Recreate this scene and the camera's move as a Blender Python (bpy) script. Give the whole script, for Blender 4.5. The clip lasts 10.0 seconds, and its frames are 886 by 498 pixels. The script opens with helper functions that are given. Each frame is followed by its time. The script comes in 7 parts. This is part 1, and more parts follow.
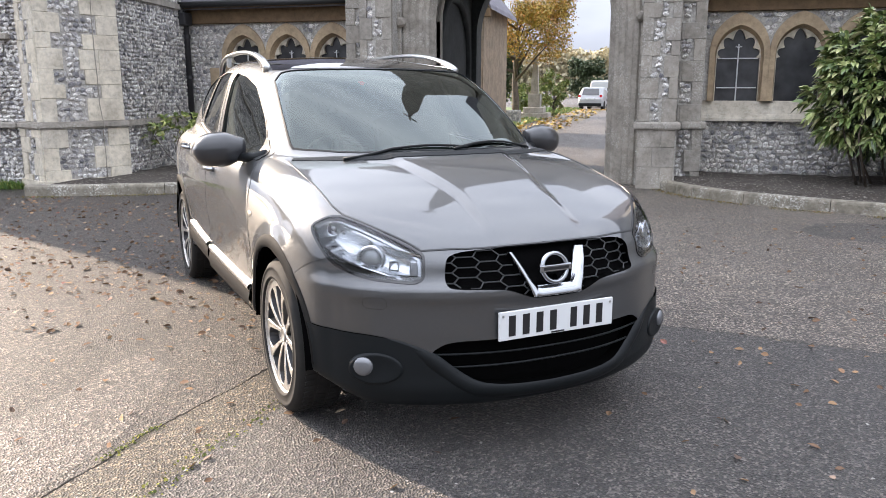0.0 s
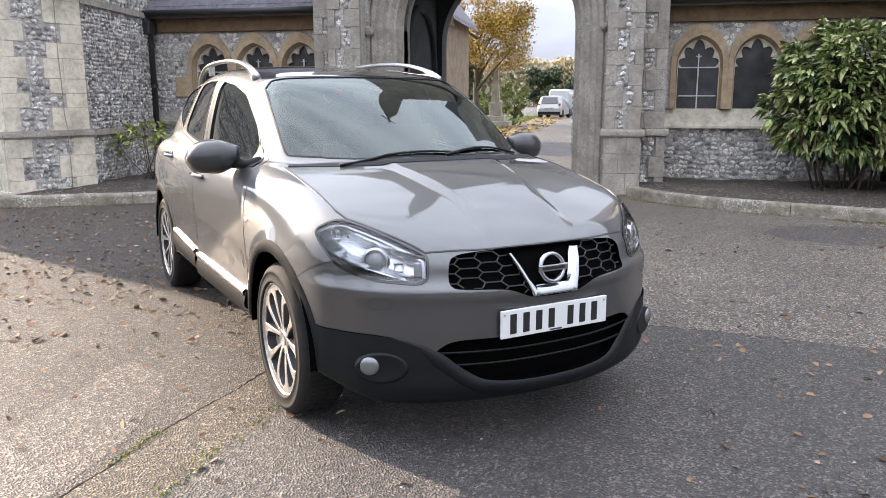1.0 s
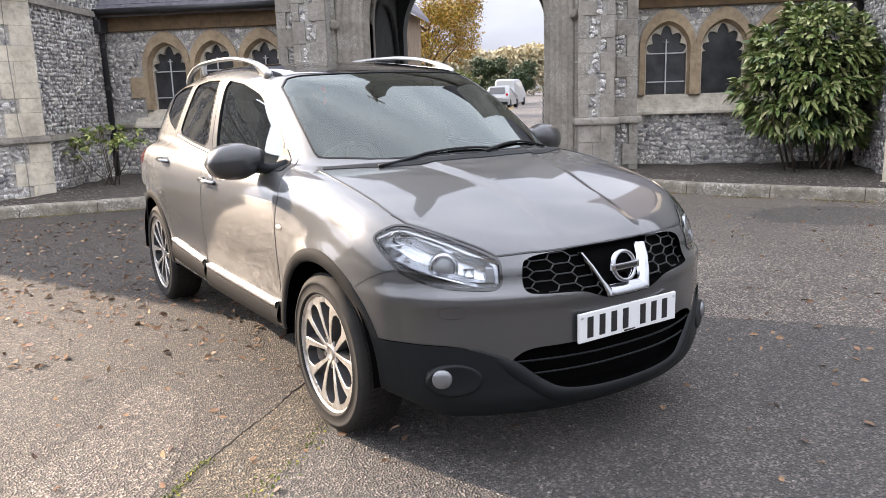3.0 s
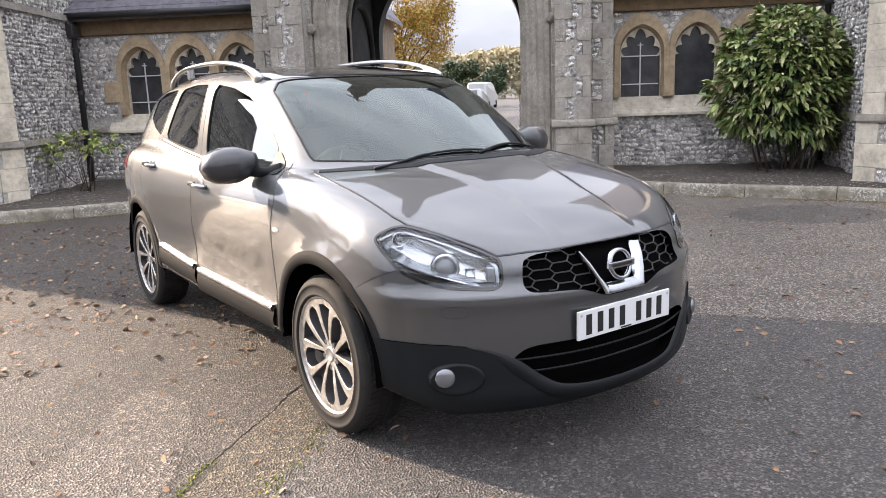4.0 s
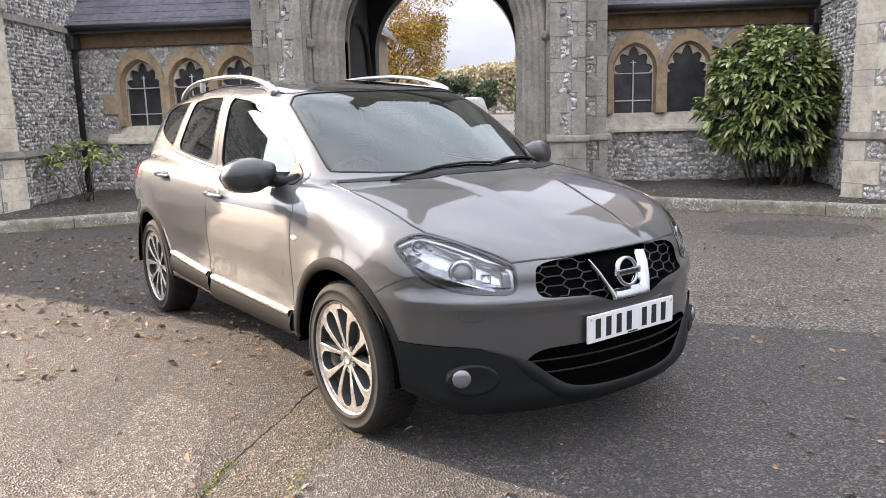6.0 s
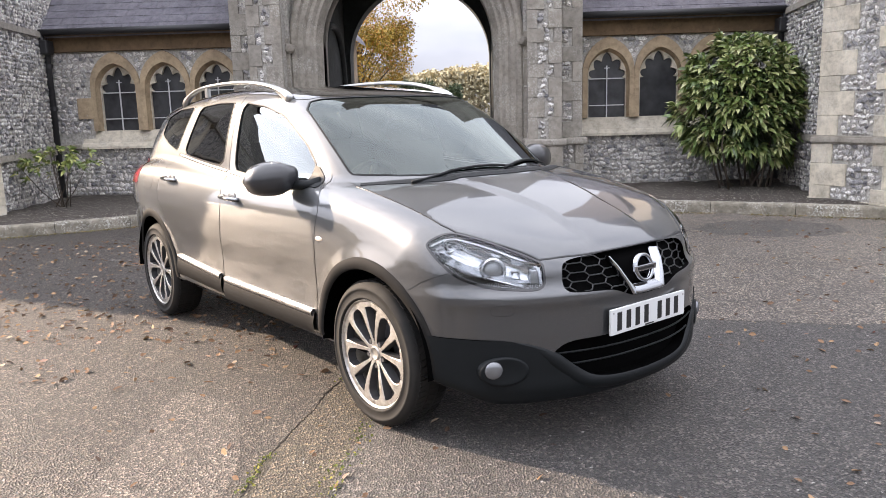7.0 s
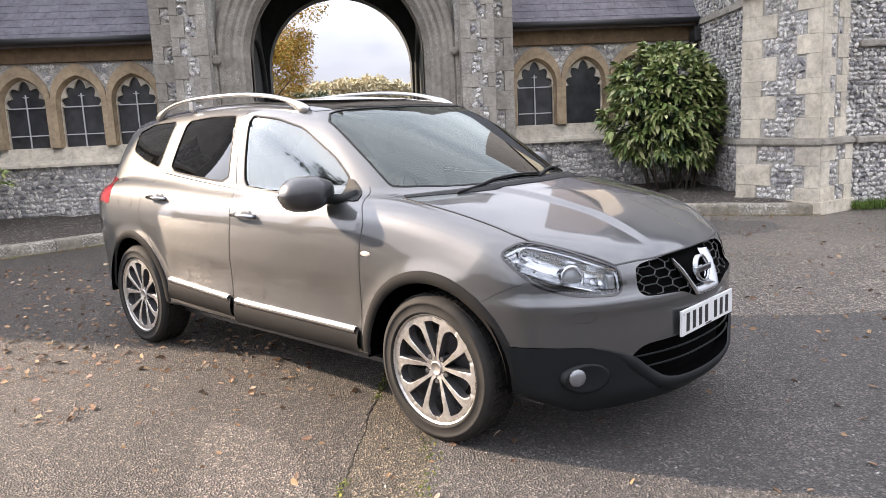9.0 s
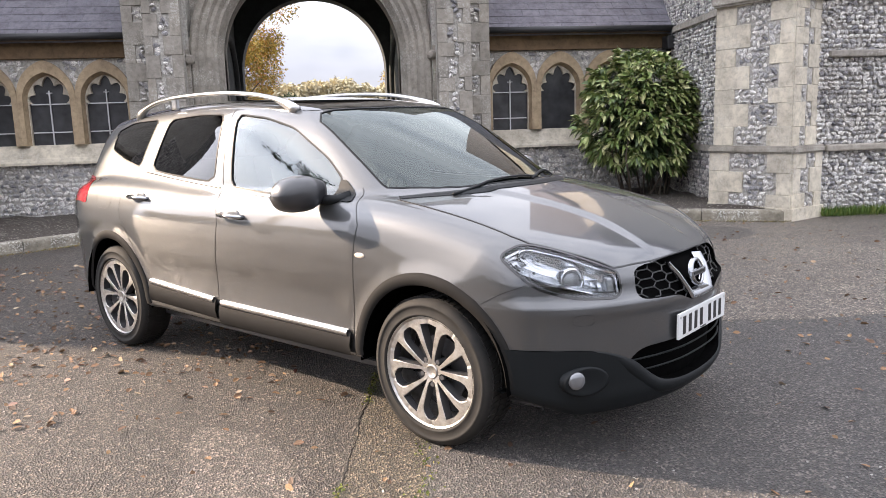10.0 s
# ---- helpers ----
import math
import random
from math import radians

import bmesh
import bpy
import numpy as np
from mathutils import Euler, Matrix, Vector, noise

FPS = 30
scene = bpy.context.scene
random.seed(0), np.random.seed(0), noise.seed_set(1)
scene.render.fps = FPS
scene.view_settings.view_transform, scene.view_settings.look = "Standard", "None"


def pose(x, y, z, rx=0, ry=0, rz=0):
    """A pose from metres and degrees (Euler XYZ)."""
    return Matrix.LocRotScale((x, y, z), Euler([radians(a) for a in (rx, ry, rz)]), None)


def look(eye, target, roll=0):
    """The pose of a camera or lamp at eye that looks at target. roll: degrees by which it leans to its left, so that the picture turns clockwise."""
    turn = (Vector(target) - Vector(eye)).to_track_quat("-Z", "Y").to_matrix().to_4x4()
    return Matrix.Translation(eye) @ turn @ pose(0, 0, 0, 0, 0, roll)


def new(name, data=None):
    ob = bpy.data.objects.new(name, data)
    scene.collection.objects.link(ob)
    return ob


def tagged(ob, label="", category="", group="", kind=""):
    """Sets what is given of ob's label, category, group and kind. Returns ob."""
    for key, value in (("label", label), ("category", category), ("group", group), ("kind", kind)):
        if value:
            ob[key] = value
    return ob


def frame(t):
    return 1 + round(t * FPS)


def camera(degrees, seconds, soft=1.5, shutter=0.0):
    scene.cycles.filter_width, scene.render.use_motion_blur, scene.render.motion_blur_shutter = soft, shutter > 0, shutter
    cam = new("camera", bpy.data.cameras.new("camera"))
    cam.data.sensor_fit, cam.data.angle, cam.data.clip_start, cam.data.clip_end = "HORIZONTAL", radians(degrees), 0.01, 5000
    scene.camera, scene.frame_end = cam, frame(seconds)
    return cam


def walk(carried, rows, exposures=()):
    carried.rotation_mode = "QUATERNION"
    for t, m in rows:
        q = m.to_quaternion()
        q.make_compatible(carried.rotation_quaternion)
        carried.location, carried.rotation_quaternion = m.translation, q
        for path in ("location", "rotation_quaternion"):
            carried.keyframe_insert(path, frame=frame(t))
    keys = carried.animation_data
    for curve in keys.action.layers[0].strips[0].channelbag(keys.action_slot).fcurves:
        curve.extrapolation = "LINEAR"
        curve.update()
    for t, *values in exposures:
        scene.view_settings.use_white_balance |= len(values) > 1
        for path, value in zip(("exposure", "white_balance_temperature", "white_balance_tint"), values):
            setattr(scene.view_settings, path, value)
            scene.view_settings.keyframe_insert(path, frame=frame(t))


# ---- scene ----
cam = camera(59.9, 10.0, soft=0.6)
PATH = [
    (0, (0.148, 0.074, 1.396), (-0.35, 1.969, 0.993), 0.0),
    (0.5, (0.047, -0.031, 1.397), (-0.39, 1.881, 1.006), -0.0),
    (1, (0.013, -0.058, 1.389), (-0.385, 1.865, 1.008), -0.1),
    (1.5, (-0.042, -0.062, 1.384), (-0.421, 1.864, 1.0), -0.3),
    (2, (-0.187, 0.008, 1.387), (-0.54, 1.936, 0.993), -0.7),
    (2.5, (-0.343, 0.061, 1.4), (-0.657, 1.995, 0.998), -1.3),
    (4, (-0.559, -0.006, 1.405), (-0.754, 1.945, 1.009), -2.1),
    (4.5, (-0.555, -0.01, 1.413), (-0.749, 1.943, 1.025), -1.9),
    (5, (-0.566, -0.005, 1.407), (-0.761, 1.949, 1.026), -1.8),
    (5.5, (-0.587, -0.049, 1.405), (-0.775, 1.907, 1.035), -1.7),
    (7, (-0.919, -0.329, 1.422), (-0.988, 1.638, 1.069), -1.6),
    (7.5, (-1.087, -0.316, 1.426), (-1.087, 1.653, 1.071), -1.9),
    (8, (-1.259, -0.232, 1.418), (-1.19, 1.735, 1.066), -2.3),
    (8.5, (-1.469, -0.208, 1.435), (-1.324, 1.757, 1.09), -2.7),
    (9, (-1.656, -0.245, 1.441), (-1.448, 1.715, 1.105), -2.6),
    (9.5, (-1.712, -0.242, 1.435), (-1.457, 1.714, 1.105), -2.2),
    (10, (-1.783, -0.199, 1.43), (-1.489, 1.752, 1.102), -1.8),
]
walk(cam, [(t, look(eye, target, roll)) for t, eye, target, roll in PATH], [(0, 1.31, 6150, 14), (2.5, 1.31, 6300, 15), (5, 1.31, 6400, 16), (10, 1.31, 6400, 16)])

# ---- light: low autumn sun from the left and beyond the gate, bright broken cloud ----
SUN_AZ, SUN_EL = math.atan2(0.41, -0.91), radians(24)
sun = new("sun", bpy.data.lights.new("sun", "SUN"))
sun.data.energy, sun.data.angle, sun.data.color = 5.0, radians(0.6), (1.0, 0.80, 0.57)
sun.matrix_world = look((0, 0, 30), (-math.cos(SUN_AZ) * math.cos(SUN_EL), -math.sin(SUN_AZ) * math.cos(SUN_EL), 30 - math.sin(SUN_EL)))

world = bpy.data.worlds.new("sky")
scene.world = world
world.use_nodes = True
wn, wl = world.node_tree.nodes, world.node_tree.links
wn.clear()
sky = wn.new("ShaderNodeTexSky")
sky.sky_type, sky.sun_disc, sky.sun_elevation, sky.sun_rotation = "NISHITA", False, SUN_EL, math.pi / 2 - SUN_AZ
geo = wn.new("ShaderNodeTexCoord")
flat = wn.new("ShaderNodeMapping")
flat.inputs["Scale"].default_value = (1.0, 1.0, 2.6)
cloud = wn.new("ShaderNodeTexNoise")
cloud.inputs["Scale"].default_value, cloud.inputs["Detail"].default_value, cloud.inputs["Roughness"].default_value = 2.3, 5.0, 0.5
cloud.inputs["Distortion"].default_value = 0.4
amount = wn.new("ShaderNodeValToRGB")
amount.color_ramp.elements[0].position, amount.color_ramp.elements[1].position = 0.24, 0.40
shade = wn.new("ShaderNodeTexNoise")
shade.inputs["Scale"].default_value, shade.inputs["Detail"].default_value = 3.0, 4.0
white = wn.new("ShaderNodeValToRGB")
white.color_ramp.elements[0].position, white.color_ramp.elements[1].position = 0.3, 0.7
white.color_ramp.elements[0].color, white.color_ramp.elements[1].color = (6.0, 6.4, 7.2, 1), (10.2, 10.5, 10.9, 1)
mix = wn.new("ShaderNodeMixRGB")
back = wn.new("ShaderNodeBackground")
back.inputs["Strength"].default_value = 0.15
world_out = wn.new("ShaderNodeOutputWorld")
wl.new(geo.outputs["Generated"], flat.inputs["Vector"])
wl.new(flat.outputs["Vector"], cloud.inputs["Vector"])
wl.new(flat.outputs["Vector"], shade.inputs["Vector"])
wl.new(cloud.outputs["Fac"], amount.inputs["Fac"])
wl.new(shade.outputs["Fac"], white.inputs["Fac"])
wl.new(amount.outputs["Color"], mix.inputs["Fac"])
wl.new(sky.outputs["Color"], mix.inputs["Color1"])
wl.new(white.outputs["Color"], mix.inputs["Color2"])
# cloud is darker towards the horizon and brightest round the hidden sun
def sky_math(kind, a, b=None):
    n = wn.new("ShaderNodeMath")
    n.operation = kind
    for v, i in ((a, 0), (b, 1)):
        if isinstance(v, (int, float)):
            n.inputs[i].default_value = v
        elif v is not None:
            wl.new(v, n.inputs[i])
    return n.outputs["Value"]


part_z = wn.new("ShaderNodeSeparateXYZ")
wl.new(geo.outputs["Generated"], part_z.inputs["Vector"])
toward = wn.new("ShaderNodeVectorMath")
toward.operation = "DOT_PRODUCT"
toward.inputs[1].default_value = (math.cos(SUN_AZ) * math.cos(SUN_EL), math.sin(SUN_AZ) * math.cos(SUN_EL), math.sin(SUN_EL))
wl.new(geo.outputs["Generated"], toward.inputs[0])
glow = sky_math("MULTIPLY", sky_math("POWER", sky_math("MAXIMUM", toward.outputs["Value"], 0.0), 14.0), 1.6)
height = sky_math("ADD", sky_math("MULTIPLY", sky_math("POWER", sky_math("MAXIMUM", part_z.outputs["Z"], 0.0), 0.7), 0.93), 0.165)
lit = wn.new("ShaderNodeMixRGB")
lit.blend_type = "MULTIPLY"
lit.inputs["Fac"].default_value = 1.0
wl.new(mix.outputs["Color"], lit.inputs["Color1"])
wl.new(sky_math("ADD", glow, height), lit.inputs["Color2"])
wl.new(lit.outputs["Color"], back.inputs["Color"])
wl.new(back.outputs["Background"], world_out.inputs["Surface"])


# ---- building blocks ----
def part(name, bm, material, parent=None, label="", smooth=False, m=None):
    """Links a bmesh (or a mesh) as one mesh object, under a thing or a part if one is given."""
    if isinstance(bm, bmesh.types.BMesh):
        me = bpy.data.meshes.new(name)
        bm.to_mesh(me)
        bm.free()
    else:
        me = bm
    if material and not me.materials:
        me.materials.append(material)
    if smooth:
        me.polygons.foreach_set("use_smooth", [True] * len(me.polygons))
    ob = new(name, me)
    if parent:
        ob.parent = parent
    if m is not None:
        ob.matrix_basis = m
    if label:
        ob["label"] = label
    return ob


def thing(name, label, category, m=None, group="", kind=""):
    """An Empty at a thing's base."""
    ob = tagged(new(name), label, category, group, kind)
    if m is not None:
        ob.matrix_basis = m
    return ob


def box(bm, x0, x1, y0, y1, z0, z1, bevel=0.0):
    g = bmesh.ops.create_cube(bm, size=1.0, matrix=Matrix.Translation(((x0 + x1) / 2, (y0 + y1) / 2, (z0 + z1) / 2)) @ Matrix.Diagonal((abs(x1 - x0), abs(y1 - y0), abs(z1 - z0), 1)))
    if bevel:
        es = list({e for v in g["verts"] for e in v.link_edges})
        bmesh.ops.bevel(bm, geom=es, offset=bevel, segments=2, affect="EDGES", profile=0.5)
    return bm


def boxed(*a, bevel=0.0):
    return box(bmesh.new(), *a, bevel=bevel)


def prism(bm, ring, z0, z1):
    """A solid between two heights over a plan outline."""
    lo = [bm.verts.new((x, y, z0)) for x, y in ring]
    hi = [bm.verts.new((x, y, z1)) for x, y in ring]
    n = len(ring)
    for i in range(n):
        bm.faces.new((lo[i], lo[(i + 1) % n], hi[(i + 1) % n], hi[i]))
    bm.faces.new(hi)
    bm.faces.new(lo[::-1])
    bmesh.ops.recalc_face_normals(bm, faces=bm.faces)
    return bm


def slab(bm, outline, y0, y1, hole=None):
    """A solid standing in the x-z plane from y0 to y1, with an opening if one is given: outline and hole are x, z rings of the same length."""
    if hole is None:
        a = [bm.verts.new((x, y0, z)) for x, z in outline]
        b = [bm.verts.new((x, y1, z)) for x, z in outline]
        n = len(outline)
        bm.faces.new(a)
        bm.faces.new(b[::-1])
        for i in range(n):
            bm.faces.new((a[i], b[i], b[(i + 1) % n], a[(i + 1) % n]))
    else:
        n = len(outline)
        rings = [[bm.verts.new((x, y, z)) for x, z in r] for r in (outline, hole) for y in (y0, y1)]
        o0, o1, h0, h1 = rings
        for i in range(n - 1):
            j = i + 1
            for q in ((o0[i], o0[j], h0[j], h0[i]), (o1[j], o1[i], h1[i], h1[j]), (o0[j], o0[i], o1[i], o1[j]), (h0[i], h0[j], h1[j], h1[i])):
                try:
                    bm.faces.new(q)
                except ValueError:
                    pass
    bmesh.ops.recalc_face_normals(bm, faces=bm.faces)
    return bm


def tube(bm, pts, r, n=8, close=False):
    """A round bar along places; r is one radius or one for each place."""
    pts = [Vector(p) for p in pts]
    rs = r if isinstance(r, (list, tuple)) else [r] * len(pts)
    rings, side = [], None
    for i, p in enumerate(pts):
        d = (pts[min(i + 1, len(pts) - 1)] - pts[max(i - 1, 0)]).normalized()
        side = d.orthogonal().normalized() if side is None else (side - d * side.dot(d)).normalized()
        up = d.cross(side)
        rings.append([bm.verts.new(p + rs[i] * (math.cos(2 * math.pi * k / n) * side + math.sin(2 * math.pi * k / n) * up)) for k in range(n)])
    for a, b in zip(rings, rings[1:]):
        for k in range(n):
            bm.faces.new((a[k], a[(k + 1) % n], b[(k + 1) % n], b[k]))
    bm.faces.new(rings[0][::-1])
    bm.faces.new(rings[-1])
    return bm


def lathe(bm, prof, n=32, m=Matrix()):
    """Turns (radius, height) pairs about z."""
    rings = [[bm.verts.new(m @ Vector((r * math.cos(2 * math.pi * k / n), r * math.sin(2 * math.pi * k / n), h))) for k in range(n)] for r, h in prof]
    for a, b in zip(rings, rings[1:]):
        for k in range(n):
            bm.faces.new((a[k], a[(k + 1) % n], b[(k + 1) % n], b[k]))
    return bm


# ---- materials ----
def mat(name, base, rough=0.6, metal=0.0, coat=0.0, spec=0.5):
    m = bpy.data.materials.new(name)
    m.use_nodes = True
    b = m.node_tree.nodes["Principled BSDF"]
    b.inputs["Base Color"].default_value = (*base, 1)
    b.inputs["Roughness"].default_value, b.inputs["Metallic"].default_value = rough, metal
    b.inputs["Coat Weight"].default_value, b.inputs["Coat Roughness"].default_value = coat, 0.02
    b.inputs["Specular IOR Level"].default_value = spec
    return m


def tex(m, kind, coords="Object", scale=5.0, **values):
    """A texture node on object or world places."""
    n, l = m.node_tree.nodes, m.node_tree.links
    t = n.new(kind)
    if coords == "World":
        src = n.new("ShaderNodeNewGeometry").outputs["Position"]
    else:
        src = n.new("ShaderNodeTexCoord").outputs[coords]
    l.new(src, t.inputs["Vector"])
    t.inputs["Scale"].default_value = scale
    for k, v in values.items():
        t.inputs[k].default_value = v
    return t


def ramp(m, source, stops):
    n, l = m.node_tree.nodes, m.node_tree.links
    r = n.new("ShaderNodeValToRGB")
    e = r.color_ramp.elements
    while len(e) < len(stops):
        e.new(0.5)
    for k, (p, c) in enumerate(stops):
        e[k].position, e[k].color = p, (*c, 1) if len(c) == 3 else c
    l.new(source, r.inputs["Fac"])
    return r.outputs["Color"]


def blend(m, fac, a, b, how="MIX"):
    n, l = m.node_tree.nodes, m.node_tree.links
    x = n.new("ShaderNodeMixRGB")
    x.blend_type = how
    for v, s in ((fac, x.inputs["Fac"]), (a, x.inputs["Color1"]), (b, x.inputs["Color2"])):
        if isinstance(v, (int, float)):
            s.default_value = v
        elif isinstance(v, tuple):
            s.default_value = (*v, 1)
        else:
            l.new(v, s)
    return x.outputs["Color"]


def shader(m):
    return m.node_tree.nodes["Principled BSDF"]


def colour(m, source):
    m.node_tree.links.new(source, shader(m).inputs["Base Color"])


def gloss(m, source, lo, hi):
    n = m.node_tree.nodes.new("ShaderNodeMapRange")
    n.inputs["To Min"].default_value, n.inputs["To Max"].default_value = lo, hi
    m.node_tree.links.new(source, n.inputs["Value"])
    m.node_tree.links.new(n.outputs["Result"], shader(m).inputs["Roughness"])


def relief(m, source, depth, strength=1.0, after=None):
    n = m.node_tree.nodes.new("ShaderNodeBump")
    n.inputs["Distance"].default_value, n.inputs["Strength"].default_value = depth, strength
    m.node_tree.links.new(source, n.inputs["Height"])
    if after:
        m.node_tree.links.new(after.outputs["Normal"], n.inputs["Normal"])
    m.node_tree.links.new(n.outputs["Normal"], shader(m).inputs["Normal"])
    return n


def random_of(m, what="object"):
    n = m.node_tree.nodes
    if what == "object":
        return n.new("ShaderNodeObjectInfo").outputs["Random"]
    return n.new("ShaderNodeNewGeometry").outputs["Random Per Island"]


def asphalt(name="asphalt", tint=(1.05, 0.985, 0.925), plain=0.08, grain=1.0):
    m = mat(name, (0.06, 0.057, 0.055), 0.78, spec=0.55)
    grit = tex(m, "ShaderNodeTexVoronoi", "World", 105.0)
    chips = tex(m, "ShaderNodeTexVoronoi", "World", 48.0)
    fine = tex(m, "ShaderNodeTexNoise", "World", 330.0, Detail=3.0)
    wide = tex(m, "ShaderNodeTexNoise", "World", 0.45, Detail=7.0, Roughness=0.62)
    mid = tex(m, "ShaderNodeTexNoise", "World", 3.2, Detail=6.0, Roughness=0.65)
    c = ramp(m, grit.outputs["Color"], [(0.2, (0.035, 0.034, 0.033)), (0.42, (0.056, 0.054, 0.052)), (0.58, (0.086, 0.081, 0.075)), (0.70, (0.140, 0.130, 0.119)), (0.82, (0.31, 0.285, 0.26))])
    c = blend(m, 0.45, c, ramp(m, chips.outputs["Color"], [(0.3, (0.5, 0.5, 0.5)), (0.7, (1.3, 1.26, 1.2))]), "MULTIPLY")
    c = blend(m, 0.8, c, ramp(m, wide.outputs["Fac"], [(0.32, (0.62, 0.60, 0.60)), (0.66, (1.15, 1.12, 1.08))]), "MULTIPLY")
    c = blend(m, 0.7, c, ramp(m, mid.outputs["Fac"], [(0.3, (0.62, 0.62, 0.64)), (0.7, (1.1, 1.07, 1.02))]), "MULTIPLY")
    c = blend(m, plain, c, (0.070, 0.066, 0.061))
    colour(m, blend(m, 1.0, c, tint, "MULTIPLY"))
    gloss(m, mid.outputs["Fac"], 0.36, 0.66)
    b1 = relief(m, grit.outputs["Distance"], 0.026 * grain, 1.0)
    b2 = relief(m, chips.outputs["Color"], 0.013 * grain, 0.8, b1)
    relief(m, fine.outputs["Fac"], 0.0015, 0.7, b2)
    return m


def flint():
    m = mat("flint_rubble", (0.3, 0.3, 0.3), 0.55)
    warp = tex(m, "ShaderNodeTexNoise", "World", 6.0, Detail=3.0)
    n, l = m.node_tree.nodes, m.node_tree.links
    add = n.new("ShaderNodeMixRGB")
    add.blend_type = "ADD"
    add.inputs["Fac"].default_value = 0.07
    l.new(n.new("ShaderNodeNewGeometry").outputs["Position"], add.inputs["Color1"])
    l.new(warp.outputs["Color"], add.inputs["Color2"])
    cell, edge = n.new("ShaderNodeTexVoronoi"), n.new("ShaderNodeTexVoronoi")
    edge.feature = "DISTANCE_TO_EDGE"
    for v in (cell, edge):
        v.inputs["Scale"].default_value = 11.0
        l.new(add.outputs["Color"], v.inputs["Vector"])
    inner = tex(m, "ShaderNodeTexNoise", "World", 26.0, Detail=5.0, Distortion=1.2)
    tone = ramp(m, cell.outputs["Color"], [(0.0, (0.10, 0.10, 0.115)), (0.3, (0.24, 0.235, 0.24)), (0.55, (0.42, 0.41, 0.40)), (0.8, (0.60, 0.58, 0.55)), (1.0, (0.72, 0.70, 0.66))])
    tone = blend(m, 0.75, tone, ramp(m, inner.outputs["Fac"], [(0.35, (0.22, 0.22, 0.26)), (0.52, (0.85, 0.84, 0.83)), (0.7, (1.0, 1.0, 1.0))]), "MULTIPLY")
    mortar = ramp(m, edge.outputs["Distance"], [(0.03, (1, 1, 1)), (0.09, (0, 0, 0))])
    c = blend(m, mortar, tone, (0.25, 0.235, 0.21))
    wide = tex(m, "ShaderNodeTexNoise", "World", 0.8, Detail=5.0)
    c = blend(m, 0.6, c, ramp(m, wide.outputs["Fac"], [(0.3, (0.6, 0.6, 0.58)), (0.65, (1, 1, 1))]), "MULTIPLY")
    colour(m, c)
    b = relief(m, edge.outputs["Distance"], 0.05, 0.9)
    relief(m, inner.outputs["Fac"], 0.02, 0.7, b)
    return m


def stone(name, base, dark, scale=3.0, lichen=0.0):
    m = mat(name, base, 0.85)
    big = tex(m, "ShaderNodeTexNoise", "World", scale, Detail=7.0, Roughness=0.65)
    fine = tex(m, "ShaderNodeTexNoise", "World", 60.0, Detail=4.0)
    spot = tex(m, "ShaderNodeTexNoise", "World", 13.0, Detail=6.0, Roughness=0.7)
    c = ramp(m, big.outputs["Fac"], [(0.3, dark), (0.62, base)])
    c = blend(m, 0.5, c, ramp(m, spot.outputs["Fac"], [(0.35, (0.45, 0.45, 0.42)), (0.55, (1, 1, 1))]), "MULTIPLY")
    c = blend(m, 0.35, c, ramp(m, random_of(m), [(0.0, (0.68, 0.68, 0.70)), (1.0, (1.0, 0.97, 0.92))]), "MULTIPLY")
    if lichen:
        crust = tex(m, "ShaderNodeTexNoise", "World", 42.0, Detail=5.0, Roughness=0.7)
        where = tex(m, "ShaderNodeTexNoise", "World", 2.2, Detail=5.0, Roughness=0.65)
        patch = blend(m, 1.0, ramp(m, crust.outputs["Fac"], [(0.50, (0, 0, 0)), (0.58, (1, 1, 1))]), ramp(m, where.outputs["Fac"], [(0.48, (0, 0, 0)), (0.60, (lichen, lichen, lichen))]), "MULTIPLY")
        c = blend(m, patch, c, (0.68, 0.67, 0.62))
    colour(m, c)
    b = relief(m, spot.outputs["Fac"], 0.012, 0.6)
    relief(m, fine.outputs["Fac"], 0.003, 0.5, b)
    return m


M_ASPHALT = asphalt()
M_PATCH = asphalt("newer_asphalt", (1.18, 1.175, 1.20), 0.35, 0.85)
M_OLD = asphalt("old_pale_asphalt", (2.40, 2.27, 2.14), 0.1, 1.0)
M_PALE = asphalt("pale_worn_asphalt", (1.75, 1.65, 1.56), 0.15, 1.0)
M_TRENCH = asphalt("trench_asphalt", (1.32, 1.20, 0.95), 0.1, 1.0)
M_FLINT = flint()
M_STONE = stone("grey_limestone", (0.375, 0.345, 0.30), (0.235, 0.215, 0.185), 3.0, 0.35)
M_CREAM = stone("cream_limestone", (0.72, 0.66, 0.54), (0.46, 0.415, 0.335), 3.0, 0.35)
M_SAND = stone("brown_sandstone", (0.50, 0.385, 0.25), (0.33, 0.25, 0.165))
M_KERB = stone("kerb_concrete", (0.27, 0.245, 0.195), (0.13, 0.115, 0.09), 8.0, 0.6)
M_TIMBER = stone("painted_fascia", (0.20, 0.13, 0.07), (0.12, 0.08, 0.045))
M_SLATE = stone("roof_slate", (0.17, 0.163, 0.19), (0.10, 0.096, 0.115))
# stone coloured near black to stand for the shade of the unlit passage
M_PASSAGESHADE = stone("passage_shade_stone", (0.040, 0.045, 0.045), (0.020, 0.023, 0.023))
M_WEATHERED = stone("weathered_sandstone", (0.27, 0.205, 0.14), (0.15, 0.12, 0.085))
M_DARK = mat("dark_void", (0.02, 0.02, 0.021), 0.8)
M_IRON = mat("black_iron", (0.022, 0.022, 0.024), 0.5)

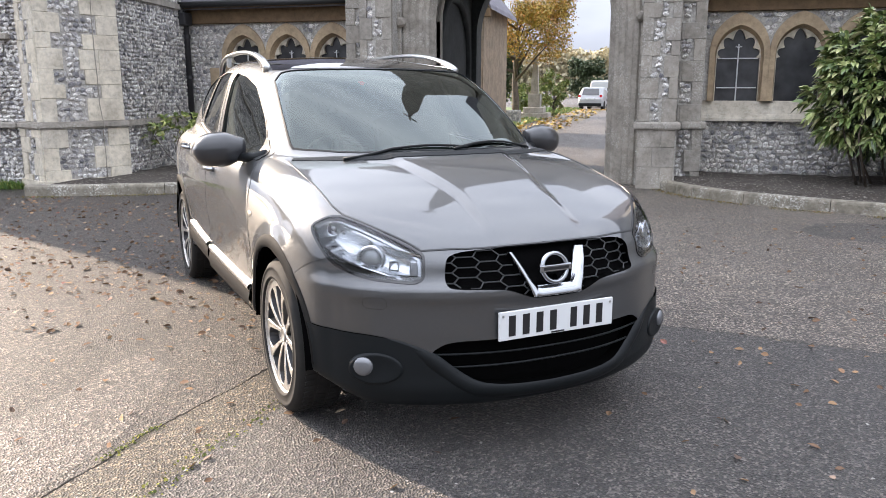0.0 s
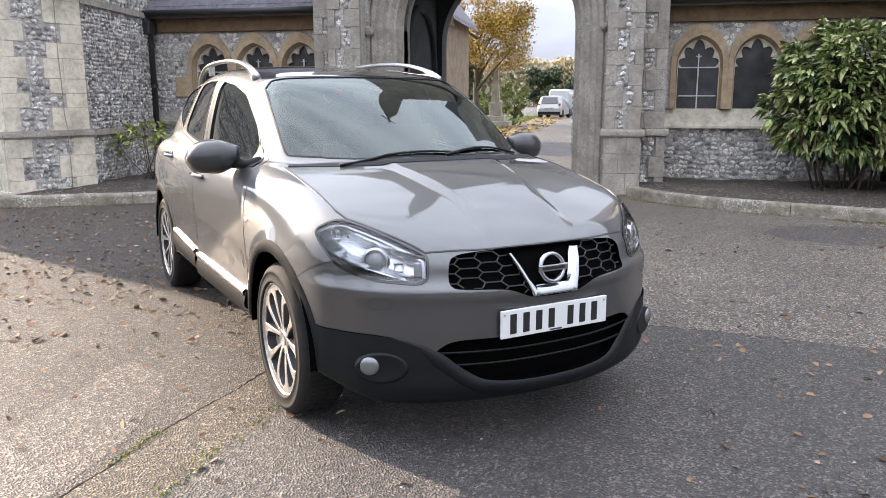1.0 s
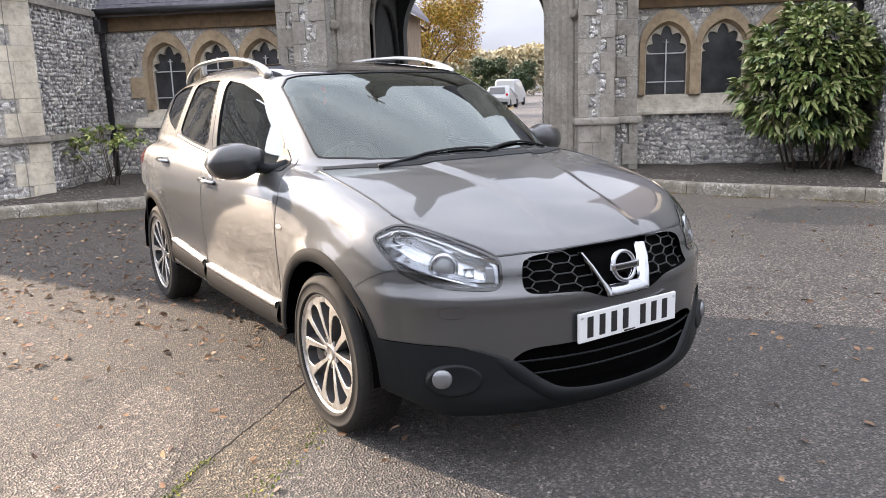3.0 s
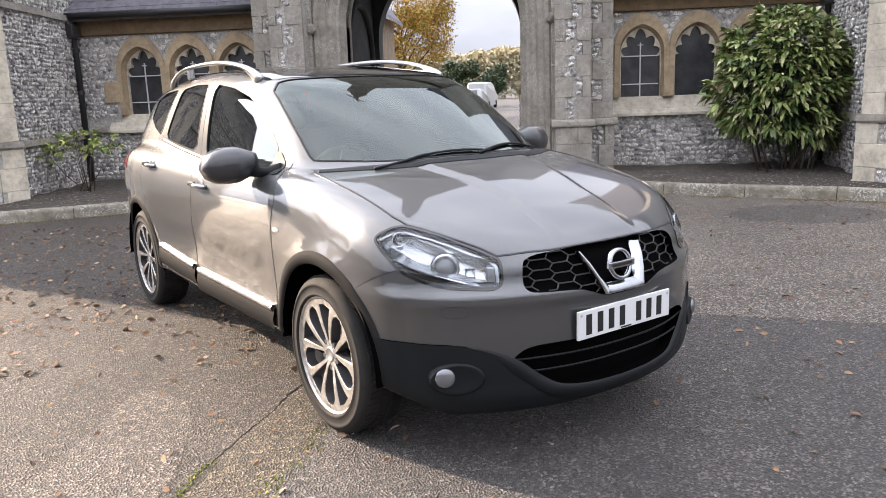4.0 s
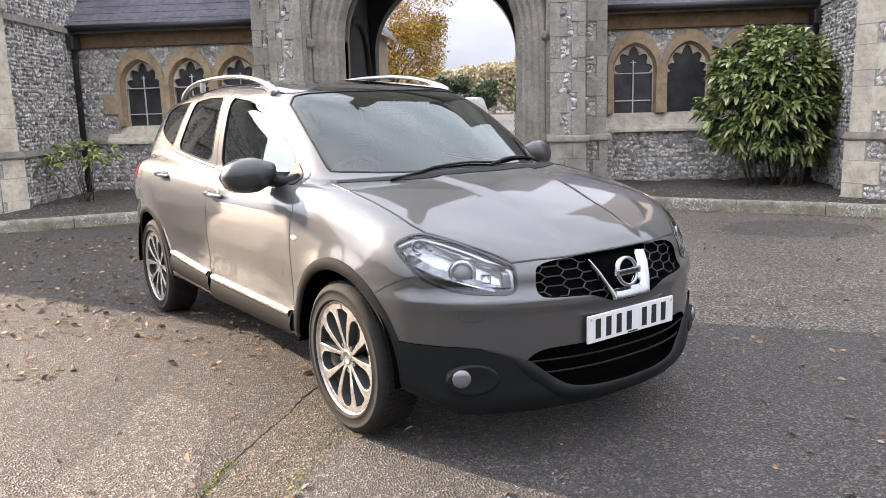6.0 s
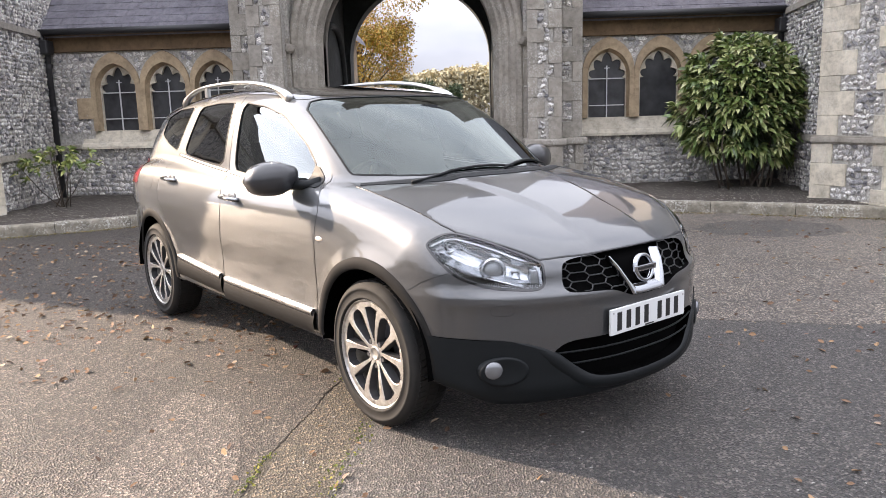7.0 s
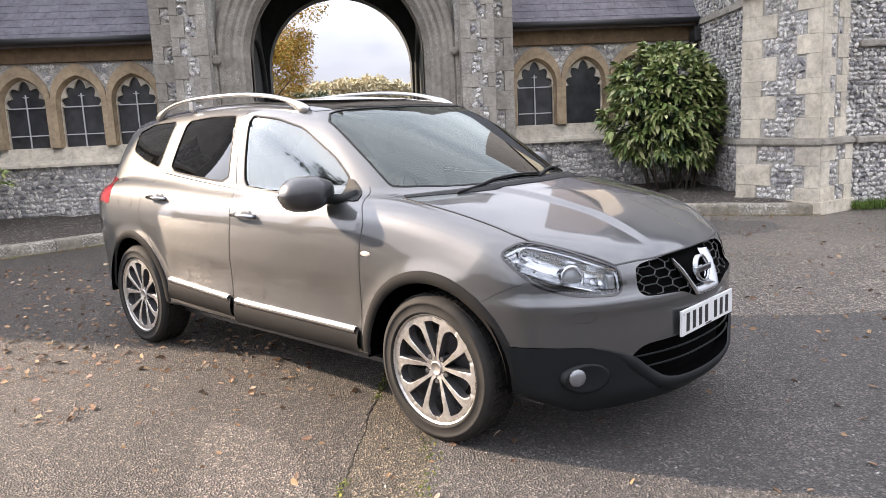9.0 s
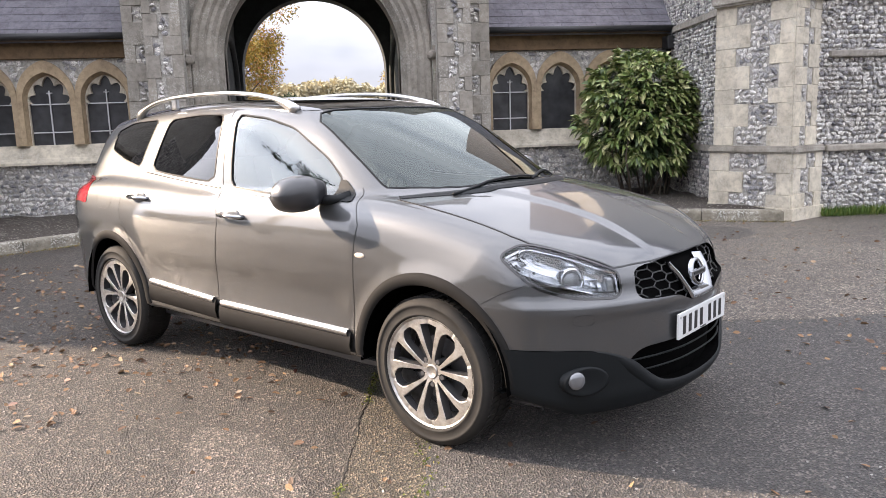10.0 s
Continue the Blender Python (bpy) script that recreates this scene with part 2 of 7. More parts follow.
# ---- the gate with its two wings and chapels, alike on both sides of CX ----
CX, WALL, GATE = -1.845, 12.74, 12.09
rnd = random.Random(4)


def flints_material():
    m = mat("knapped_flint", (0.4, 0.4, 0.4), 0.42)
    r = random_of(m, "island")
    inner = tex(m, "ShaderNodeTexNoise", "World", 30.0, Detail=6.0, Distortion=2.2, Roughness=0.7)
    tone = ramp(m, r, [(0.0, (0.22, 0.22, 0.24)), (0.22, (0.46, 0.455, 0.465)), (0.45, (0.70, 0.69, 0.68)), (0.75, (0.88, 0.865, 0.84)), (1.0, (0.95, 0.93, 0.89))])
    tone = blend(m, 0.68, tone, ramp(m, inner.outputs["Fac"], [(0.40, (0.07, 0.07, 0.09)), (0.47, (0.45, 0.43, 0.43)), (0.54, (0.97, 0.95, 0.91)), (0.75, (1.0, 0.99, 0.95))]), "MULTIPLY")
    stain = tex(m, "ShaderNodeTexNoise", "World", 1.1, Detail=4.0)
    tone = blend(m, 0.35, tone, ramp(m, stain.outputs["Fac"], [(0.35, (0.62, 0.58, 0.5)), (0.6, (1, 1, 1))]), "MULTIPLY")
    colour(m, tone)
    relief(m, inner.outputs["Fac"], 0.02, 0.8)
    return m


def mortar_material():
    m = mat("flint_mortar", (0.24, 0.225, 0.20), 0.95)
    n = tex(m, "ShaderNodeTexNoise", "World", 30.0, Detail=6.0)
    big = tex(m, "ShaderNodeTexNoise", "World", 1.3, Detail=4.0)
    c = ramp(m, n.outputs["Fac"], [(0.3, (0.29, 0.276, 0.252)), (0.7, (0.57, 0.545, 0.50))])
    colour(m, blend(m, 0.4, c, ramp(m, big.outputs["Fac"], [(0.35, (0.5, 0.5, 0.46)), (0.6, (1, 1, 1))]), "MULTIPLY"))
    relief(m, n.outputs["Fac"], 0.02, 0.9)
    return m


M_FLINTS, M_MORTAR = flints_material(), mortar_material()
ICO = None


def flints(name, parent, origin, along, normal, width, z0, z1, size=0.075, skip=None):
    """A field of single flints bedded in a wall face, as one part of kind stuff."""
    global ICO
    if ICO is None:
        b = bmesh.new()
        bmesh.ops.create_icosphere(b, subdivisions=1, radius=1.0)
        ICO = (np.array([v.co for v in b.verts]), np.array([[v.index for v in f.verts] for f in b.faces]))
        b.free()
    base, tri = ICO
    rg = np.random.default_rng(abs(hash((round(origin[0], 2), round(origin[1], 2), round(z0, 2)))) % 2**31)
    a, nrm = np.array([*along, 0.0]), np.array([*normal, 0.0])
    up = np.array([0, 0, 1.0])
    o0 = np.array([origin[0], origin[1], 0.0])
    vs, fs, k = [], [], 0
    rows = max(1, int((z1 - z0) / (size * 0.80)))
    for r in range(rows):
        z = z0 + (r + 0.5) * (z1 - z0) / rows
        u = size * 0.4 * rg.random()
        while u < width:
            w = size * rg.uniform(0.55, 1.35)
            c, zz = u + w / 2, z + rg.normal(0, size * 0.10)
            u += w * 0.98
            if c > width or (skip and skip(c, zz)):
                continue
            ang = rg.normal(0, 0.5)
            sx, sz, sn = w * 0.52, size * rg.uniform(0.30, 0.50), rg.uniform(0.012, 0.030)
            p = base * (1 + rg.normal(0, 0.24, (len(base), 1)))
            e, f = p[:, 0] * sx, p[:, 1] * sz
            eu, ez = e * math.cos(ang) - f * math.sin(ang), e * math.sin(ang) + f * math.cos(ang)
            vs.append(o0 + np.outer(c + eu, a) + np.outer(zz + ez, up) + np.outer(p[:, 2] * sn + 0.004, nrm))
            fs.append(tri + k)
            k += len(base)
    me = bpy.data.meshes.new(name)
    if vs:
        me.from_pydata(np.concatenate(vs).tolist(), [], np.concatenate(fs).tolist())
    ob = part(name, me, M_FLINTS, parent)
    return tagged(ob, "knapped flints bedded in mortar", "", kind="stuff")


BLOCKS = {}


def block(parent, origin, along, normal, u0, u1, z0, z1, proud, material, name="stone_block"):
    """One dressed stone, its mesh shared with others of its size."""
    w, h = round(u1 - u0 - 0.003, 3), round(z1 - z0 - 0.003, 3)
    key = (w, h, proud)
    if key not in BLOCKS:
        bm = bmesh.new()
        box(bm, -w / 2, w / 2, -0.06, proud, -h / 2, h / 2)
        bmesh.ops.bevel(bm, geom=[e for e in bm.edges if all(v.co.y > 0 for v in e.verts)], offset=0.004, segments=1, affect="EDGES")
        me = bpy.data.meshes.new("stone_block")
        bm.to_mesh(me)
        bm.free()
        BLOCKS[key] = me
    me = BLOCKS[key]
    if material.name not in [m.name for m in me.materials]:
        if me.materials:
            me = BLOCKS.setdefault((*key, material.name), me.copy())
            me.materials.clear()
        me.materials.append(material)
    ob = new(name, me)
    ob.parent = parent
    c = (u0 + u1) / 2
    out = Vector((*normal, 0))
    x = Vector((*along, 0))
    if x.cross(out).z < 0:
        x = -x
    rot = Matrix((x, out, Vector((0, 0, 1)))).transposed().to_4x4()
    ob.matrix_basis = Matrix.Translation((origin[0] + along[0] * c, origin[1] + along[1] * c, (z0 + z1) / 2)) @ rot
    return ob


def dressed(parent, p, q, z0, z1, left=0.26, right=0.26, course=0.24, proud=0.012, material=None, middle=0.3):
    """Quoins up both edges of a wall face from p to q, with now and then a stone in the flint between."""
    d = Vector((q[0] - p[0], q[1] - p[1]))
    width = d.length
    along = tuple(d / width)
    normal = (along[1], -along[0])
    if normal[1] > 0 and abs(normal[1]) > 0.3 or (abs(normal[1]) <= 0.3 and (CX - p[0]) * normal[0] < 0):
        normal = (-normal[0], -normal[1])
    z, k = z0, rnd.randrange(2)
    taken = []
    while z < z1 - 0.05:
        h = min(course * rnd.uniform(0.75, 1.3), z1 - z)
        if z1 - z - h < 0.1:
            h = z1 - z
        a = min(width, left * (1.35 if k % 2 else 0.8)) if left else 0
        b = max(a, width - right * (0.8 if k % 2 else 1.35)) if right else width
        mt = material or M_STONE
        if b - a < 0.10:
            m_ = (a + b) / 2
            a = b = m_
        if a:
            block(parent, p, along, normal, 0, a, z, z + h, proud, mt)
            taken.append((0, a, z, z + h))
        if b < width:
            block(parent, p, along, normal, b, width, z, z + h, proud, mt)
            taken.append((b, width, z, z + h))
        if b - a > 0.25 and rnd.random() < middle:
            block(parent, p, along, normal, a, a + (b - a) * 0.55, z, z + h, proud, mt)
            taken.append((a, a + (b - a) * 0.55, z, z + h))
        z += h
        k += 1
    flints("flint_field", parent, p, along, normal, width, z0, z1, 0.085, lambda u, zz: any(t[0] - 0.03 < u < t[1] + 0.03 and t[2] - 0.02 < zz < t[3] + 0.02 for t in taken))


def arch_ring(half, spring, apex, foot, n=14):
    """Ring of (u, z) up one jamb, over a pointed arch and down the other, from -half to half."""
    rise = apex - spring
    r = (half * half + rise * rise) / (2 * half)
    top = math.atan2(rise, r - half) if r > half else math.pi / 2
    right = [(half - r + r * math.cos(top * k / n), spring + r * math.sin(top * k / n)) for k in range(n + 1)]
    ring = [(half, foot)] + right
    return [(-u, z) for u, z in ring[:-1]] + ring[::-1]


def wing_wall(s):
    wall = thing("wall_east" if s > 0 else "wall_west", "flint wing wall with a limestone sill and sandstone windows", "wall", kind="structure")

    def X(u):
        return CX + s * u
    lo, hi = 2.55, 6.35
    part("wall_core", boxed(X(lo), X(hi), WALL + 0.01, WALL + 0.35, 0.0, 0.96), M_MORTAR, wall)
    part("wall_core", boxed(X(lo), X(hi), WALL + 0.03, WALL + 0.3, 2.455, 2.56), M_MORTAR, wall)
    side = [p for p in arch_ring(0.415, 1.96, 2.46, 1.245, 30) if p[0] >= -1e-6 and p[1] >= 1.95]
    side.sort(key=lambda p: p[1])
    for k in range(4):           # spandrels between the arches
        a = [(X(3.275 + 0.85 * (k - 1) + u), z) for u, z in side] if k else [(X(lo), 1.25), (X(lo), 2.46)]
        b = [(X(3.275 + 0.85 * k - u), z) for u, z in side[::-1]] if k < 3 else [(X(5.42), 2.46), (X(5.42), 1.96)]
        if not k:
            b.append((X(3.275 - 0.415), 1.25))
        part("spandrel", slab(bmesh.new(), a + b, WALL + 0.012, WALL + 0.3), M_MORTAR, wall)
    part("wall_core", boxed(X(5.42), X(hi), WALL + 0.01, WALL + 0.3, 0.96, 2.455), M_MORTAR, wall)
    flints("flint_field", wall, (X(2.55), WALL + 0.01), (s, 0), (0, -1), 3.6, 0.08, 0.95, 0.09)
    flints("flint_field", wall, (X(5.45), WALL + 0.01), (s, 0), (0, -1), 0.8, 1.2, 2.2, 0.085)
    tops = [3.275 + 0.85 * k for k in range(3)]
    flints("flint_field", wall, (X(2.75), WALL + 0.02), (s, 0), (0, -1), 3.4, 2.2, 2.55, 0.10,
           lambda u, z: any(abs(u + 2.75 - t) < 0.40 * math.sqrt(max(0, 1 - ((z - 1.96) / 0.62)**2)) + 0.05 for t in tops))
    bm = bmesh.new()
    prof = [(WALL - 0.085, 0.945), (WALL - 0.085, 0.985), (WALL - 0.04, 1.04), (WALL - 0.025, 1.05), (WALL + 0.07, 1.245), (WALL + 0.3, 1.25), (WALL + 0.3, 0.945)]
    a = [bm.verts.new((X(lo), y, z)) for y, z in prof]
    b = [bm.verts.new((X(5.62), y, z)) for y, z in prof]
    for i in range(len(prof)):
        bm.faces.new((a[i], a[(i + 1) % 7], b[(i + 1) % 7], b[i]))
    bm.faces.new(a), bm.faces.new(b)
    bmesh.ops.recalc_face_normals(bm, faces=bm.faces)
    part("sill", bm, M_CREAM, wall)
    part("string_course", boxed(X(5.625), X(hi), WALL - 0.085, WALL + 0.1, 0.945, 1.03, bevel=0.02), M_STONE, wall)
    part("fascia", boxed(X(lo), X(hi), WALL - 0.05, WALL + 0.3, 2.56, 2.80, bevel=0.012), M_TIMBER, wall)
    part("soffit", boxed(X(lo), X(hi), WALL - 0.26, WALL + 0.3, 2.805, 2.835), M_TIMBER, wall)
    for k in range(3):
        window(s, X(tops[k]), k)
    # column shafts between the windows and a plain block at the end
    part("end_block", boxed(X(5.40), X(5.66), WALL - 0.02, WALL + 0.2, 1.45, 1.80, bevel=0.01), M_SAND, wall)
    part("gutter", tube(bmesh.new(), [(X(lo + 0.12), WALL - 0.28, 2.865), (X(hi - 0.15), WALL - 0.28, 2.865)], 0.055, 10), M_IRON, wall, "black iron gutter", smooth=True)
    px = X(6.02)
    pipe = part("downpipe", tube(bmesh.new(), [(px, WALL - 0.28, 2.86), (px, WALL - 0.26, 2.7), (px, WALL - 0.13, 2.5), (px, WALL - 0.12, 0.1)], 0.055, 10), M_IRON, wall, "black iron downpipe", smooth=True)
    part("hopper", boxed(px - 0.12, px + 0.12, WALL - 0.34, WALL - 0.1, 2.52, 2.74, bevel=0.02), M_IRON, pipe)
    for z in (0.6, 1.6, 2.3):
        part("pipe_collar", tube(bmesh.new(), [(px, WALL - 0.12, z), (px, WALL - 0.12, z + 0.07)], 0.068, 10), M_IRON, pipe)
    # slate roof, falling to the gutter
    roof = thing("roof_east" if s > 0 else "roof_west", "blue-grey slate lean-to roof with worn edges", "roof", kind="structure")
    bm = bmesh.new()
    q = [(X(lo), WALL - 0.25, 2.86), (X(hi), WALL - 0.25, 2.86), (X(hi), WALL + 3.0, 5.6), (X(lo), WALL + 3.0, 5.6)]
    lo_, hi_ = [bm.verts.new(v) for v in q], [bm.verts.new((v[0], v[1] + 0.05, v[2] - 0.08)) for v in q]
    bm.faces.new(lo_), bm.faces.new(hi_)
    for i in range(4):
        bm.faces.new((lo_[i], lo_[(i + 1) % 4], hi_[(i + 1) % 4], hi_[i]))
    bmesh.ops.recalc_face_normals(bm, faces=bm.faces)
    part("roof_deck", bm, M_SLATE, roof)
    slope = math.atan2(2.74, 3.25)
    bm = boxed(-0.147, 0.147, 0, 0.36, 0.0, 0.008)
    me = bpy.data.meshes.new("slate")
    bm.to_mesh(me)
    bm.free()
    me.materials.append(M_SLATE)
    for r in range(7):
        for c in range(13):
            u = lo + 0.2 + c * 0.30 + (0.15 if r % 2 else 0)
            if u > hi - 0.2:
                continue
            d = r * 0.20 - 0.03
            ob = new("slate", me)
            ob.parent = roof
            ob.matrix_basis = Matrix.Translation((X(u), WALL - 0.25 + d * math.cos(slope), 2.878 + d * math.sin(slope))) @ pose(0, 0, 0, math.degrees(slope) - 1.6, rnd.uniform(-0.4, 0.4), rnd.uniform(-0.7, 0.7))
    return wall, roof


def lobed(half, spring, apex, foot):
    """Cusped glass outline: three round lobes under a pointed head."""
    base = arch_ring(half, spring, apex, foot, 30)
    out = []
    for i, (u, z) in enumerate(base):
        if z > spring + 0.001:
            t = math.atan2(z - spring, u) / math.pi
            bump = abs(math.sin(5 * math.pi * t))
            k = 0.76 + 0.26 * bump
            u, z = u * k, spring + (z - spring) * k
        out.append((u, z))
    return out


def window(s, x, k):
    win = thing("window_%d" % (k + 1 + (3 if s > 0 else 0)), "cusped lancet window in a sandstone arch with dark glass", "window", kind="structure")
    n = 30
    outer, inner = arch_ring(0.424, 1.99, 2.545, 1.245, n), arch_ring(0.345, 1.94, 2.36, 1.245, n)
    hollow, glass = arch_ring(0.318, 1.92, 2.315, 1.245, n), lobed(0.308, 1.88, 2.30, 1.245)

    def at(r):
        return [(x + u, z) for u, z in r]
    part("arch", slab(bmesh.new(), at(outer), WALL - 0.03, WALL + 0.10, at(inner)), M_SAND, win)
    bm = bmesh.new()
    a = [bm.verts.new((x + u, WALL - 0.005, z)) for u, z in inner]
    b = [bm.verts.new((x + u, WALL + 0.12, z)) for u, z in hollow]
    for i in range(len(a) - 1):
        bm.faces.new((a[i], a[i + 1], b[i + 1], b[i]))
    bmesh.ops.recalc_face_normals(bm, faces=bm.faces)
    part("splay", bm, M_SAND, win)
    part("cusping", slab(bmesh.new(), at(hollow), WALL + 0.11, WALL + 0.20, at(glass)), M_CREAM, win)
    bm = bmesh.new()
    bm.faces.new([bm.verts.new((x + u, WALL + 0.175, z)) for u, z in hollow])
    part("pane", bm, M_PANE, win)
    if not (s > 0 and k == 1):
        for nm, b in (("upright_bar", (x - 0.009, x + 0.009, 1.25, 2.09)), ("cross_bar", (x - 0.285, x + 0.285, 1.435, 1.452)), ("cross_bar", (x - 0.285, x + 0.285, 1.872, 1.889))):
            part(nm, boxed(b[0], b[1], WALL + 0.13, WALL + 0.15, b[2], b[3]), M_BAR, win)
        for g in (-1, 1):
            part("finial", tube(bmesh.new(), [(x, WALL + 0.14, 2.03), (x + g * 0.025, WALL + 0.14, 2.055), (x + g * 0.045, WALL + 0.14, 2.05)], 0.007, 5), M_BAR, win)


M_PANE = mat("dusty_leaded_glass", (0.035, 0.036, 0.04), 0.28)
haze = tex(M_PANE, "ShaderNodeTexNoise", "World", 5.0, Detail=5.0)
colour(M_PANE, ramp(M_PANE, haze.outputs["Fac"], [(0.3, (0.02, 0.02, 0.024)), (0.7, (0.06, 0.062, 0.066))]))
M_BAR = mat("white_painted_iron", (0.55, 0.56, 0.56), 0.55)


def gatehouse():
    gate = thing("gatehouse", "flint and limestone gatehouse with a pointed carriage arch", "gatehouse", kind="structure")

    def X(u):
        return CX + u
    top = 6.0
    for y0, y1, half, nm in ((GATE + 0.35, GATE + 0.75, 1.37, "front_wall"), (15.7, 16.15, 1.415, "rear_wall")):
        hole = arch_ring(half, 2.5, 3.9, 0.0, 24)
        out = []
        for u, z in hole:
            if z <= 2.5:
                out.append((math.copysign(2.75, u), z))
            else:
                t = math.atan2(z - 2.5, abs(u) + 1e-6) / (math.pi / 2)
                out.append((math.copysign(2.75, u), 2.5 + (top - 2.5) * min(1, 2 * t)) if t < 0.5 else (math.copysign(2.75 * (2 - 2 * t), u), top))
        # the rear wall, like the passage sides, carries its shade in the colour
        part(nm, slab(bmesh.new(), [(X(u), z) for u, z in out], y0, y1, [(X(u), z) for u, z in hole]), M_STONE if nm == "front_wall" else M_PASSAGESHADE, gate)
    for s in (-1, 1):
        part("passage_wall", boxed(X(s * 1.52), X(s * 2.75), GATE + 0.75, 15.7, 0, top), M_PASSAGESHADE, gate)
        blind = arch_ring(1.1, 2.0, 3.0, 0.4, 20)
        bm = bmesh.new()
        tube(bm, [(X(s * 1.50), 14.2 + u, z) for u, z in blind], 0.07, 8)
        part("blind_arch", bm, M_PASSAGESHADE, gate, smooth=True)
    part("passage_vault", boxed(X(-1.6), X(1.6), GATE + 0.75, 15.7, 4.0, 4.3), M_PASSAGESHADE, gate)
    # slim steep gable over the arch, with a finial, and the roof behind it
    part("gable_wall", slab(bmesh.new(), [(X(-1.75), 5.9), (X(-0.62), 8.1), (X(-0.36), 8.6), (X(-0.33), 10.5), (X(-0.05), 11.7), (X(0.05), 11.7), (X(0.33), 10.5), (X(0.36), 8.6), (X(0.62), 8.1), (X(1.75), 5.9)], GATE + 0.1, GATE + 0.6), M_STONE, gate)
    part("gable_roof", slab(bmesh.new(), [(X(-1.55), 5.95), (X(0), 7.8), (X(1.55), 5.95)], GATE + 0.61, 16.4), M_SLATE, gate)
    for s in (-1, 1):
        part("roof_slope", slab(bmesh.new(), [(X(s * 1.56), 5.95), (X(s * 2.75), 5.95), (X(s * 1.56), 6.9)], GATE + 0.4, 16.4), M_SLATE, gate)
    part("finial", tube(bmesh.new(), [(X(0), GATE + 0.35, 11.6), (X(0), GATE + 0.35, 12.7)], [0.09, 0.04], 8), M_STONE, gate)
    part("finial_arm", boxed(X(-0.3), X(0.3), GATE + 0.31, GATE + 0.39, 12.25, 12.33), M_STONE, gate)
    # moulded front arch in rounded and hollow orders, built of separate stones
    prof = [(1.84, GATE + 0.0), (1.80, GATE - 0.03), (1.74, GATE - 0.02), (1.71, GATE + 0.05), (1.64, GATE + 0.06), (1.60, GATE + 0.13), (1.55, GATE + 0.14), (1.50, GATE + 0.20), (1.46, GATE + 0.21), (1.41, GATE + 0.30), (1.37, GATE + 0.36), (1.37, GATE + 0.6)]
    n = 24
    rings = [arch_ring(a, 2.5, 3.9 + (a - 1.37) * 1.15, 0.0, n) for a, _ in prof]
    cuts = list(range(0, len(rings[0]) - 1))
    jamb = [0.0, 0.42, 0.80, 1.25, 1.62, 2.05, 2.5]

    def voussoir(sections):
        bm = bmesh.new()
        rows = []
        for sec in sections:
            rows.append([bm.verts.new(p) for p in sec])
        for a, b in zip(rows, rows[1:]):
            for i in range(len(a) - 1):
                bm.faces.new((a[i], a[i + 1], b[i + 1], b[i]))
        bmesh.ops.recalc_face_normals(bm, faces=bm.faces)
        part("arch_stone", bm, M_STONE, gate)
    for s in (-1, 1):
        for z0, z1 in zip(jamb, jamb[1:]):
            voussoir([[(X(s * a), y, z) for a, y in prof] for z in (z0 + 0.0015, z1 - 0.0015)])
    for g in range(1, len(rings[0]) - 3, 3):
        idx = [g, g + 1, g + 2, g + 3]
        idx = [i for i in idx if i < len(rings[0])]
        sec = []
        for i in idx:
            sec.append([(X(rings[j][i][0]), prof[j][1], rings[j][i][1]) for j in range(len(prof))])
        voussoir(sec)
    for s in (-1, 1):
        part("pier", boxed(X(s * 1.83), X(s * 2.74), GATE - 0.08, GATE + 0.8, 0.0, top), M_MORTAR, gate)
        part("buttress_core", boxed(X(s * 1.88), X(s * 2.36), 11.66, GATE, 0.0, 4.6), M_MORTAR, gate)
        a, b = (X(s * 1.86), 11.645), (X(s * 2.38), 11.645)
        dressed(gate, a, b, 0.96, 4.4, 0.19, 0.15, 0.27, material=M_STONE, middle=0.5)
        dressed(gate, (a[0], 11.60), (b[0], 11.60), 0.0, 0.85, 0.22, 0.20, 0.26, proud=0.03, material=M_STONE, middle=0.45)
        part("plinth_core", boxed(X(s * 1.86), X(s * 2.40), 11.62, GATE, 0.0, 0.85), M_MORTAR, gate)
        dressed(gate, (X(s * 2.40), GATE - 0.10), (X(s * 2.74), GATE - 0.10), 0.96, 4.4, 0.0, 0.2, 0.25, material=M_STONE, middle=0.3)
        dressed(gate, (X(s * 2.40), GATE - 0.12), (X(s * 2.76), GATE - 0.12), 0.0, 0.85, 0.0, 0.17, 0.25, proud=0.03, material=M_STONE, middle=0.2)
        part("string_course", boxed(X(s * 1.80), X(s * 2.45), 11.53, GATE, 0.85, 0.96, bevel=0.03), M_STONE, gate)
        part("string_course", boxed(X(s * 2.455), X(s * 2.82), GATE - 0.2, GATE, 0.85, 0.96, bevel=0.03), M_STONE, gate)
        # carved stop where the hood mould ends
        bm = bmesh.new()
        bmesh.ops.create_icosphere(bm, subdivisions=2, radius=0.085, matrix=Matrix.Translation((X(s * 1.83), GATE - 0.07, 2.45)))
        for v in bm.verts:
            v.co += v.normal * noise.noise(v.co * 22) * 0.03
        part("carved_stop", bm, M_STONE, gate)
        for k in range(6):
            ln = rnd.uniform(0.5, 0.62)
            block(gate, (X(s * 1.83) - (0.0 if s > 0 else 0), GATE - 0.08), (s, 0), (0, -1), 0.0, 0.06, 0.1 + k * 0.42, 0.5 + k * 0.42, 0.01, M_STONE)
    # chain hanging by the jamb
    chain = part("chain", bmesh.new(), M_IRON, gate, "black iron chain")
    link = bmesh.new()
    tube(link, [(0.016 * math.cos(a), 0, 0.026 * math.sin(a)) for a in np.linspace(0, 2 * math.pi, 11)], 0.005, 5)
    me = bpy.data.meshes.new("chain_link")
    link.to_mesh(me)
    link.free()
    me.materials.append(M_IRON)
    for k in range(22):
        ob = new("chain_link", me)
        ob.parent = chain
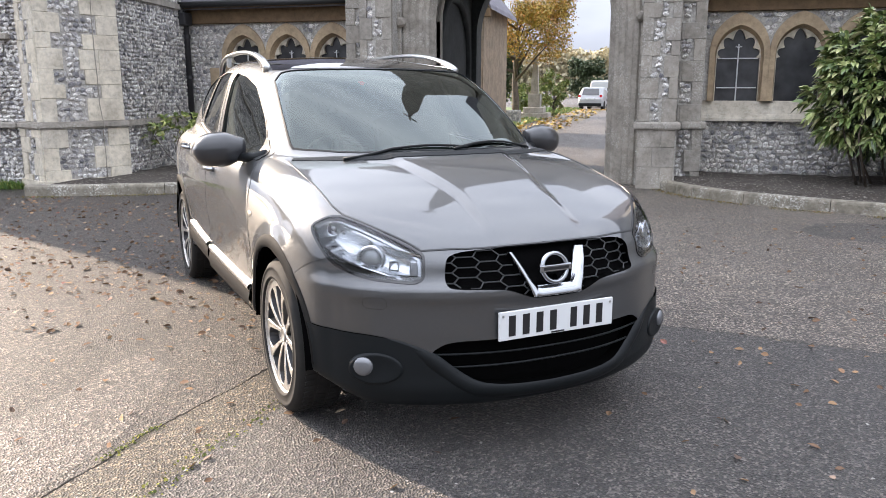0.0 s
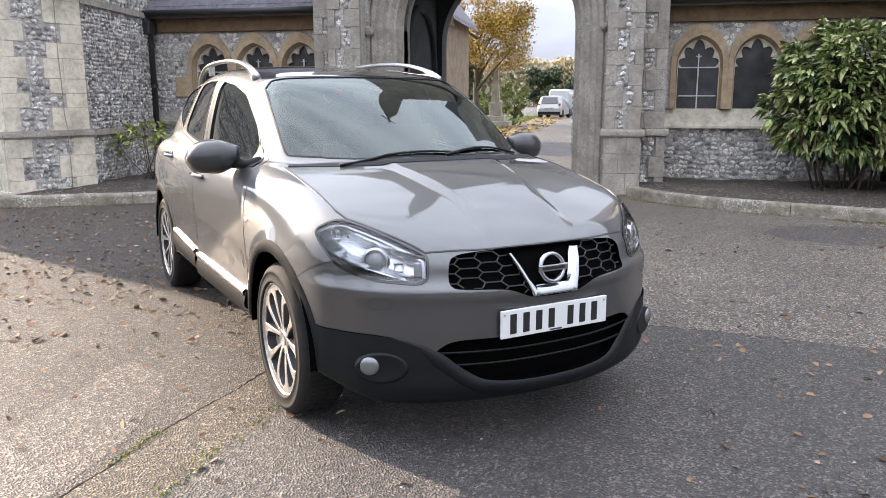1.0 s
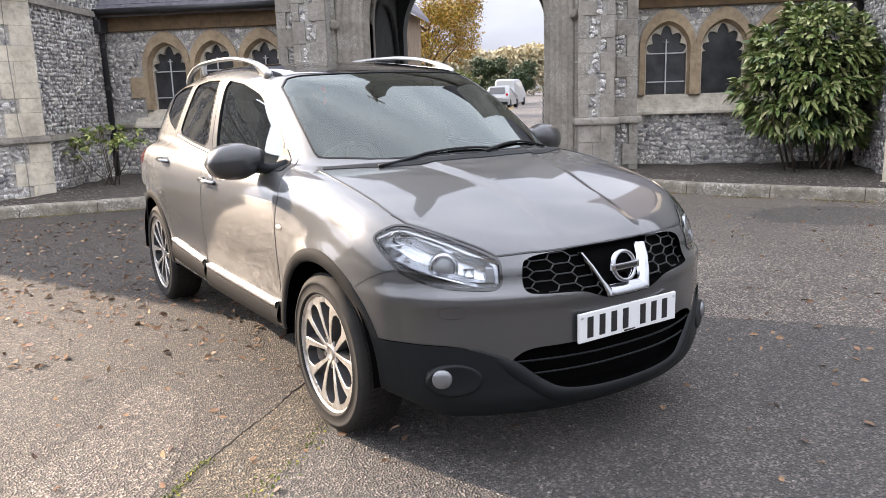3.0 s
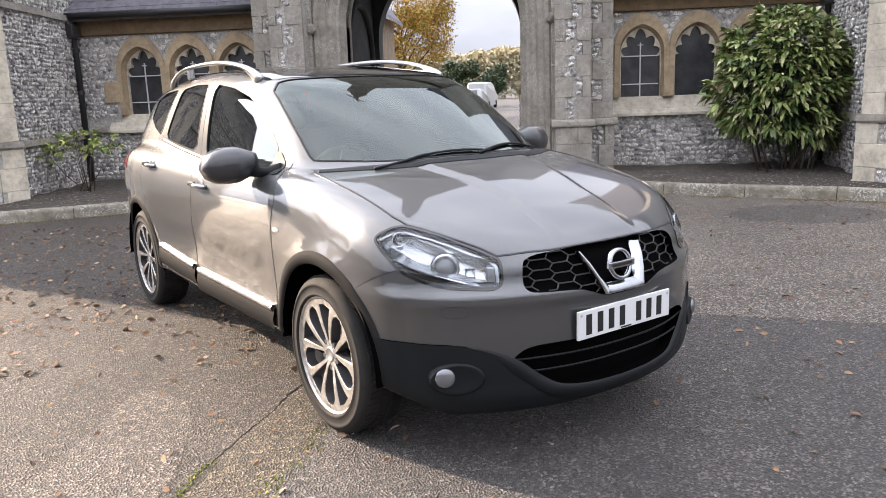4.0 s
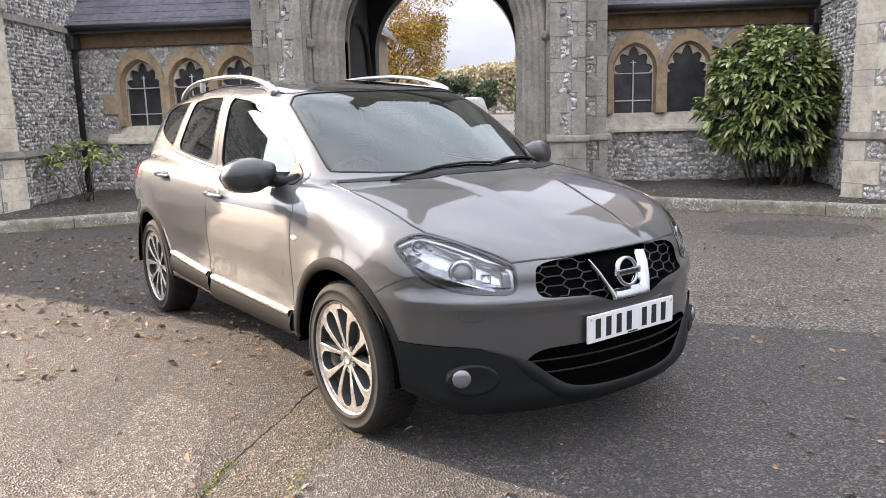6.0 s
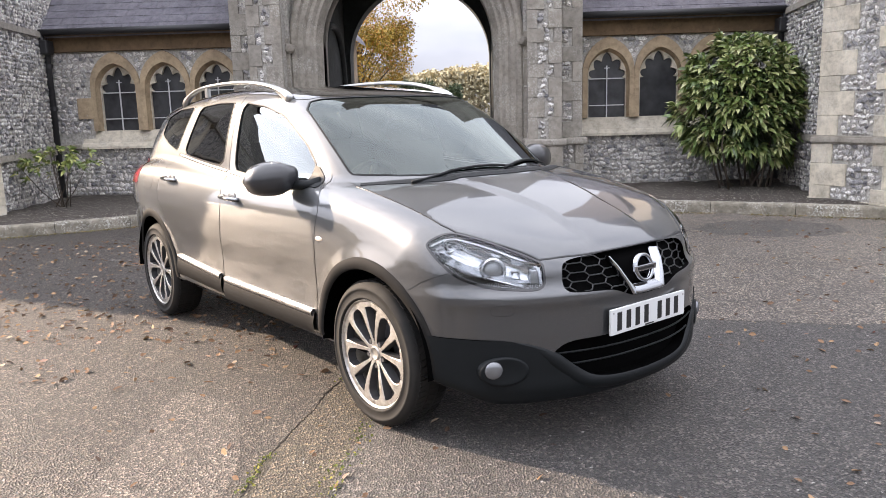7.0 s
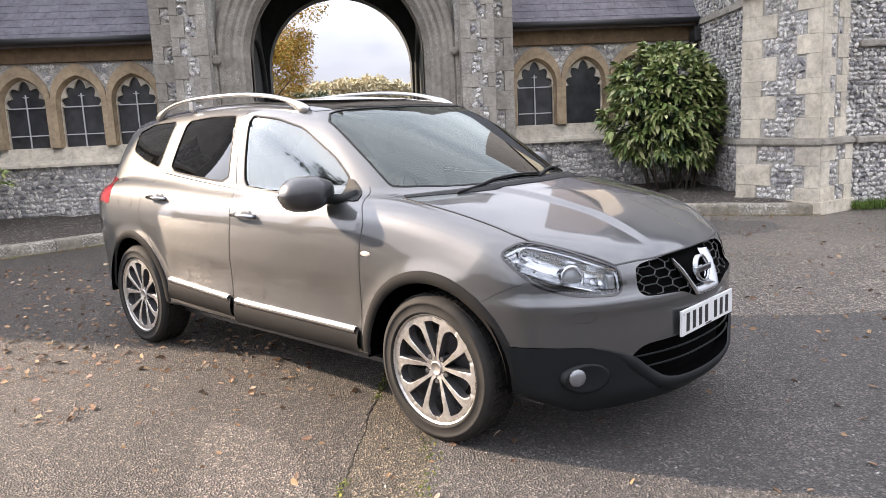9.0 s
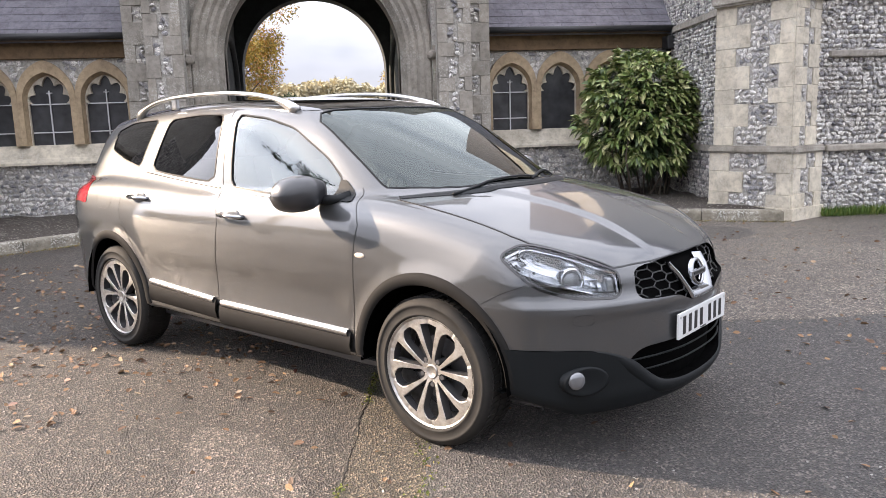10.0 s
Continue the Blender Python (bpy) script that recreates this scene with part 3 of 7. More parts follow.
        ob.matrix_basis = pose(X(1.358), GATE + 0.80, 1.42 - k * 0.042, 0, 0, 90 * (k % 2))
    return gate


def chapel(s):
    ch = thing("chapel_east" if s > 0 else "chapel_west", "flint chapel with limestone dressings and a corner buttress", "chapel", kind="structure")

    def P(u, y):
        return (CX + s * u, y)
    end = 9.7 if s < 0 else 13.2
    ring = [P(6.15, 13.2), P(5.72, 10.3), P(6.6, 9.32), P(end, 9.32), P(end, 18), P(6.15, 18)]
    part("wall_core", prism(bmesh.new(), ring, 0.0, 6.0), M_MORTAR, ch)
    if s < 0:                    # unseen lower end block, added to shape the shadow and sunlight by the car
        part("vestry_wall", prism(bmesh.new(), [P(end, 9.34), P(11.0, 9.34), P(11.0, 17.8), P(end, 17.8)], 0.0, 5.1), M_FLINT, ch)
    bm = bmesh.new()
    a = [bm.verts.new((CX + s * 5.9, y, z)) for y, z in ((9.0, 5.9), (13.6, 10.2), (18.3, 5.9))]
    b = [bm.verts.new((CX + s * (end + 0.1), y, z)) for y, z in ((9.0, 5.9), (13.6, 10.2), (18.3, 5.9))]
    for i in range(3):
        bm.faces.new((a[i], a[(i + 1) % 3], b[(i + 1) % 3], b[i]))
    bm.faces.new(a), bm.faces.new(b)
    bmesh.ops.recalc_face_normals(bm, faces=bm.faces)
    part("gable_roof", bm, M_SLATE, ch)
    # the canted side and the front
    p, q = P(6.13, 13.05), P(5.70, 10.28)
    d = Vector((q[0] - p[0], q[1] - p[1])).normalized()
    nrm = (-s * abs(d.y), -abs(d.x))
    flints("flint_field", ch, p, (d.x, d.y), nrm, 2.8, 0.05, 3.6, 0.075)
    flints("flint_field", ch, P(6.55, 9.30), (s, 0), (0, -1), 3.4, 0.05, 3.6, 0.075)
    bt = [P(5.55, 10.10), P(6.05, 9.03), P(6.60, 9.32), P(6.2, 10.4)]
    part("buttress_core", prism(bmesh.new(), bt, 0.0, 3.0), M_MORTAR, ch)
    lo = [P(5.50, 10.10), P(6.04, 8.97), P(6.66, 9.28), P(6.2, 10.4)]
    part("plinth_core", prism(bmesh.new(), lo, 0.0, 0.87), M_MORTAR, ch)
    for r, z0, z1, pr in ((bt, 0.97, 2.95, 0.014), (lo, 0.02, 0.87, 0.02)):
        dressed(ch, r[0], r[1], z0, z1, 0.40, 0.26, 0.25, proud=pr, material=M_CREAM, middle=0.12)
        dressed(ch, r[1], r[2], z0, z1, 0.22, 0.22, 0.27, proud=pr, material=M_CREAM, middle=0.25)
    part("buttress_foot", prism(bmesh.new(), [P(5.47, 10.10), P(6.03, 8.90), P(6.71, 9.25), P(6.2, 10.4)], 0.0, 0.16), M_CREAM, ch)
    grow = [P(5.44, 10.08), P(6.02, 8.90), P(6.70, 9.24), P(6.2, 10.4)]
    bm = prism(bmesh.new(), grow, 0.87, 0.97)
    bmesh.ops.bevel(bm, geom=list(bm.edges), offset=0.025, segments=2, affect="EDGES")
    part("string_course", bm, M_STONE, ch)
    bm = prism(bmesh.new(), grow, 2.84, 2.98)
    bmesh.ops.bevel(bm, geom=list(bm.edges), offset=0.03, segments=2, affect="EDGES")
    part("string_course", bm, M_STONE, ch)
    for z in (0.87, 2.10, 2.86):
        part("string_course", boxed(CX + s * 6.7, CX + s * end, 9.22, 9.34, z, z + 0.09, bevel=0.02), M_STONE, ch)
    # string on the canted side
    for z in (0.87, 2.78):
        w = [(p[0] + nrm[0] * 0.05, p[1] + nrm[1] * 0.05), (q[0] + nrm[0] * 0.05, q[1] + nrm[1] * 0.05), q, p]
        part("string_course", prism(bmesh.new(), w, z, z + 0.09), M_STONE, ch)
    if s > 0:
        return ch
    # lightning cable down the buttress
    c = Vector((bt[0][0] + (bt[1][0] - bt[0][0]) * 0.32, bt[0][1] + (bt[1][1] - bt[0][1]) * 0.32))
    n2 = Vector((bt[1][1] - bt[0][1], -(bt[1][0] - bt[0][0]))).normalized()
    if n2.y > 0:
        n2 = -n2
    pts = [(c.x + n2.x * (0.03 if z > 0.97 else 0.085) + rnd.uniform(-0.008, 0.008), c.y + n2.y * (0.03 if z > 0.97 else 0.085), z) for z in (3.3, 2.8, 2.4, 2.0, 1.6, 1.2, 1.02, 0.93, 0.8, 0.5, 0.1)]
    pts[6] = (c.x + n2.x * 0.09, c.y + n2.y * 0.09, 1.0)
    pts[7] = (c.x + n2.x * 0.14, c.y + n2.y * 0.14, 0.92)
    part("lightning_cable", tube(bmesh.new(), pts, 0.006, 6), M_STONE, ch, "dull lightning conductor cable", smooth=True)
    return ch


for side in (-1, 1):
    wing_wall(side)
    chapel(side)
gatehouse()

# ---- the car's surface: a smooth solid, x forward from the front axle, a = |y|, z up ----
def curve(x, pts):
    """A smooth line through (x, value) pairs."""
    px = np.array([p[0] for p in pts], float)
    pv = np.array([p[1] for p in pts], float)
    d = np.gradient(pv, px)
    x = np.clip(x, px[0], px[-1])
    i = np.clip(np.searchsorted(px, x) - 1, 0, len(px) - 2)
    h = px[i + 1] - px[i]
    s = (x - px[i]) / h
    return ((2 * s**3 - 3 * s**2 + 1) * pv[i] + (s**3 - 2 * s**2 + s) * h * d[i]
            + (-2 * s**3 + 3 * s**2) * pv[i + 1] + (s**3 - s**2) * h * d[i + 1])


def smax(a, b, k):
    h = np.maximum(k - np.abs(a - b), 0) / k
    return np.maximum(a, b) + h * h * k / 4


def smin(a, b, k):
    return -smax(-a, -b, k)


def step(e0, e1, v):
    s = np.clip((v - e0) / (e1 - e0), 0, 1)
    return s * s * (3 - 2 * s)


BONNET = [(-3.7, 1.02), (-3.2, 1.12), (-2.4, 1.145), (-1.4, 1.115), (-0.6, 1.11), (-0.3, 1.108), (-0.1, 1.095), (0.2, 1.045), (0.4, 0.99),
          (0.6, 0.915), (0.72, 0.855), (0.82, 0.78), (0.95, 0.66)]
PLAN = [(0.0, 0.878), (0.15, 0.872), (0.3, 0.845), (0.42, 0.805), (0.5, 0.77), (0.6, 0.71), (0.69, 0.645), (0.78, 0.53), (0.85, 0.38), (0.89, 0.15), (0.93, -0.3)]
LEAN_Z = [(0.15, -0.14), (0.22, -0.04), (0.28, -0.005), (0.36, 0.0), (0.5, 0.0), (0.62, 0.0), (0.66, 0.003), (0.682, -0.002), (0.70, -0.020), (0.78, -0.05), (0.84, -0.09), (0.9, -0.15), (1.0, -0.3)]
SIDE_Z = [(0.15, 0.66), (0.25, 0.76), (0.30, 0.825), (0.34, 0.856), (0.42, 0.866), (0.5, 0.866), (0.62, 0.874), (0.75, 0.884), (0.86, 0.886), (0.95, 0.876), (1.03, 0.853),
          (1.1, 0.815), (1.16, 0.77), (1.3, 0.66)]
SIDE_X = [(-3.75, -0.30), (-3.6, -0.17), (-3.45, -0.10), (-3.25, -0.05), (-3.0, -0.02), (-2.6, 0.0), (-0.3, 0.0), (0.1, -0.003), (0.4, -0.012), (0.7, -0.05)]
BELT_W = [(-3.7, 0.60), (-3.3, 0.68), (-3.0, 0.72), (-2.45, 0.765), (-2.0, 0.79), (-1.5, 0.80), (-1.0, 0.785), (-0.5, 0.725), (0.0, 0.64)]
ROOF_W = [(-3.7, 0.44), (-3.3, 0.49), (-3.0, 0.53), (-2.5, 0.59), (-2.0, 0.655), (-1.5, 0.68), (-1.0, 0.605), (-0.5, 0.5), (0.0, 0.4)]
ROOF_Z = [(-3.7, 1.46), (-3.4, 1.515), (-3.0, 1.56), (-2.5, 1.597), (-2.0, 1.61), (-1.5, 1.598), (-1.15, 1.568), (-0.8, 1.51), (-0.4, 1.4)]


def lower_body(x, a, z):
    top = curve(x, BONNET) - 0.075 * a**2 * step(-0.7, 0.2, x) - 0.05 * a**4
    rib = 0.205 + 0.20 * np.clip(0.45 - x, 0, 1)
    top = top + 0.016 * step(0.03, -0.03, a - rib) * step(0.82, 0.5, x) * step(-0.5, -0.2, x)
    side = curve(z, SIDE_Z) + curve(x, SIDE_X) - 0.085 * np.clip(x + 0.45, 0, 1) * step(0.68, 0.98, z)
    for wx in (0.0, -2.765):
        r = np.hypot(x - wx, z - 0.33)
        side = side + 0.012 * step(0.52, 0.40, r)
    side = side - 0.006 * step(0.12, 0.0, np.abs(z - 0.60)) * step(-2.3, -2.1, x) * step(-0.45, -0.6, x)
    front = curve(a, PLAN) + curve(z, LEAN_Z)
    rear = -3.655 + 0.10 * a**2 + 0.5 * np.clip(a - 0.55, 0, 1)**2 + 0.10 * step(0.75, 1.1, z) + 0.06 * step(0.45, 0.25, z)
    f = smax(z - top, a - side, 0.10)
    f = smax(f, x - front, 0.05)
    f = smax(f, rear - x, 0.08)
    floor = 0.315 - 0.095 * step(0.36, 0.66, x) - 0.05 * step(-3.1, -3.4, x)
    return smax(f, floor - z, 0.03)


def cabin(x, a, z):
    roof = z - curve(x, ROOF_Z) + 0.10 * a**2
    s = (z - 1.1) / 0.4
    w0, w1 = curve(x, BELT_W), curve(x, ROOF_W)
    side = a - (w0 + (w1 - w0) * s + 0.05 * s * (1 - s))
    xx = x + (0.88 - 0.50 * (z - 1.1) / 0.4) * a**2
    screen = (xx + 0.0) * 0.437 + (z - 1.10) * 0.90 - 0.012 * (1 - ((z - 1.31) / 0.21)**2)
    back = -(x + 3.42 - 0.20 * a**2) * 0.92 + (z - 1.45) * 0.39
    f = smax(roof, side, 0.12)
    f = smax(f, screen, 0.05)
    f = smax(f, 0.85 - z, 0.05)
    return smax(f, back, 0.08)


def solid(x, a, z):
    return smin(lower_body(x, a, z), cabin(x, a, z), 0.035)


def outward(p0, way, far=2.0):
    """The outermost place along rays p0 + s * way that still lies in the solid."""
    s = np.linspace(0, far, 65)[None, :]
    q = p0[:, None, :] + way[:, None, :] * s[..., None]
    inside = solid(q[..., 0], np.abs(q[..., 1]), q[..., 2]) < 0
    last = 64 - np.argmax(inside[:, ::-1], axis=1)
    lo, hi = s[0, last], s[0, np.minimum(last + 1, 64)]
    for _ in range(18):
        mid = (lo + hi) / 2
        q = p0 + way * mid[:, None]
        ins = solid(q[:, 0], np.abs(q[:, 1]), q[:, 2]) < 0
        lo, hi = np.where(ins, mid, lo), np.where(ins, hi, mid)
    return p0 + way * lo[:, None]

# ---- the car: panels cut from the one surface ----
CAR = thing("car", "metallic grey sport utility car with silver roof rails, parked", "car", pose(-0.7255, 3.5967, 0, 0, 0, -49.07))


def paint():
    m = mat("metallic_grey_paint", (0.23, 0.205, 0.185), 0.36, 0.9, 1.0)
    flake = tex(m, "ShaderNodeTexVoronoi", "Object", 900.0)
    dirt = tex(m, "ShaderNodeTexNoise", "Object", 3.0, Detail=6.0)
    c = ramp(m, flake.outputs["Color"], [(0.0, (0.058, 0.0600, 0.0620)), (1.0, (0.102, 0.1045, 0.1080))])
    colour(m, c)
    gloss(m, dirt.outputs["Fac"], 0.44, 0.50)
    shader(m).inputs["Coat Roughness"].default_value = 0.045
    shader(m).inputs["Coat IOR"].default_value = 1.65
    return m


def clear(name, tint, boost=1.0, sheen=(1, 1, 1)):
    """Thin glass: tinted clear, with a mirror on top that grows at grazing angles."""
    m = bpy.data.materials.new(name)
    m.use_nodes = True
    n, l = m.node_tree.nodes, m.node_tree.links
    n.clear()
    t, g, f, x, o_ = (n.new("ShaderNode" + k) for k in ("BsdfTransparent", "BsdfGlossy", "Fresnel", "MixShader", "OutputMaterial"))
    t.inputs["Color"].default_value = (*tint, 1)
    g.inputs["Roughness"].default_value = 0.01
    g.inputs["Color"].default_value = (*sheen, 1)
    f.inputs["IOR"].default_value = 1.5 * boost
    l.new(f.outputs["Fac"], x.inputs["Fac"]), l.new(t.outputs["BSDF"], x.inputs[1]), l.new(g.outputs["BSDF"], x.inputs[2])
    l.new(x.outputs["Shader"], o_.inputs["Surface"])
    return m


M_PAINT = paint()
M_GLASS = clear("window_glass", (0.34, 0.41, 0.38), 1.14, (0.92, 1.0, 0.97))
M_SIDEGLASS = clear("side_glass", (0.30, 0.36, 0.335), 1.25, (0.96, 1.0, 0.98))
M_PRIVACY = clear("privacy_glass", (0.07, 0.075, 0.075), 1.05)
M_LENS = clear("lamp_lens", (0.93, 0.95, 0.97))
M_BLACKGLASS = mat("black_roof_glass", (0.006, 0.006, 0.007), 0.04, 0.0, 1.0)
M_PLASTIC = mat("black_plastic", (0.006, 0.0075, 0.0085), 0.5, 0.0, 0.0, 0.2)
M_CLAD = mat("dark_grey_cladding", (0.017, 0.016, 0.015), 0.75, 0.0, 0.0, 0.1)
M_MIRROR = mat("glossy_mirror_cover", (0.016, 0.0165, 0.019), 0.3, 0.0, 0.7)
grain = tex(M_PLASTIC, "ShaderNodeTexNoise", "Object", 350.0, Detail=2.0)
relief(M_PLASTIC, grain.outputs["Fac"], 0.0006, 0.5)
M_GLOSSBLACK = mat("gloss_black", (0.008, 0.008, 0.009), 0.12, 0.0, 0.6)
M_CHROME = mat("chrome", (0.34, 0.35, 0.365), 0.12, 1.0)
M_SILVER = mat("satin_aluminium", (0.46, 0.46, 0.455), 0.3, 1.0)
M_RUBBER = mat("tyre_rubber", (0.02, 0.02, 0.02), 0.8, 0.0, 0.0, 0.3)
dust = tex(M_RUBBER, "ShaderNodeTexNoise", "Object", 9.0, Detail=5.0)
rubber = ramp(M_RUBBER, dust.outputs["Fac"], [(0.35, (0.008, 0.008, 0.008)), (0.75, (0.022, 0.020, 0.018))])
flat_part = M_RUBBER.node_tree.nodes.new("ShaderNodeVectorMath")
flat_part.operation = "MULTIPLY"
flat_part.inputs[1].default_value = (1, 1, 0)
reach = M_RUBBER.node_tree.nodes.new("ShaderNodeVectorMath")
reach.operation = "LENGTH"
M_RUBBER.node_tree.links.new(M_RUBBER.node_tree.nodes.new("ShaderNodeTexCoord").outputs["Object"], flat_part.inputs[0])
M_RUBBER.node_tree.links.new(flat_part.outputs["Vector"], reach.inputs[0])
ring_dust = ramp(M_RUBBER, reach.outputs["Value"], [(0.25, (0.25, 0.25, 0.25)), (0.268, (0.75, 0.75, 0.75)), (0.30, (0.35, 0.35, 0.35)), (0.317, (0.8, 0.8, 0.8)), (0.330, (0.05, 0.05, 0.05))])
ring_dust = blend(M_RUBBER, 1.0, ring_dust, ramp(M_RUBBER, dust.outputs["Fac"], [(0.3, (0.35, 0.35, 0.35)), (0.6, (1, 1, 1))]), "MULTIPLY")
colour(M_RUBBER, blend(M_RUBBER, ring_dust, rubber, (0.032, 0.029, 0.025)))
M_ALLOY = mat("machined_alloy", (0.56, 0.54, 0.51), 0.38, 0.9)
brake = tex(M_ALLOY, "ShaderNodeTexNoise", "Object", 22.0, Detail=5.0, Roughness=0.65)
colour(M_ALLOY, ramp(M_ALLOY, brake.outputs["Fac"], [(0.3, (0.36, 0.33, 0.29)), (0.6, (0.60, 0.585, 0.56))]))
M_ALLOYDARK = mat("painted_alloy", (0.11, 0.11, 0.115), 0.4, 0.6)
M_REFLECTOR = mat("lamp_reflector", (0.45, 0.46, 0.47), 0.16, 1.0)
flutes = tex(M_REFLECTOR, "ShaderNodeTexNoise", "Object", 7.0, Detail=1.0, Distortion=0.8)
relief(M_REFLECTOR, flutes.outputs["Fac"], 0.03, 0.35)
colour(M_REFLECTOR, ramp(M_REFLECTOR, flutes.outputs["Fac"], [(0.35, (0.30, 0.31, 0.32)), (0.65, (0.66, 0.67, 0.69))]))
M_PROJECTOR = mat("projector_glass", (0.16, 0.165, 0.17), 0.06, 0.3, 1.0)
M_BEZEL = mat("lamp_chrome", (0.62, 0.63, 0.65), 0.12, 1.0)
M_LAMPSHELL = mat("lamp_shell", (0.50, 0.505, 0.52), 0.25, 0.85)
M_BLOCK = mat("indicator_block", (0.42, 0.43, 0.45), 0.22, 0.6)
# deep shade of grille backs and wheel housings, put into a near-black colour
M_DEEPSHADE = mat("recess_shade", (0.0012, 0.0012, 0.0013), 0.8, 0.0, 0.0, 0.03)
M_GRILLE = mat("satin_black_grille", (0.016, 0.017, 0.018), 0.32)
M_FOGLENS = mat("fog_lens", (0.2, 0.205, 0.215), 0.16, 0.6)
M_REDLENS = mat("red_lamp_lens", (0.42, 0.012, 0.02), 0.1, 0.0, 0.6)
M_AMBER = mat("amber_lens", (0.75, 0.62, 0.50), 0.2)
M_PLATE = mat("plate_white", (0.62, 0.63, 0.63), 0.4)
M_INK = mat("plate_black", (0.012, 0.012, 0.013), 0.4)
M_TRIM = mat("cabin_trim", (0.035, 0.036, 0.038), 0.8)
M_SEAT = mat("seat_cloth", (0.04, 0.042, 0.045), 0.9)


def rounded(pts, turns=2, close=True, cut_at=0.2):
    """Corner-cut outline."""
    p = np.array(pts, float)
    for _ in range(turns):
        q = np.roll(p, -1, axis=0) if close else p[1:]
        a = p if close else p[:-1]
        cut = np.stack([a * (1 - cut_at) + q * cut_at, a * cut_at + q * (1 - cut_at)], 1).reshape(-1, p.shape[1])
        p = cut if close else np.concatenate([p[:1], cut[1:-1], p[-1:]])
    return p


def dense(p, gap=0.012, close=True):
    out = []
    n = len(p)
    for i in range(n if close else n - 1):
        a, b = p[i], p[(i + 1) % n]
        k = max(1, int(np.linalg.norm(b - a) / gap))
        out += [a + (b - a) * j / k for j in range(k)]
    if not close:
        out.append(p[-1])
    return np.array(out)


def within(q, ring):
    x, y = q[:, 0], q[:, 1]
    ins = np.zeros(len(q), bool)
    for (x0, y0), (x1, y1) in zip(ring, np.roll(ring, -1, axis=0)):
        if y0 != y1:
            ins ^= ((y0 > y) != (y1 > y)) & (x < (x1 - x0) * (y - y0) / (y1 - y0) + x0)
    return ins


DIAG = np.array([0.70, 0.714])
# each view: from places to the flat outline, and back on to the surface
VIEWS = {
    "right": (lambda p: p[:, [0, 2]], lambda q: outward(np.stack([q[:, 0], q[:, 0] * 0, q[:, 1]], 1), np.tile([0.0, -1, 0], (len(q), 1)), 1.2), (0, -1, 0)),
    "left": (lambda p: p[:, [0, 2]], lambda q: outward(np.stack([q[:, 0], q[:, 0] * 0, q[:, 1]], 1), np.tile([0.0, 1, 0], (len(q), 1)), 1.2), (0, 1, 0)),
    "front": (lambda p: p[:, [1, 2]], lambda q: outward(np.stack([q[:, 0] * 0 - 0.2, q[:, 0], q[:, 1]], 1), np.tile([1.0, 0, 0], (len(q), 1)), 1.4), (1, 0, 0)),
    "top": (lambda p: p[:, [0, 1]], lambda q: outward(np.stack([q[:, 0], q[:, 1], q[:, 0] * 0 + 0.7], 1), np.tile([0, 0, 1.0], (len(q), 1)), 1.2), (0, 0, 1)),
    "lamp_right": (lambda p: np.stack([p[:, 0] * DIAG[1] + p[:, 1] * DIAG[0], p[:, 2]], 1),
                   lambda q: outward(np.stack([q[:, 0] * DIAG[1], q[:, 0] * DIAG[0], q[:, 1]], 1), np.tile([DIAG[0], -DIAG[1], 0], (len(q), 1)), 1.6), (0.7, -0.7, 0)),
    "lamp_left": (lambda p: np.stack([p[:, 0] * DIAG[1] - p[:, 1] * DIAG[0], p[:, 2]], 1),
                  lambda q: outward(np.stack([q[:, 0] * DIAG[1], -q[:, 0] * DIAG[0], q[:, 1]], 1), np.tile([DIAG[0], DIAG[1], 0], (len(q), 1)), 1.6), (0.7, 0.7, 0)),
}


def both(half):
    """A y-z or x-y outline from its half with y <= 0."""
    return [tuple(p) for p in half] + [(-p[0], p[1]) for p in half[::-1]]


def lamp_flat(pts):
    return [(x * DIAG[1] + y * DIAG[0], z) for x, y, z in pts]


def circle(cx, cz, r, n=64):
    return np.array([(cx + r * math.cos(2 * math.pi * k / n), cz + r * math.sin(2 * math.pi * k / n)) for k in range(n)])


QUARTER = [(-3.12, 1.30), (-3.15, 1.43), (-2.95, 1.485), (-2.52, 1.498), (-2.58, 1.195), (-2.86, 1.24)]
REAR_WIN = [(-2.34, 1.494), (-1.98, 1.512), (-1.665, 1.508), (-1.64, 1.125), (-2.41, 1.18)]
FRONT_WIN = [(-1.54, 1.505), (-1.30, 1.478), (-1.07, 1.42), (-0.78, 1.265), (-0.655, 1.17), (-0.66, 1.078), (-1.2, 1.088), (-1.475, 1.11)]
SAIL = [(-0.648, 1.178), (-0.54, 1.098), (-0.50, 1.062), (-0.652, 1.07)]
GAP_MID = [(-1.60, 1.535), (-1.56, 1.116), (-1.497, 0.93), (-1.515, 0.827), (-1.554, 0.626), (-1.558, 0.492), (-1.55, 0.34)]
FRONT_DOOR = GAP_MID + [(-0.46, 0.34), (-0.459, 0.455), (-0.434, 0.754), (-0.419, 0.887), (-0.40, 0.99), (-0.52, 1.125), (-0.76, 1.30), (-1.08, 1.47), (-1.35, 1.525)]
REAR_DOOR = GAP_MID + [(-2.28, 0.34), (-2.33, 0.46), (-2.40, 0.62), (-2.52, 0.78), (-2.63, 0.90), (-2.61, 1.06), (-2.50, 1.19), (-2.44, 1.505), (-2.0, 1.535)]
TAIL_LAMP = [(-3.13, 0.945), (-3.15, 1.06), (-3.35, 1.125), (-3.56, 1.11), (-3.60, 0.94), (-3.3, 0.96)]
GRILLE = both([(0, 0.822), (-0.17, 0.816), (-0.36, 0.810), (-0.418, 0.79), (-0.43, 0.70), (-0.415, 0.682), (-0.222, 0.676), (-0.16, 0.653), (-0.106, 0.632), (0, 0.630)])
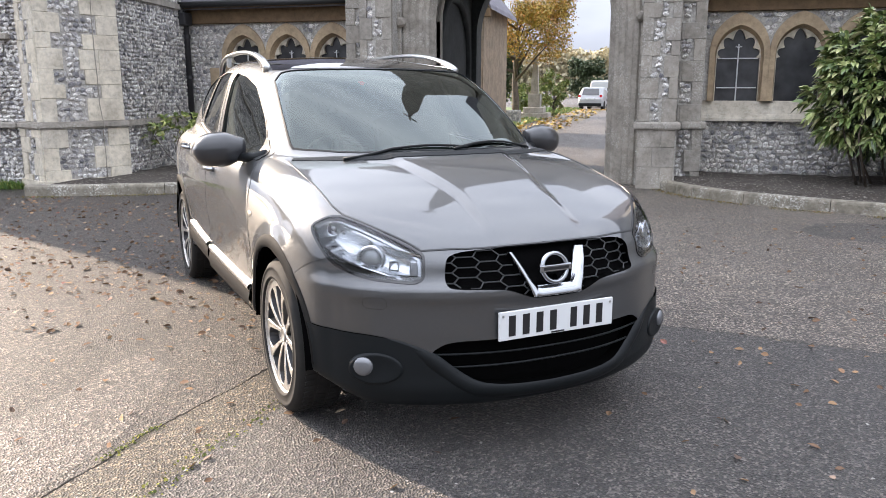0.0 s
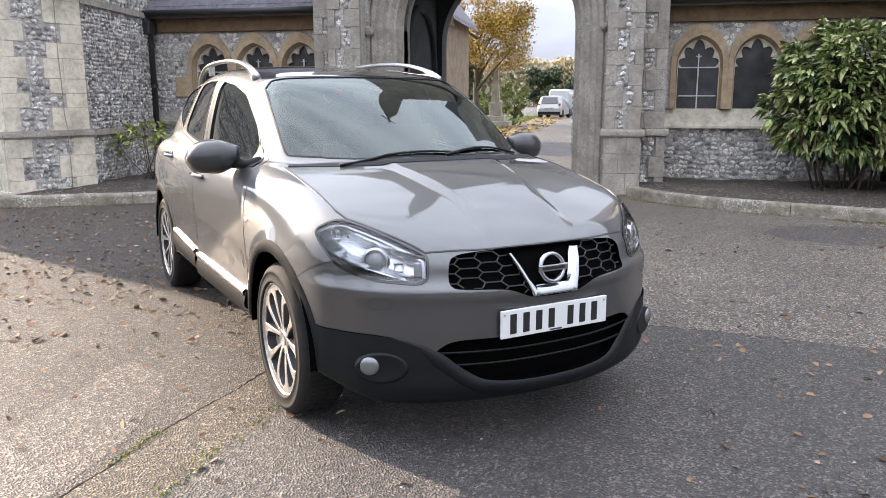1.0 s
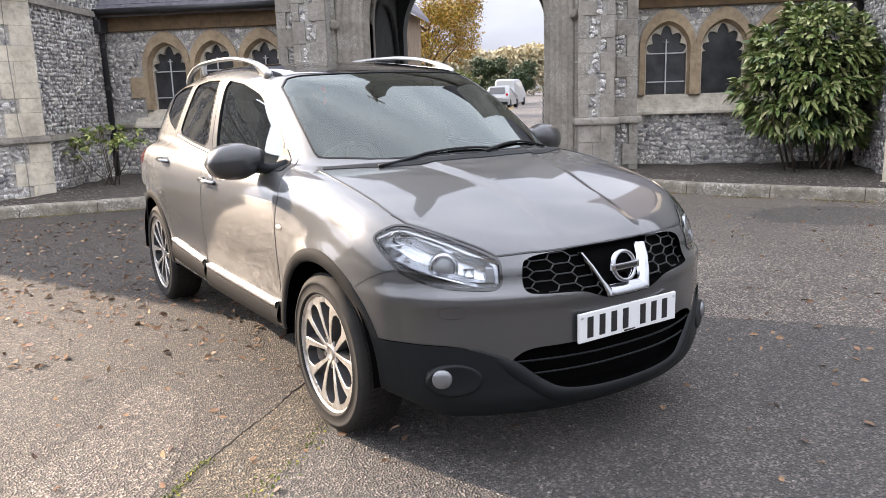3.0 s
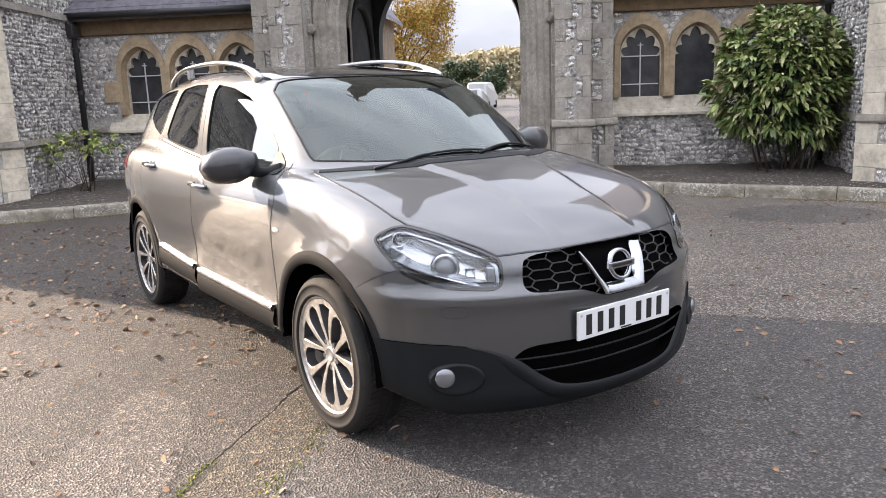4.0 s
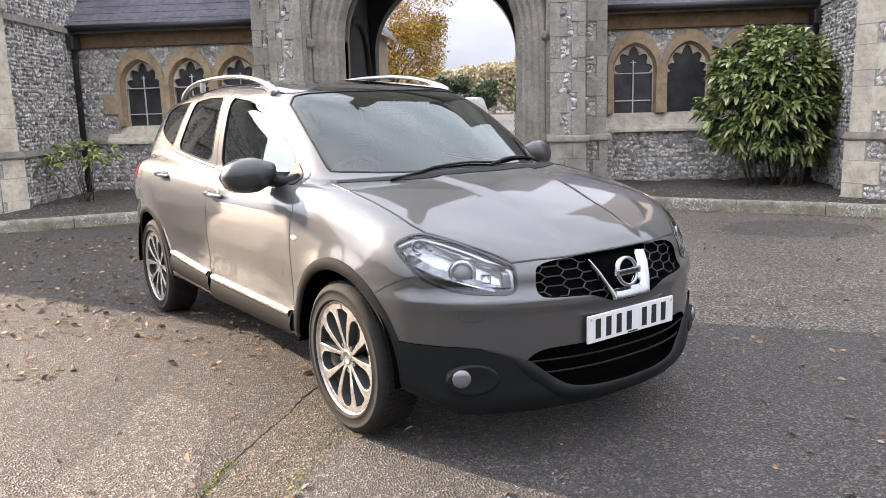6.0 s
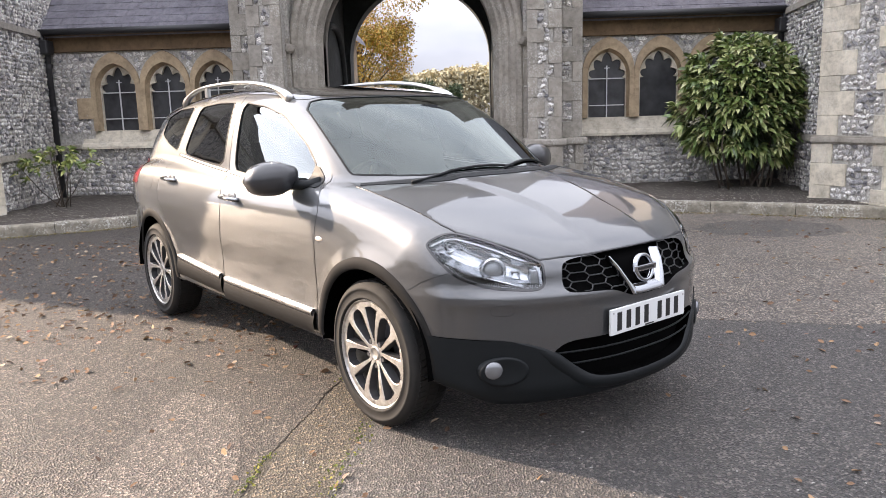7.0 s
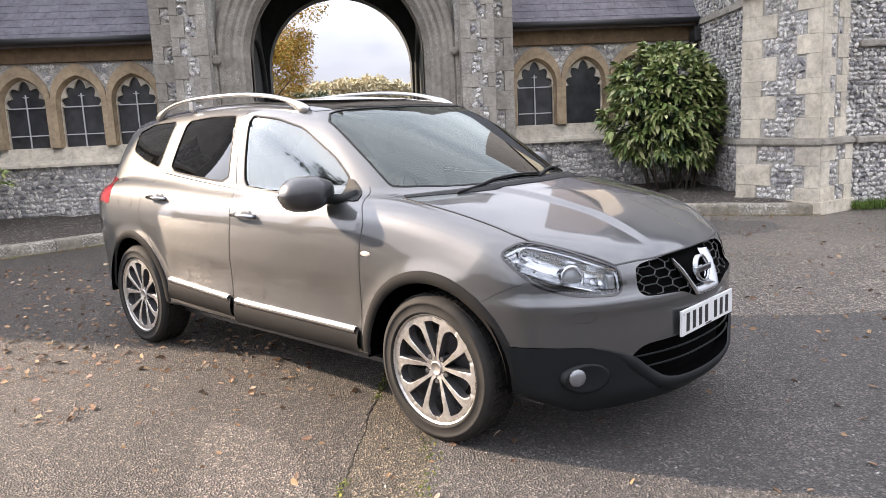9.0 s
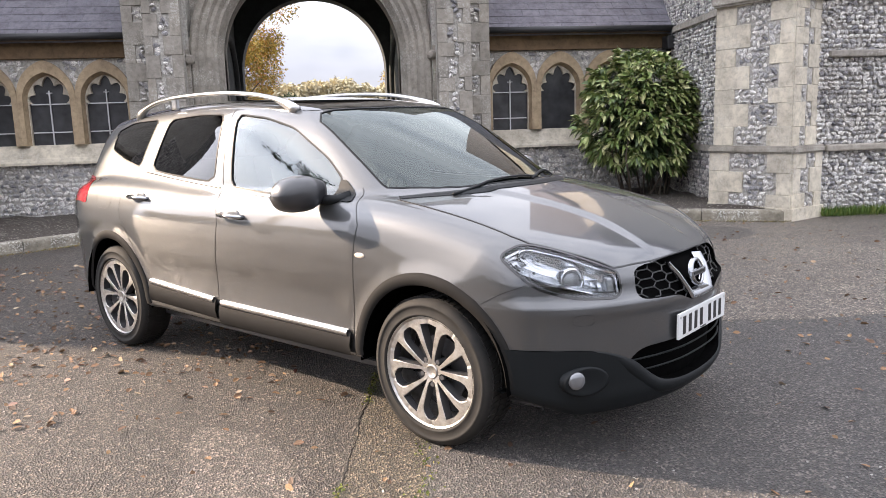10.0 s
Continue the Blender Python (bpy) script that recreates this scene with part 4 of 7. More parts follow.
LOW_GRILLE = both([(0, 0.487), (-0.25, 0.487), (-0.43, 0.484), (-0.50, 0.436), (-0.40, 0.37), (-0.32, 0.316), (-0.21, 0.297), (0, 0.288)])
CLADDING = both([(0, 0.283), (-0.21, 0.286), (-0.325, 0.303), (-0.40, 0.36), (-0.504, 0.444), (-0.56, 0.47), (-0.656, 0.505), (-0.80, 0.508), (-0.95, 0.515), (-0.95, 0.05), (0, 0.05)])
HEADLAMP = lamp_flat([(0.345, -0.80, 0.884), (0.408, -0.72, 0.929), (0.54, -0.626, 0.89), (0.70, -0.495, 0.812), (0.728, -0.495, 0.79), (0.746, -0.505, 0.70),
                      (0.655, -0.646, 0.710), (0.595, -0.71, 0.724), (0.50, -0.772, 0.760), (0.405, -0.80, 0.835)])


def flip(h):
    """x-y outline from the half with y <= 0."""
    return [tuple(p) for p in h] + [(p[0], -p[1]) for p in h[::-1]]


BONNET_RIM = flip([(0.035, 0.0), (0.0, -0.25), (-0.10, -0.45), (-0.285, -0.715), (-0.10, -0.722), (0.143, -0.716), (0.405, -0.716), (0.54, -0.626), (0.70, -0.492), (0.722, -0.43),
                   (0.755, -0.30), (0.768, -0.17), (0.772, 0.0)])
SCREEN = flip([(-0.03, 0.0), (-0.075, -0.25), (-0.19, -0.45), (-0.40, -0.655), (-0.45, -0.662), (-0.70, -0.638), (-0.985, -0.592), (-0.935, -0.40), (-0.895, -0.2), (-0.885, 0.0)])
ROOF = flip([(-0.905, 0.0), (-0.915, -0.2), (-0.955, -0.40), (-1.02, -0.575), (-1.3, -0.565), (-2.0, -0.545), (-2.7, -0.50), (-3.2, -0.44), (-3.26, -0.3), (-3.28, 0.0)])

PANELS = []          # name, view, outline
for nm in ("right", "left"):
    PANELS += [("arch_f_" + nm, nm, circle(0.0, 0.335, 0.415)), ("arch_r_" + nm, nm, circle(-2.765, 0.335, 0.415)),
               ("quarter_" + nm, nm, rounded(QUARTER, 2, True, 0.1)), ("rear_win_" + nm, nm, rounded(REAR_WIN, 2, True, 0.1)), ("front_win_" + nm, nm, rounded(FRONT_WIN, 2, True, 0.1)), ("sail_" + nm, nm, rounded(SAIL, 1)),
               ("tail_" + nm, nm, rounded(TAIL_LAMP)), ("lamp_" + nm, "lamp_" + nm, rounded(HEADLAMP)),
               ("front_door_" + nm, nm, rounded(FRONT_DOOR, 1)), ("rear_door_" + nm, nm, rounded(REAR_DOOR, 1))]
PANELS += [("grille", "front", rounded(GRILLE)), ("low_grille", "front", rounded(LOW_GRILLE)), ("cladding", "front", rounded(CLADDING, 1)),
           ("screen", "top", rounded(SCREEN, 1)), ("bonnet", "top", rounded(BONNET_RIM, 1)), ("roof", "top", rounded(ROOF, 1))]


def normals(p):
    e = 1e-3
    g = np.stack([(solid(*(np.abs(p[:, k] + (e if k == j else 0)) if k == 1 else p[:, k] + (e if k == j else 0) for k in range(3)))
                   - solid(*(np.abs(p[:, k] - (e if k == j else 0)) if k == 1 else p[:, k] - (e if k == j else 0) for k in range(3)))) for j in range(3)], 1)
    return g / (np.linalg.norm(g, axis=1, keepdims=True) + 1e-12)


def shell():
    N = 320
    th = np.linspace(0, 2 * np.pi, N, endpoint=False)
    xs = np.linspace(-2.9, 0.1, 200)
    phis, fine = np.linspace(0, 1, 58)[1:-1] * (np.pi / 2), np.linspace(0, 1, 112)[1:-1] * (np.pi / 2)
    c = np.concatenate([np.full(56, -2.9), xs, np.full(110, 0.1)])
    ph = np.concatenate([-phis[::-1], xs * 0, fine])
    way = np.stack([np.repeat(np.sin(ph), N), np.outer(np.cos(ph), np.sin(th)).ravel(), np.outer(np.cos(ph), np.cos(th)).ravel()], 1)
    eye = np.stack([np.repeat(c, N), np.zeros(len(c) * N), np.full(len(c) * N, 0.7)], 1)
    V = outward(eye, way, 1.9)
    R = len(c)
    i = np.arange((R - 1) * N)
    k, r = i % N, i // N
    F = np.stack([(r + 1) * N + k, (r + 1) * N + (k + 1) % N, r * N + (k + 1) % N, i], 1)
    return V, F


V, F = shell()
NV = normals(V)
locked = np.zeros(len(V), bool)
for nm, view, ring in PANELS:
    to, back_on, way = VIEWS[view]
    q = to(V)
    lo, hi = ring.min(0) - 0.03, ring.max(0) + 0.03
    pick = np.where(((q > lo) & (q < hi)).all(1) & (NV @ np.array(way) > 0.12) & ~locked)[0]
    if view in ("right", "left"):
        pick = pick[np.abs(V[pick, 1]) > 0.3]
    if not len(pick):
        continue
    p, a = q[pick], ring
    b = np.roll(ring, -1, axis=0)
    ab = b - a
    t = np.clip(((p[:, None] - a[None]) * ab[None]).sum(-1) / ((ab * ab).sum(-1)[None] + 1e-12), 0, 1)
    near = a[None] + t[..., None] * ab[None]
    d = np.linalg.norm(near - p[:, None], axis=-1)
    j = d.argmin(1)
    close = d[np.arange(len(p)), j] < 0.0105
    ids, spots = pick[close], near[np.arange(len(p)), j][close]
    if len(ids):
        to_new = back_on(spots)
        good = np.linalg.norm(to_new - V[ids], axis=1) < 0.04
        V[ids[good]] = to_new[good]
        locked[ids[good]] = True
NV = normals(V)
MID = V[F].mean(1)
NF = normals(MID)
owner = np.full(len(F), -1)
for k, (nm, view, ring) in reversed(list(enumerate(PANELS))):
    to, _, way = VIEWS[view]
    ok = within(to(MID), ring) & (NF @ np.array(way) > (0.02 if nm != "cladding" else -0.25))
    if view in ("right", "left"):
        ok &= (MID[:, 1] * way[1] > 0.3)
        if nm.startswith(("front_door", "rear_door")):
            ok &= MID[:, 2] < 1.535
    if nm == "cladding":
        ok &= MID[:, 0] > 0.30
    owner[ok] = k
PID = {nm: k for k, (nm, _, _) in enumerate(PANELS)}


def skin(name, faces, lift=0.0, turn=0.0):
    """A mesh of chosen faces of the surface, moved out by lift, its normals turned about z by turn degrees."""
    used, inv = np.unique(F[faces], return_inverse=True)
    me = bpy.data.meshes.new(name)
    me.from_pydata((V[used] + NV[used] * lift).tolist(), [], inv.reshape(-1, 4).tolist())
    me.polygons.foreach_set("use_smooth", [True] * len(me.polygons))
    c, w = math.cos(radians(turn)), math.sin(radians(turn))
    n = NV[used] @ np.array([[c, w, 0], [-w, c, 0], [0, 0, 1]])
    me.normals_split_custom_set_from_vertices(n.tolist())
    return me


def recess(name, faces, move, material, parent, label=""):
    """The same faces pushed by a vector, with walls from the old rim."""
    bm = bmesh.new()
    used, inv = np.unique(F[faces], return_inverse=True)
    a = [bm.verts.new(p) for p in V[used].tolist()]
    fs = [bm.faces.new([a[k] for k in f]) for f in inv.reshape(-1, 4)]
    res = bmesh.ops.extrude_face_region(bm, geom=fs)
    moved = [g for g in res["geom"] if isinstance(g, bmesh.types.BMVert)]
    bmesh.ops.translate(bm, verts=moved, vec=move)
    bmesh.ops.delete(bm, geom=fs, context="FACES_ONLY")
    return part(name, bm, material, parent, label)


def of(nm):
    return np.where(owner == PID[nm])[0]


def ribbon(view, pts, width, lift, close=False, smooth_turns=1, rise=None, gap=0.02, taper=0):
    """A strip that follows the surface along an outline; rise bulges its middle."""
    p = dense(rounded(pts, smooth_turns, close) if smooth_turns else np.array(pts, float), gap, close)
    to, back_on, _ = VIEWS[view]
    c = back_on(p)
    hit = np.abs(solid(c[:, 0], np.abs(c[:, 1]), c[:, 2])) < 0.004
    c = c[hit]
    n = normals(c)
    nxt = np.roll(c, -2, axis=0) if close else np.concatenate([c[1:], c[-1:]])
    prv = np.roll(c, 2, axis=0) if close else np.concatenate([c[:1], c[:-1]])
    t = nxt - prv
    t /= np.linalg.norm(t, axis=1, keepdims=True) + 1e-9
    s = np.cross(n, t)
    rise = lift if rise is None else rise
    thin = [min(1.0, 0.12 + (min(i, len(c) - 1 - i) / taper)) if taper else 1.0 for i in range(len(c))]
    bm = bmesh.new()
    rows = [[bm.verts.new(c[i] + s[i] * w * width / 2 * thin[i] + n[i] * (h * thin[i] if h > 0 else h)) for w, h in ((-1, -0.004), (-0.8, lift), (0, rise), (0.8, lift), (1, -0.004))] for i in range(len(c))]
    for i in range(len(c) if close else len(c) - 1):
        a, b = rows[i], rows[(i + 1) % len(c)]
        for k in range(4):
            bm.faces.new((a[k], a[k + 1], b[k + 1], b[k]))
    bmesh.ops.recalc_face_normals(bm, faces=bm.faces)
    return bm


# painted panels
gone = {PID[n] for n in PID if n.startswith(("arch_", "quarter", "rear_win", "front_win", "lamp_", "tail_", "sail"))} | {PID[n] for n in ("grille", "low_grille", "screen", "roof", "cladding", "bonnet")}
doors = {PID[n] for n in PID if "door" in n}
body = part("body", skin("body", np.where(~np.isin(owner, list(gone | doors)))[0]), M_PAINT, CAR)
bonnet = part("bonnet", skin("bonnet", of("bonnet")), M_PAINT, CAR)
part("roof_panel", skin("roof_panel", of("roof"), 0.002), M_BLACKGLASS, CAR, "gloss black glass roof panel")
part("lower_bumper", skin("lower_bumper", of("cladding"), 0.006), M_PLASTIC, CAR, "black plastic lower bumper")
part("windscreen", skin("windscreen", of("screen"), -0.002), M_GLASS, CAR, "curved windscreen reflecting cloud").visible_shadow = False
liner = np.where(~np.isin(owner, list(gone | doors)) & (MID[:, 2] > 1.12) & (MID[:, 0] < -0.3))[0]
liner = np.concatenate([liner, of("roof"), *[np.intersect1d(of(n), np.where(MID[:, 2] > 1.12)[0]) for n in PID if "door" in n]])
part("headlining", skin("headlining", liner, -0.03), M_TRIM, CAR, "dark cabin lining")
for nm in ("right", "left"):
    fd = part("front_door", skin("front_door", of("front_door_" + nm)), M_PAINT, CAR)
    rd = part("rear_door", skin("rear_door", of("rear_door_" + nm)), M_PAINT, CAR)
    # shading normals turned 4.5 degrees to steer what the front glass reflects
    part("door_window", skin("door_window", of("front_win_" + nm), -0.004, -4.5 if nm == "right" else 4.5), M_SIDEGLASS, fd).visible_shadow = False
    part("door_window", skin("door_window", of("rear_win_" + nm), -0.004), M_PRIVACY, rd, "dark privacy glass").visible_shadow = False
    part("quarter_window", skin("quarter_window", of("quarter_" + nm), -0.003), M_PRIVACY, CAR, "dark privacy glass").visible_shadow = False
    part("mirror_sail", skin("mirror_sail", of("sail_" + nm), 0.004), M_PLASTIC, fd)
    part("tail_lamp", skin("tail_lamp", of("tail_" + nm), 0.003), M_REDLENS, CAR, "red tail lamp")
    part("window_seal", ribbon(nm, rounded(FRONT_WIN, 2, True, 0.1), 0.011, 0.002, True, 0), M_PLASTIC, fd)
    part("window_seal", ribbon(nm, rounded(REAR_WIN, 2, True, 0.1), 0.011, 0.002, True, 0), M_PLASTIC, rd)
    part("window_seal", ribbon(nm, rounded(QUARTER, 2, True, 0.1), 0.010, 0.002, True, 0), M_PLASTIC, CAR)
    part("waist_strip", ribbon(nm, [(-1.55, 1.10), (-1.2, 1.073), (-0.66, 1.062)], 0.022, 0.004, rise=0.008), M_SILVER, fd, smooth=True)
    part("waist_strip", ribbon(nm, [(-2.46, 1.172), (-2.0, 1.135), (-1.575, 1.103)], 0.022, 0.004, rise=0.008), M_SILVER, rd, smooth=True)
    part("panel_gap", ribbon(nm, GAP_MID, 0.006, 0.0012), M_INK, CAR)
    part("panel_gap", ribbon(nm, FRONT_DOOR[7:13], 0.006, 0.0012), M_INK, CAR)
    part("panel_gap", ribbon(nm, REAR_DOOR[8:14], 0.005, 0.0008), M_INK, CAR)
    part("panel_gap", ribbon(nm, [(0.27, 0.672), (0.38, 0.735), (0.475, 0.772)], 0.005, 0.0008), M_INK, CAR)
    # sill cladding, a silver strip for its bevel's highlight, one length on each door
    for d, x0, x1, za, zb in ((fd, -1.54, -0.475, 0.478, 0.462), (rd, -2.30, -1.575, 0.520, 0.486)):
        clad = part("sill_cladding", ribbon(nm, [(x0, za - 0.085), (x1, zb - 0.07)], 0.125, 0.012, smooth_turns=0, rise=0.02), M_CLAD, d, "dark grey sill cladding", smooth=True)
        part("bright_strip", ribbon(nm, [(x0 + 0.02, za - 0.018), (x1 - 0.02, zb - 0.018)], 0.038, 0.016, smooth_turns=0, rise=0.022), M_SILVER, clad, "silver strip in place of the bevel's highlight", smooth=True)
    # wheel arch lips
    for wx in (0.0, -2.765):
        arc = [(wx + 0.43 * math.cos(radians(a)), 0.335 + 0.428 * math.sin(radians(a))) for a in np.linspace(-3 if wx == 0 else 2, 178 if wx == 0 else 190, 40)]
        part("arch_lip", ribbon(nm, arc, 0.058, 0.004, rise=0.007, smooth_turns=0), M_CLAD, CAR, "dull dark grey arch lip", smooth=True)
    # door handles
    s = -1 if nm == "right" else 1
    for d, x, z in ((fd, -1.36, 0.962), (rd, -2.36, 1.02)):
        y = float(outward(np.array([[x, 0, z]]), np.array([[0, float(s), 0]]), 1.2)[0, 1])
        bm = tube(bmesh.new(), [(x + 0.10, y - s * 0.005, z - 0.004), (x + 0.09, y + s * 0.028, z), (x, y + s * 0.036, z + 0.002), (x - 0.09, y + s * 0.028, z + 0.004), (x - 0.10, y - s * 0.005, z + 0.004)], 0.013, 8)
        part("handle", bm, M_CHROME, d, "chrome handle", smooth=True)
        bm = bmesh.new()
        bmesh.ops.create_uvsphere(bm, u_segments=16, v_segments=8, radius=1.0, matrix=pose(x + 0.01, y - s * 0.002, z) @ Matrix.Diagonal((0.055, 0.008, 0.036, 1)))
        part("handle_cup", bm, M_PAINT, d, smooth=True)
    # side repeater on the wing
    bm = bmesh.new()
    y = float(outward(np.array([[-0.36, 0, 0.832]]), np.array([[0, float(s), 0]]), 1.2)[0, 1])
    bmesh.ops.create_uvsphere(bm, u_segments=14, v_segments=8, radius=1.0, matrix=pose(-0.385, y, 0.832) @ Matrix.Diagonal((0.034, 0.007, 0.013, 1)))
    part("side_repeater", bm, M_AMBER, CAR, "pale side repeater lens", smooth=True)


def put(v, view):
    """Flat place to the surface."""
    return Vector(VIEWS[view][1](np.array([v], float))[0])


part("fuel_flap", ribbon("right", [(-2.96, 0.93), (-2.96, 1.09), (-2.76, 1.09), (-2.74, 0.93)], 0.004, 0.0008, True, 2), M_INK, CAR)
# door mirrors
for s in (-1, 1):
    mir = part("door_mirror", bmesh.new(), M_PLASTIC, CAR, "black door mirror")
    bm = bmesh.new()
    rows = []
    for k in range(13):
        t = k / 12
        y = 0.83 + 0.245 * t
        end = math.sqrt(max(0.0, 1 - (max(0.0, t - 0.5) / 0.505) ** 2.6))
        h = 0.090 * end * min(1.0, 0.60 + 1.1 * t)
        w = 0.088 * (0.35 + 0.65 * end) * min(1.0, 0.55 + 1.2 * t)
        rows.append([bm.verts.new((-0.70 - 0.05 * t + w * math.copysign(abs(math.cos(a)) ** 0.7, math.cos(a)) * (1.15 if math.cos(a) > 0 else 0.55), s * y, 1.112 - 0.012 * t + h * math.copysign(abs(math.sin(a)) ** 0.72, math.sin(a)) * (0.92 if math.sin(a) < 0 else 1.0))) for a in np.linspace(0, 2 * math.pi, 20, endpoint=False)])
    for a, b in zip(rows, rows[1:]):
        for k in range(20):
            bm.faces.new((a[k], a[(k + 1) % 20], b[(k + 1) % 20], b[k]))
    bm.faces.new(rows[0]), bm.faces.new(rows[-1])
    bmesh.ops.recalc_face_normals(bm, faces=bm.faces)
    cover = part("mirror_housing", bm, M_MIRROR, mir, "dark housing", smooth=True)
    bm = tube(bmesh.new(), [(-0.58, s * 0.745, 1.075), (-0.61, s * 0.80, 1.072), (-0.67, s * 0.87, 1.075)], [0.04, 0.026, 0.024], 10)
    part("mirror_arm", bm, M_PLASTIC, mir, smooth=True)

# roof rails
for s in (-1, 1):
    rail = part("roof_rail", bmesh.new(), M_SILVER, CAR, "satin silver roof rail")
    path = [(-1.13, 0.585, 1.505), (-1.2, 0.582, 1.54), (-1.32, 0.578, 1.583), (-1.5, 0.575, 1.612), (-1.75, 0.568, 1.632), (-2.05, 0.56, 1.637), (-2.4, 0.548, 1.630), (-2.62, 0.535, 1.610),
            (-2.79, 0.518, 1.578), (-2.89, 0.506, 1.545), (-2.95, 0.498, 1.512)]
    p = dense(rounded(path, 2, False), 0.03, False)
    bm = bmesh.new()
    rows = []
    for i, c in enumerate(p):
        d = p[min(i + 1, len(p) - 1)] - p[max(i - 1, 0)]
        d /= np.linalg.norm(d)
        up = np.array([-d[2], 0, d[0]]) * (-1 if d[0] < 0 else 1)
        t = 0.013 + 0.022 * (step(-1.35, -1.12, c[0]) + step(-2.78, -2.95, c[0]))
        rows.append([bm.verts.new((c[0] + up[0] * b * t, s * (c[1] + a * 0.022), c[2] + up[2] * b * t)) for a, b in ((-1, -0.6), (-0.75, 0.7), (0, 1), (0.75, 0.7), (1, -0.6), (0, -1))])
    for a, b in zip(rows, rows[1:]):
        for k in range(6):
            bm.faces.new((a[k], a[(k + 1) % 6], b[(k + 1) % 6], b[k]))
    bm.faces.new(rows[0]), bm.faces.new(rows[-1])
    bmesh.ops.recalc_face_normals(bm, faces=bm.faces)
    part("rail_bar", bm, M_SILVER, rail, smooth=True)
    part("rail_foot", boxed(-2.42, -2.36, s * 0.535, s * 0.56, 1.555, 1.625, bevel=0.008), M_SILVER, rail)

# windscreen surround, cowl and wipers
part("screen_seal", ribbon("top", [p for p in SCREEN], 0.012, 0.002, True, 1), M_PLASTIC, CAR)
part("panel_gap", ribbon("top", BONNET_RIM[3:9], 0.008, 0.0025, False, 1), M_INK, CAR)
part("panel_gap", ribbon("top", [(x, -y) for x, y in BONNET_RIM[3:9]], 0.008, 0.0025, False, 1), M_INK, CAR)
part("panel_gap", ribbon("top", BONNET_RIM[8:-8], 0.008, 0.0025, False, 1), M_INK, CAR)
part("cowl", ribbon("top", [(-0.30, -0.685), (-0.13, -0.45), (-0.035, -0.25), (0.005, 0.0), (-0.035, 0.25), (-0.13, 0.45), (-0.30, 0.685)], 0.06, 0.004, rise=0.008), M_PLASTIC, CAR, "black scuttle panel")
for y0, y1, x0, x1 in ((-0.50, 0.10, -0.13, -0.05), (0.02, 0.58, -0.03, -0.27)):
    pts = []
    for t in np.linspace(0, 1, 9):
        x, y = x0 + (x1 - x0) * t - 0.0 * t, y0 + (y1 - y0) * t
        q = put((x - 0.035 * math.sin(math.pi * t) * 0, y), "top")
        pts.append((q.x, q.y, q.z + 0.007))
    part("wiper", tube(bmesh.new(), pts, [0.008] * 4 + [0.006] * 5, 6), M_PLASTIC, CAR, smooth=True)

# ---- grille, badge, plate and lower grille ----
grille = recess("grille", of("grille"), (-0.045, 0, 0), M_DEEPSHADE, CAR, "black honeycomb grille")


def largest(faces):
    """The largest joined region of some faces."""
    mark = np.arange(len(V))
    for _ in range(400):
        least = mark[F[faces]].min(1)
        before = mark.copy()
        np.minimum.at(mark, F[faces].ravel(), np.repeat(least, 4))
        if (before == mark).all():
            break
    own = mark[F[faces][:, 0]]
    ids, n = np.unique(own, return_counts=True)
    return faces[own == ids[n.argmax()]]


low = recess("lower_grille", largest(of("low_grille")), (-0.06, 0, 0), M_DEEPSHADE, CAR, "black slatted lower grille")
hexes = bmesh.new()


def frontal(y, z, back=0.0):
    p = put((y, z), "front")
    return Vector((p.x - back, y, z))


ring = rounded(GRILLE)
for col in range(-6, 7):
    for row in range(7):
        y, z = col * 0.085, 0.626 + row * 0.036 + (0.018 if col % 2 else 0)
        pts = [(y + 0.053, z), (y + 0.032, z + 0.018), (y - 0.032, z + 0.018), (y - 0.053, z)]
        for a, b in zip(pts, pts[1:]):
            cuts = [tuple(np.array(a) + (np.array(b) - np.array(a)) * k / 6) for k in range(7)]
            for p0, p1 in zip(cuts, cuts[1:]):
                if all(within(np.array([q]), ring)[0] and abs(q[0]) > 0.10 + (q[1] - 0.64) * 0.45 for q in (p0, p1)):
                    tube(hexes, [frontal(*p0, 0.020), frontal(*p1, 0.020)], 0.0030, 6)
tagged(part("honeycomb", hexes, M_GRILLE, grille), kind="stuff")
# chrome V
bm = bmesh.new()
for s in (-1, 1):
    rows = []
    for ya, za, yb, zb in ((0.172, 0.800, 0.140, 0.796), (0.152, 0.755, 0.120, 0.752), (0.130, 0.700, 0.098, 0.704), (0.106, 0.637, 0.076, 0.672)):
        a, b = frontal(s * ya, za), frontal(s * yb, zb)
        rows.append([bm.verts.new(v) for v in (a + Vector((-0.035, 0, 0)), a + Vector((0.008, 0, 0)), a * 0.82 + b * 0.18 + Vector((0.011, 0, 0)), a * 0.3 + b * 0.7 + Vector((-0.004, 0, 0)), b + Vector((-0.026, 0, 0)))])
    for a, b in zip(rows, rows[1:]):
        for k in range(4):
            bm.faces.new((a[k], a[k + 1], b[k + 1], b[k]))
rows = []
for y in np.linspace(-0.106, 0.106, 9):
    a, b = frontal(y, 0.637), frontal(y * 0.72, 0.672)
    rows.append([bm.verts.new(v) for v in (a + Vector((-0.035, 0, 0)), a + Vector((0.008, 0, 0)), a * 0.82 + b * 0.18 + Vector((0.011, 0, 0)), a * 0.3 + b * 0.7 + Vector((-0.004, 0, 0)), b + Vector((-0.026, 0, 0)))])
for a, b in zip(rows, rows[1:]):
    for k in range(4):
        bm.faces.new((a[k], a[k + 1], b[k + 1], b[k]))
bmesh.ops.recalc_face_normals(bm, faces=bm.faces)
part("grille_surround", bm, M_CHROME, grille, "chrome V-shaped surround", smooth=True)
badge = frontal(0, 0.735)
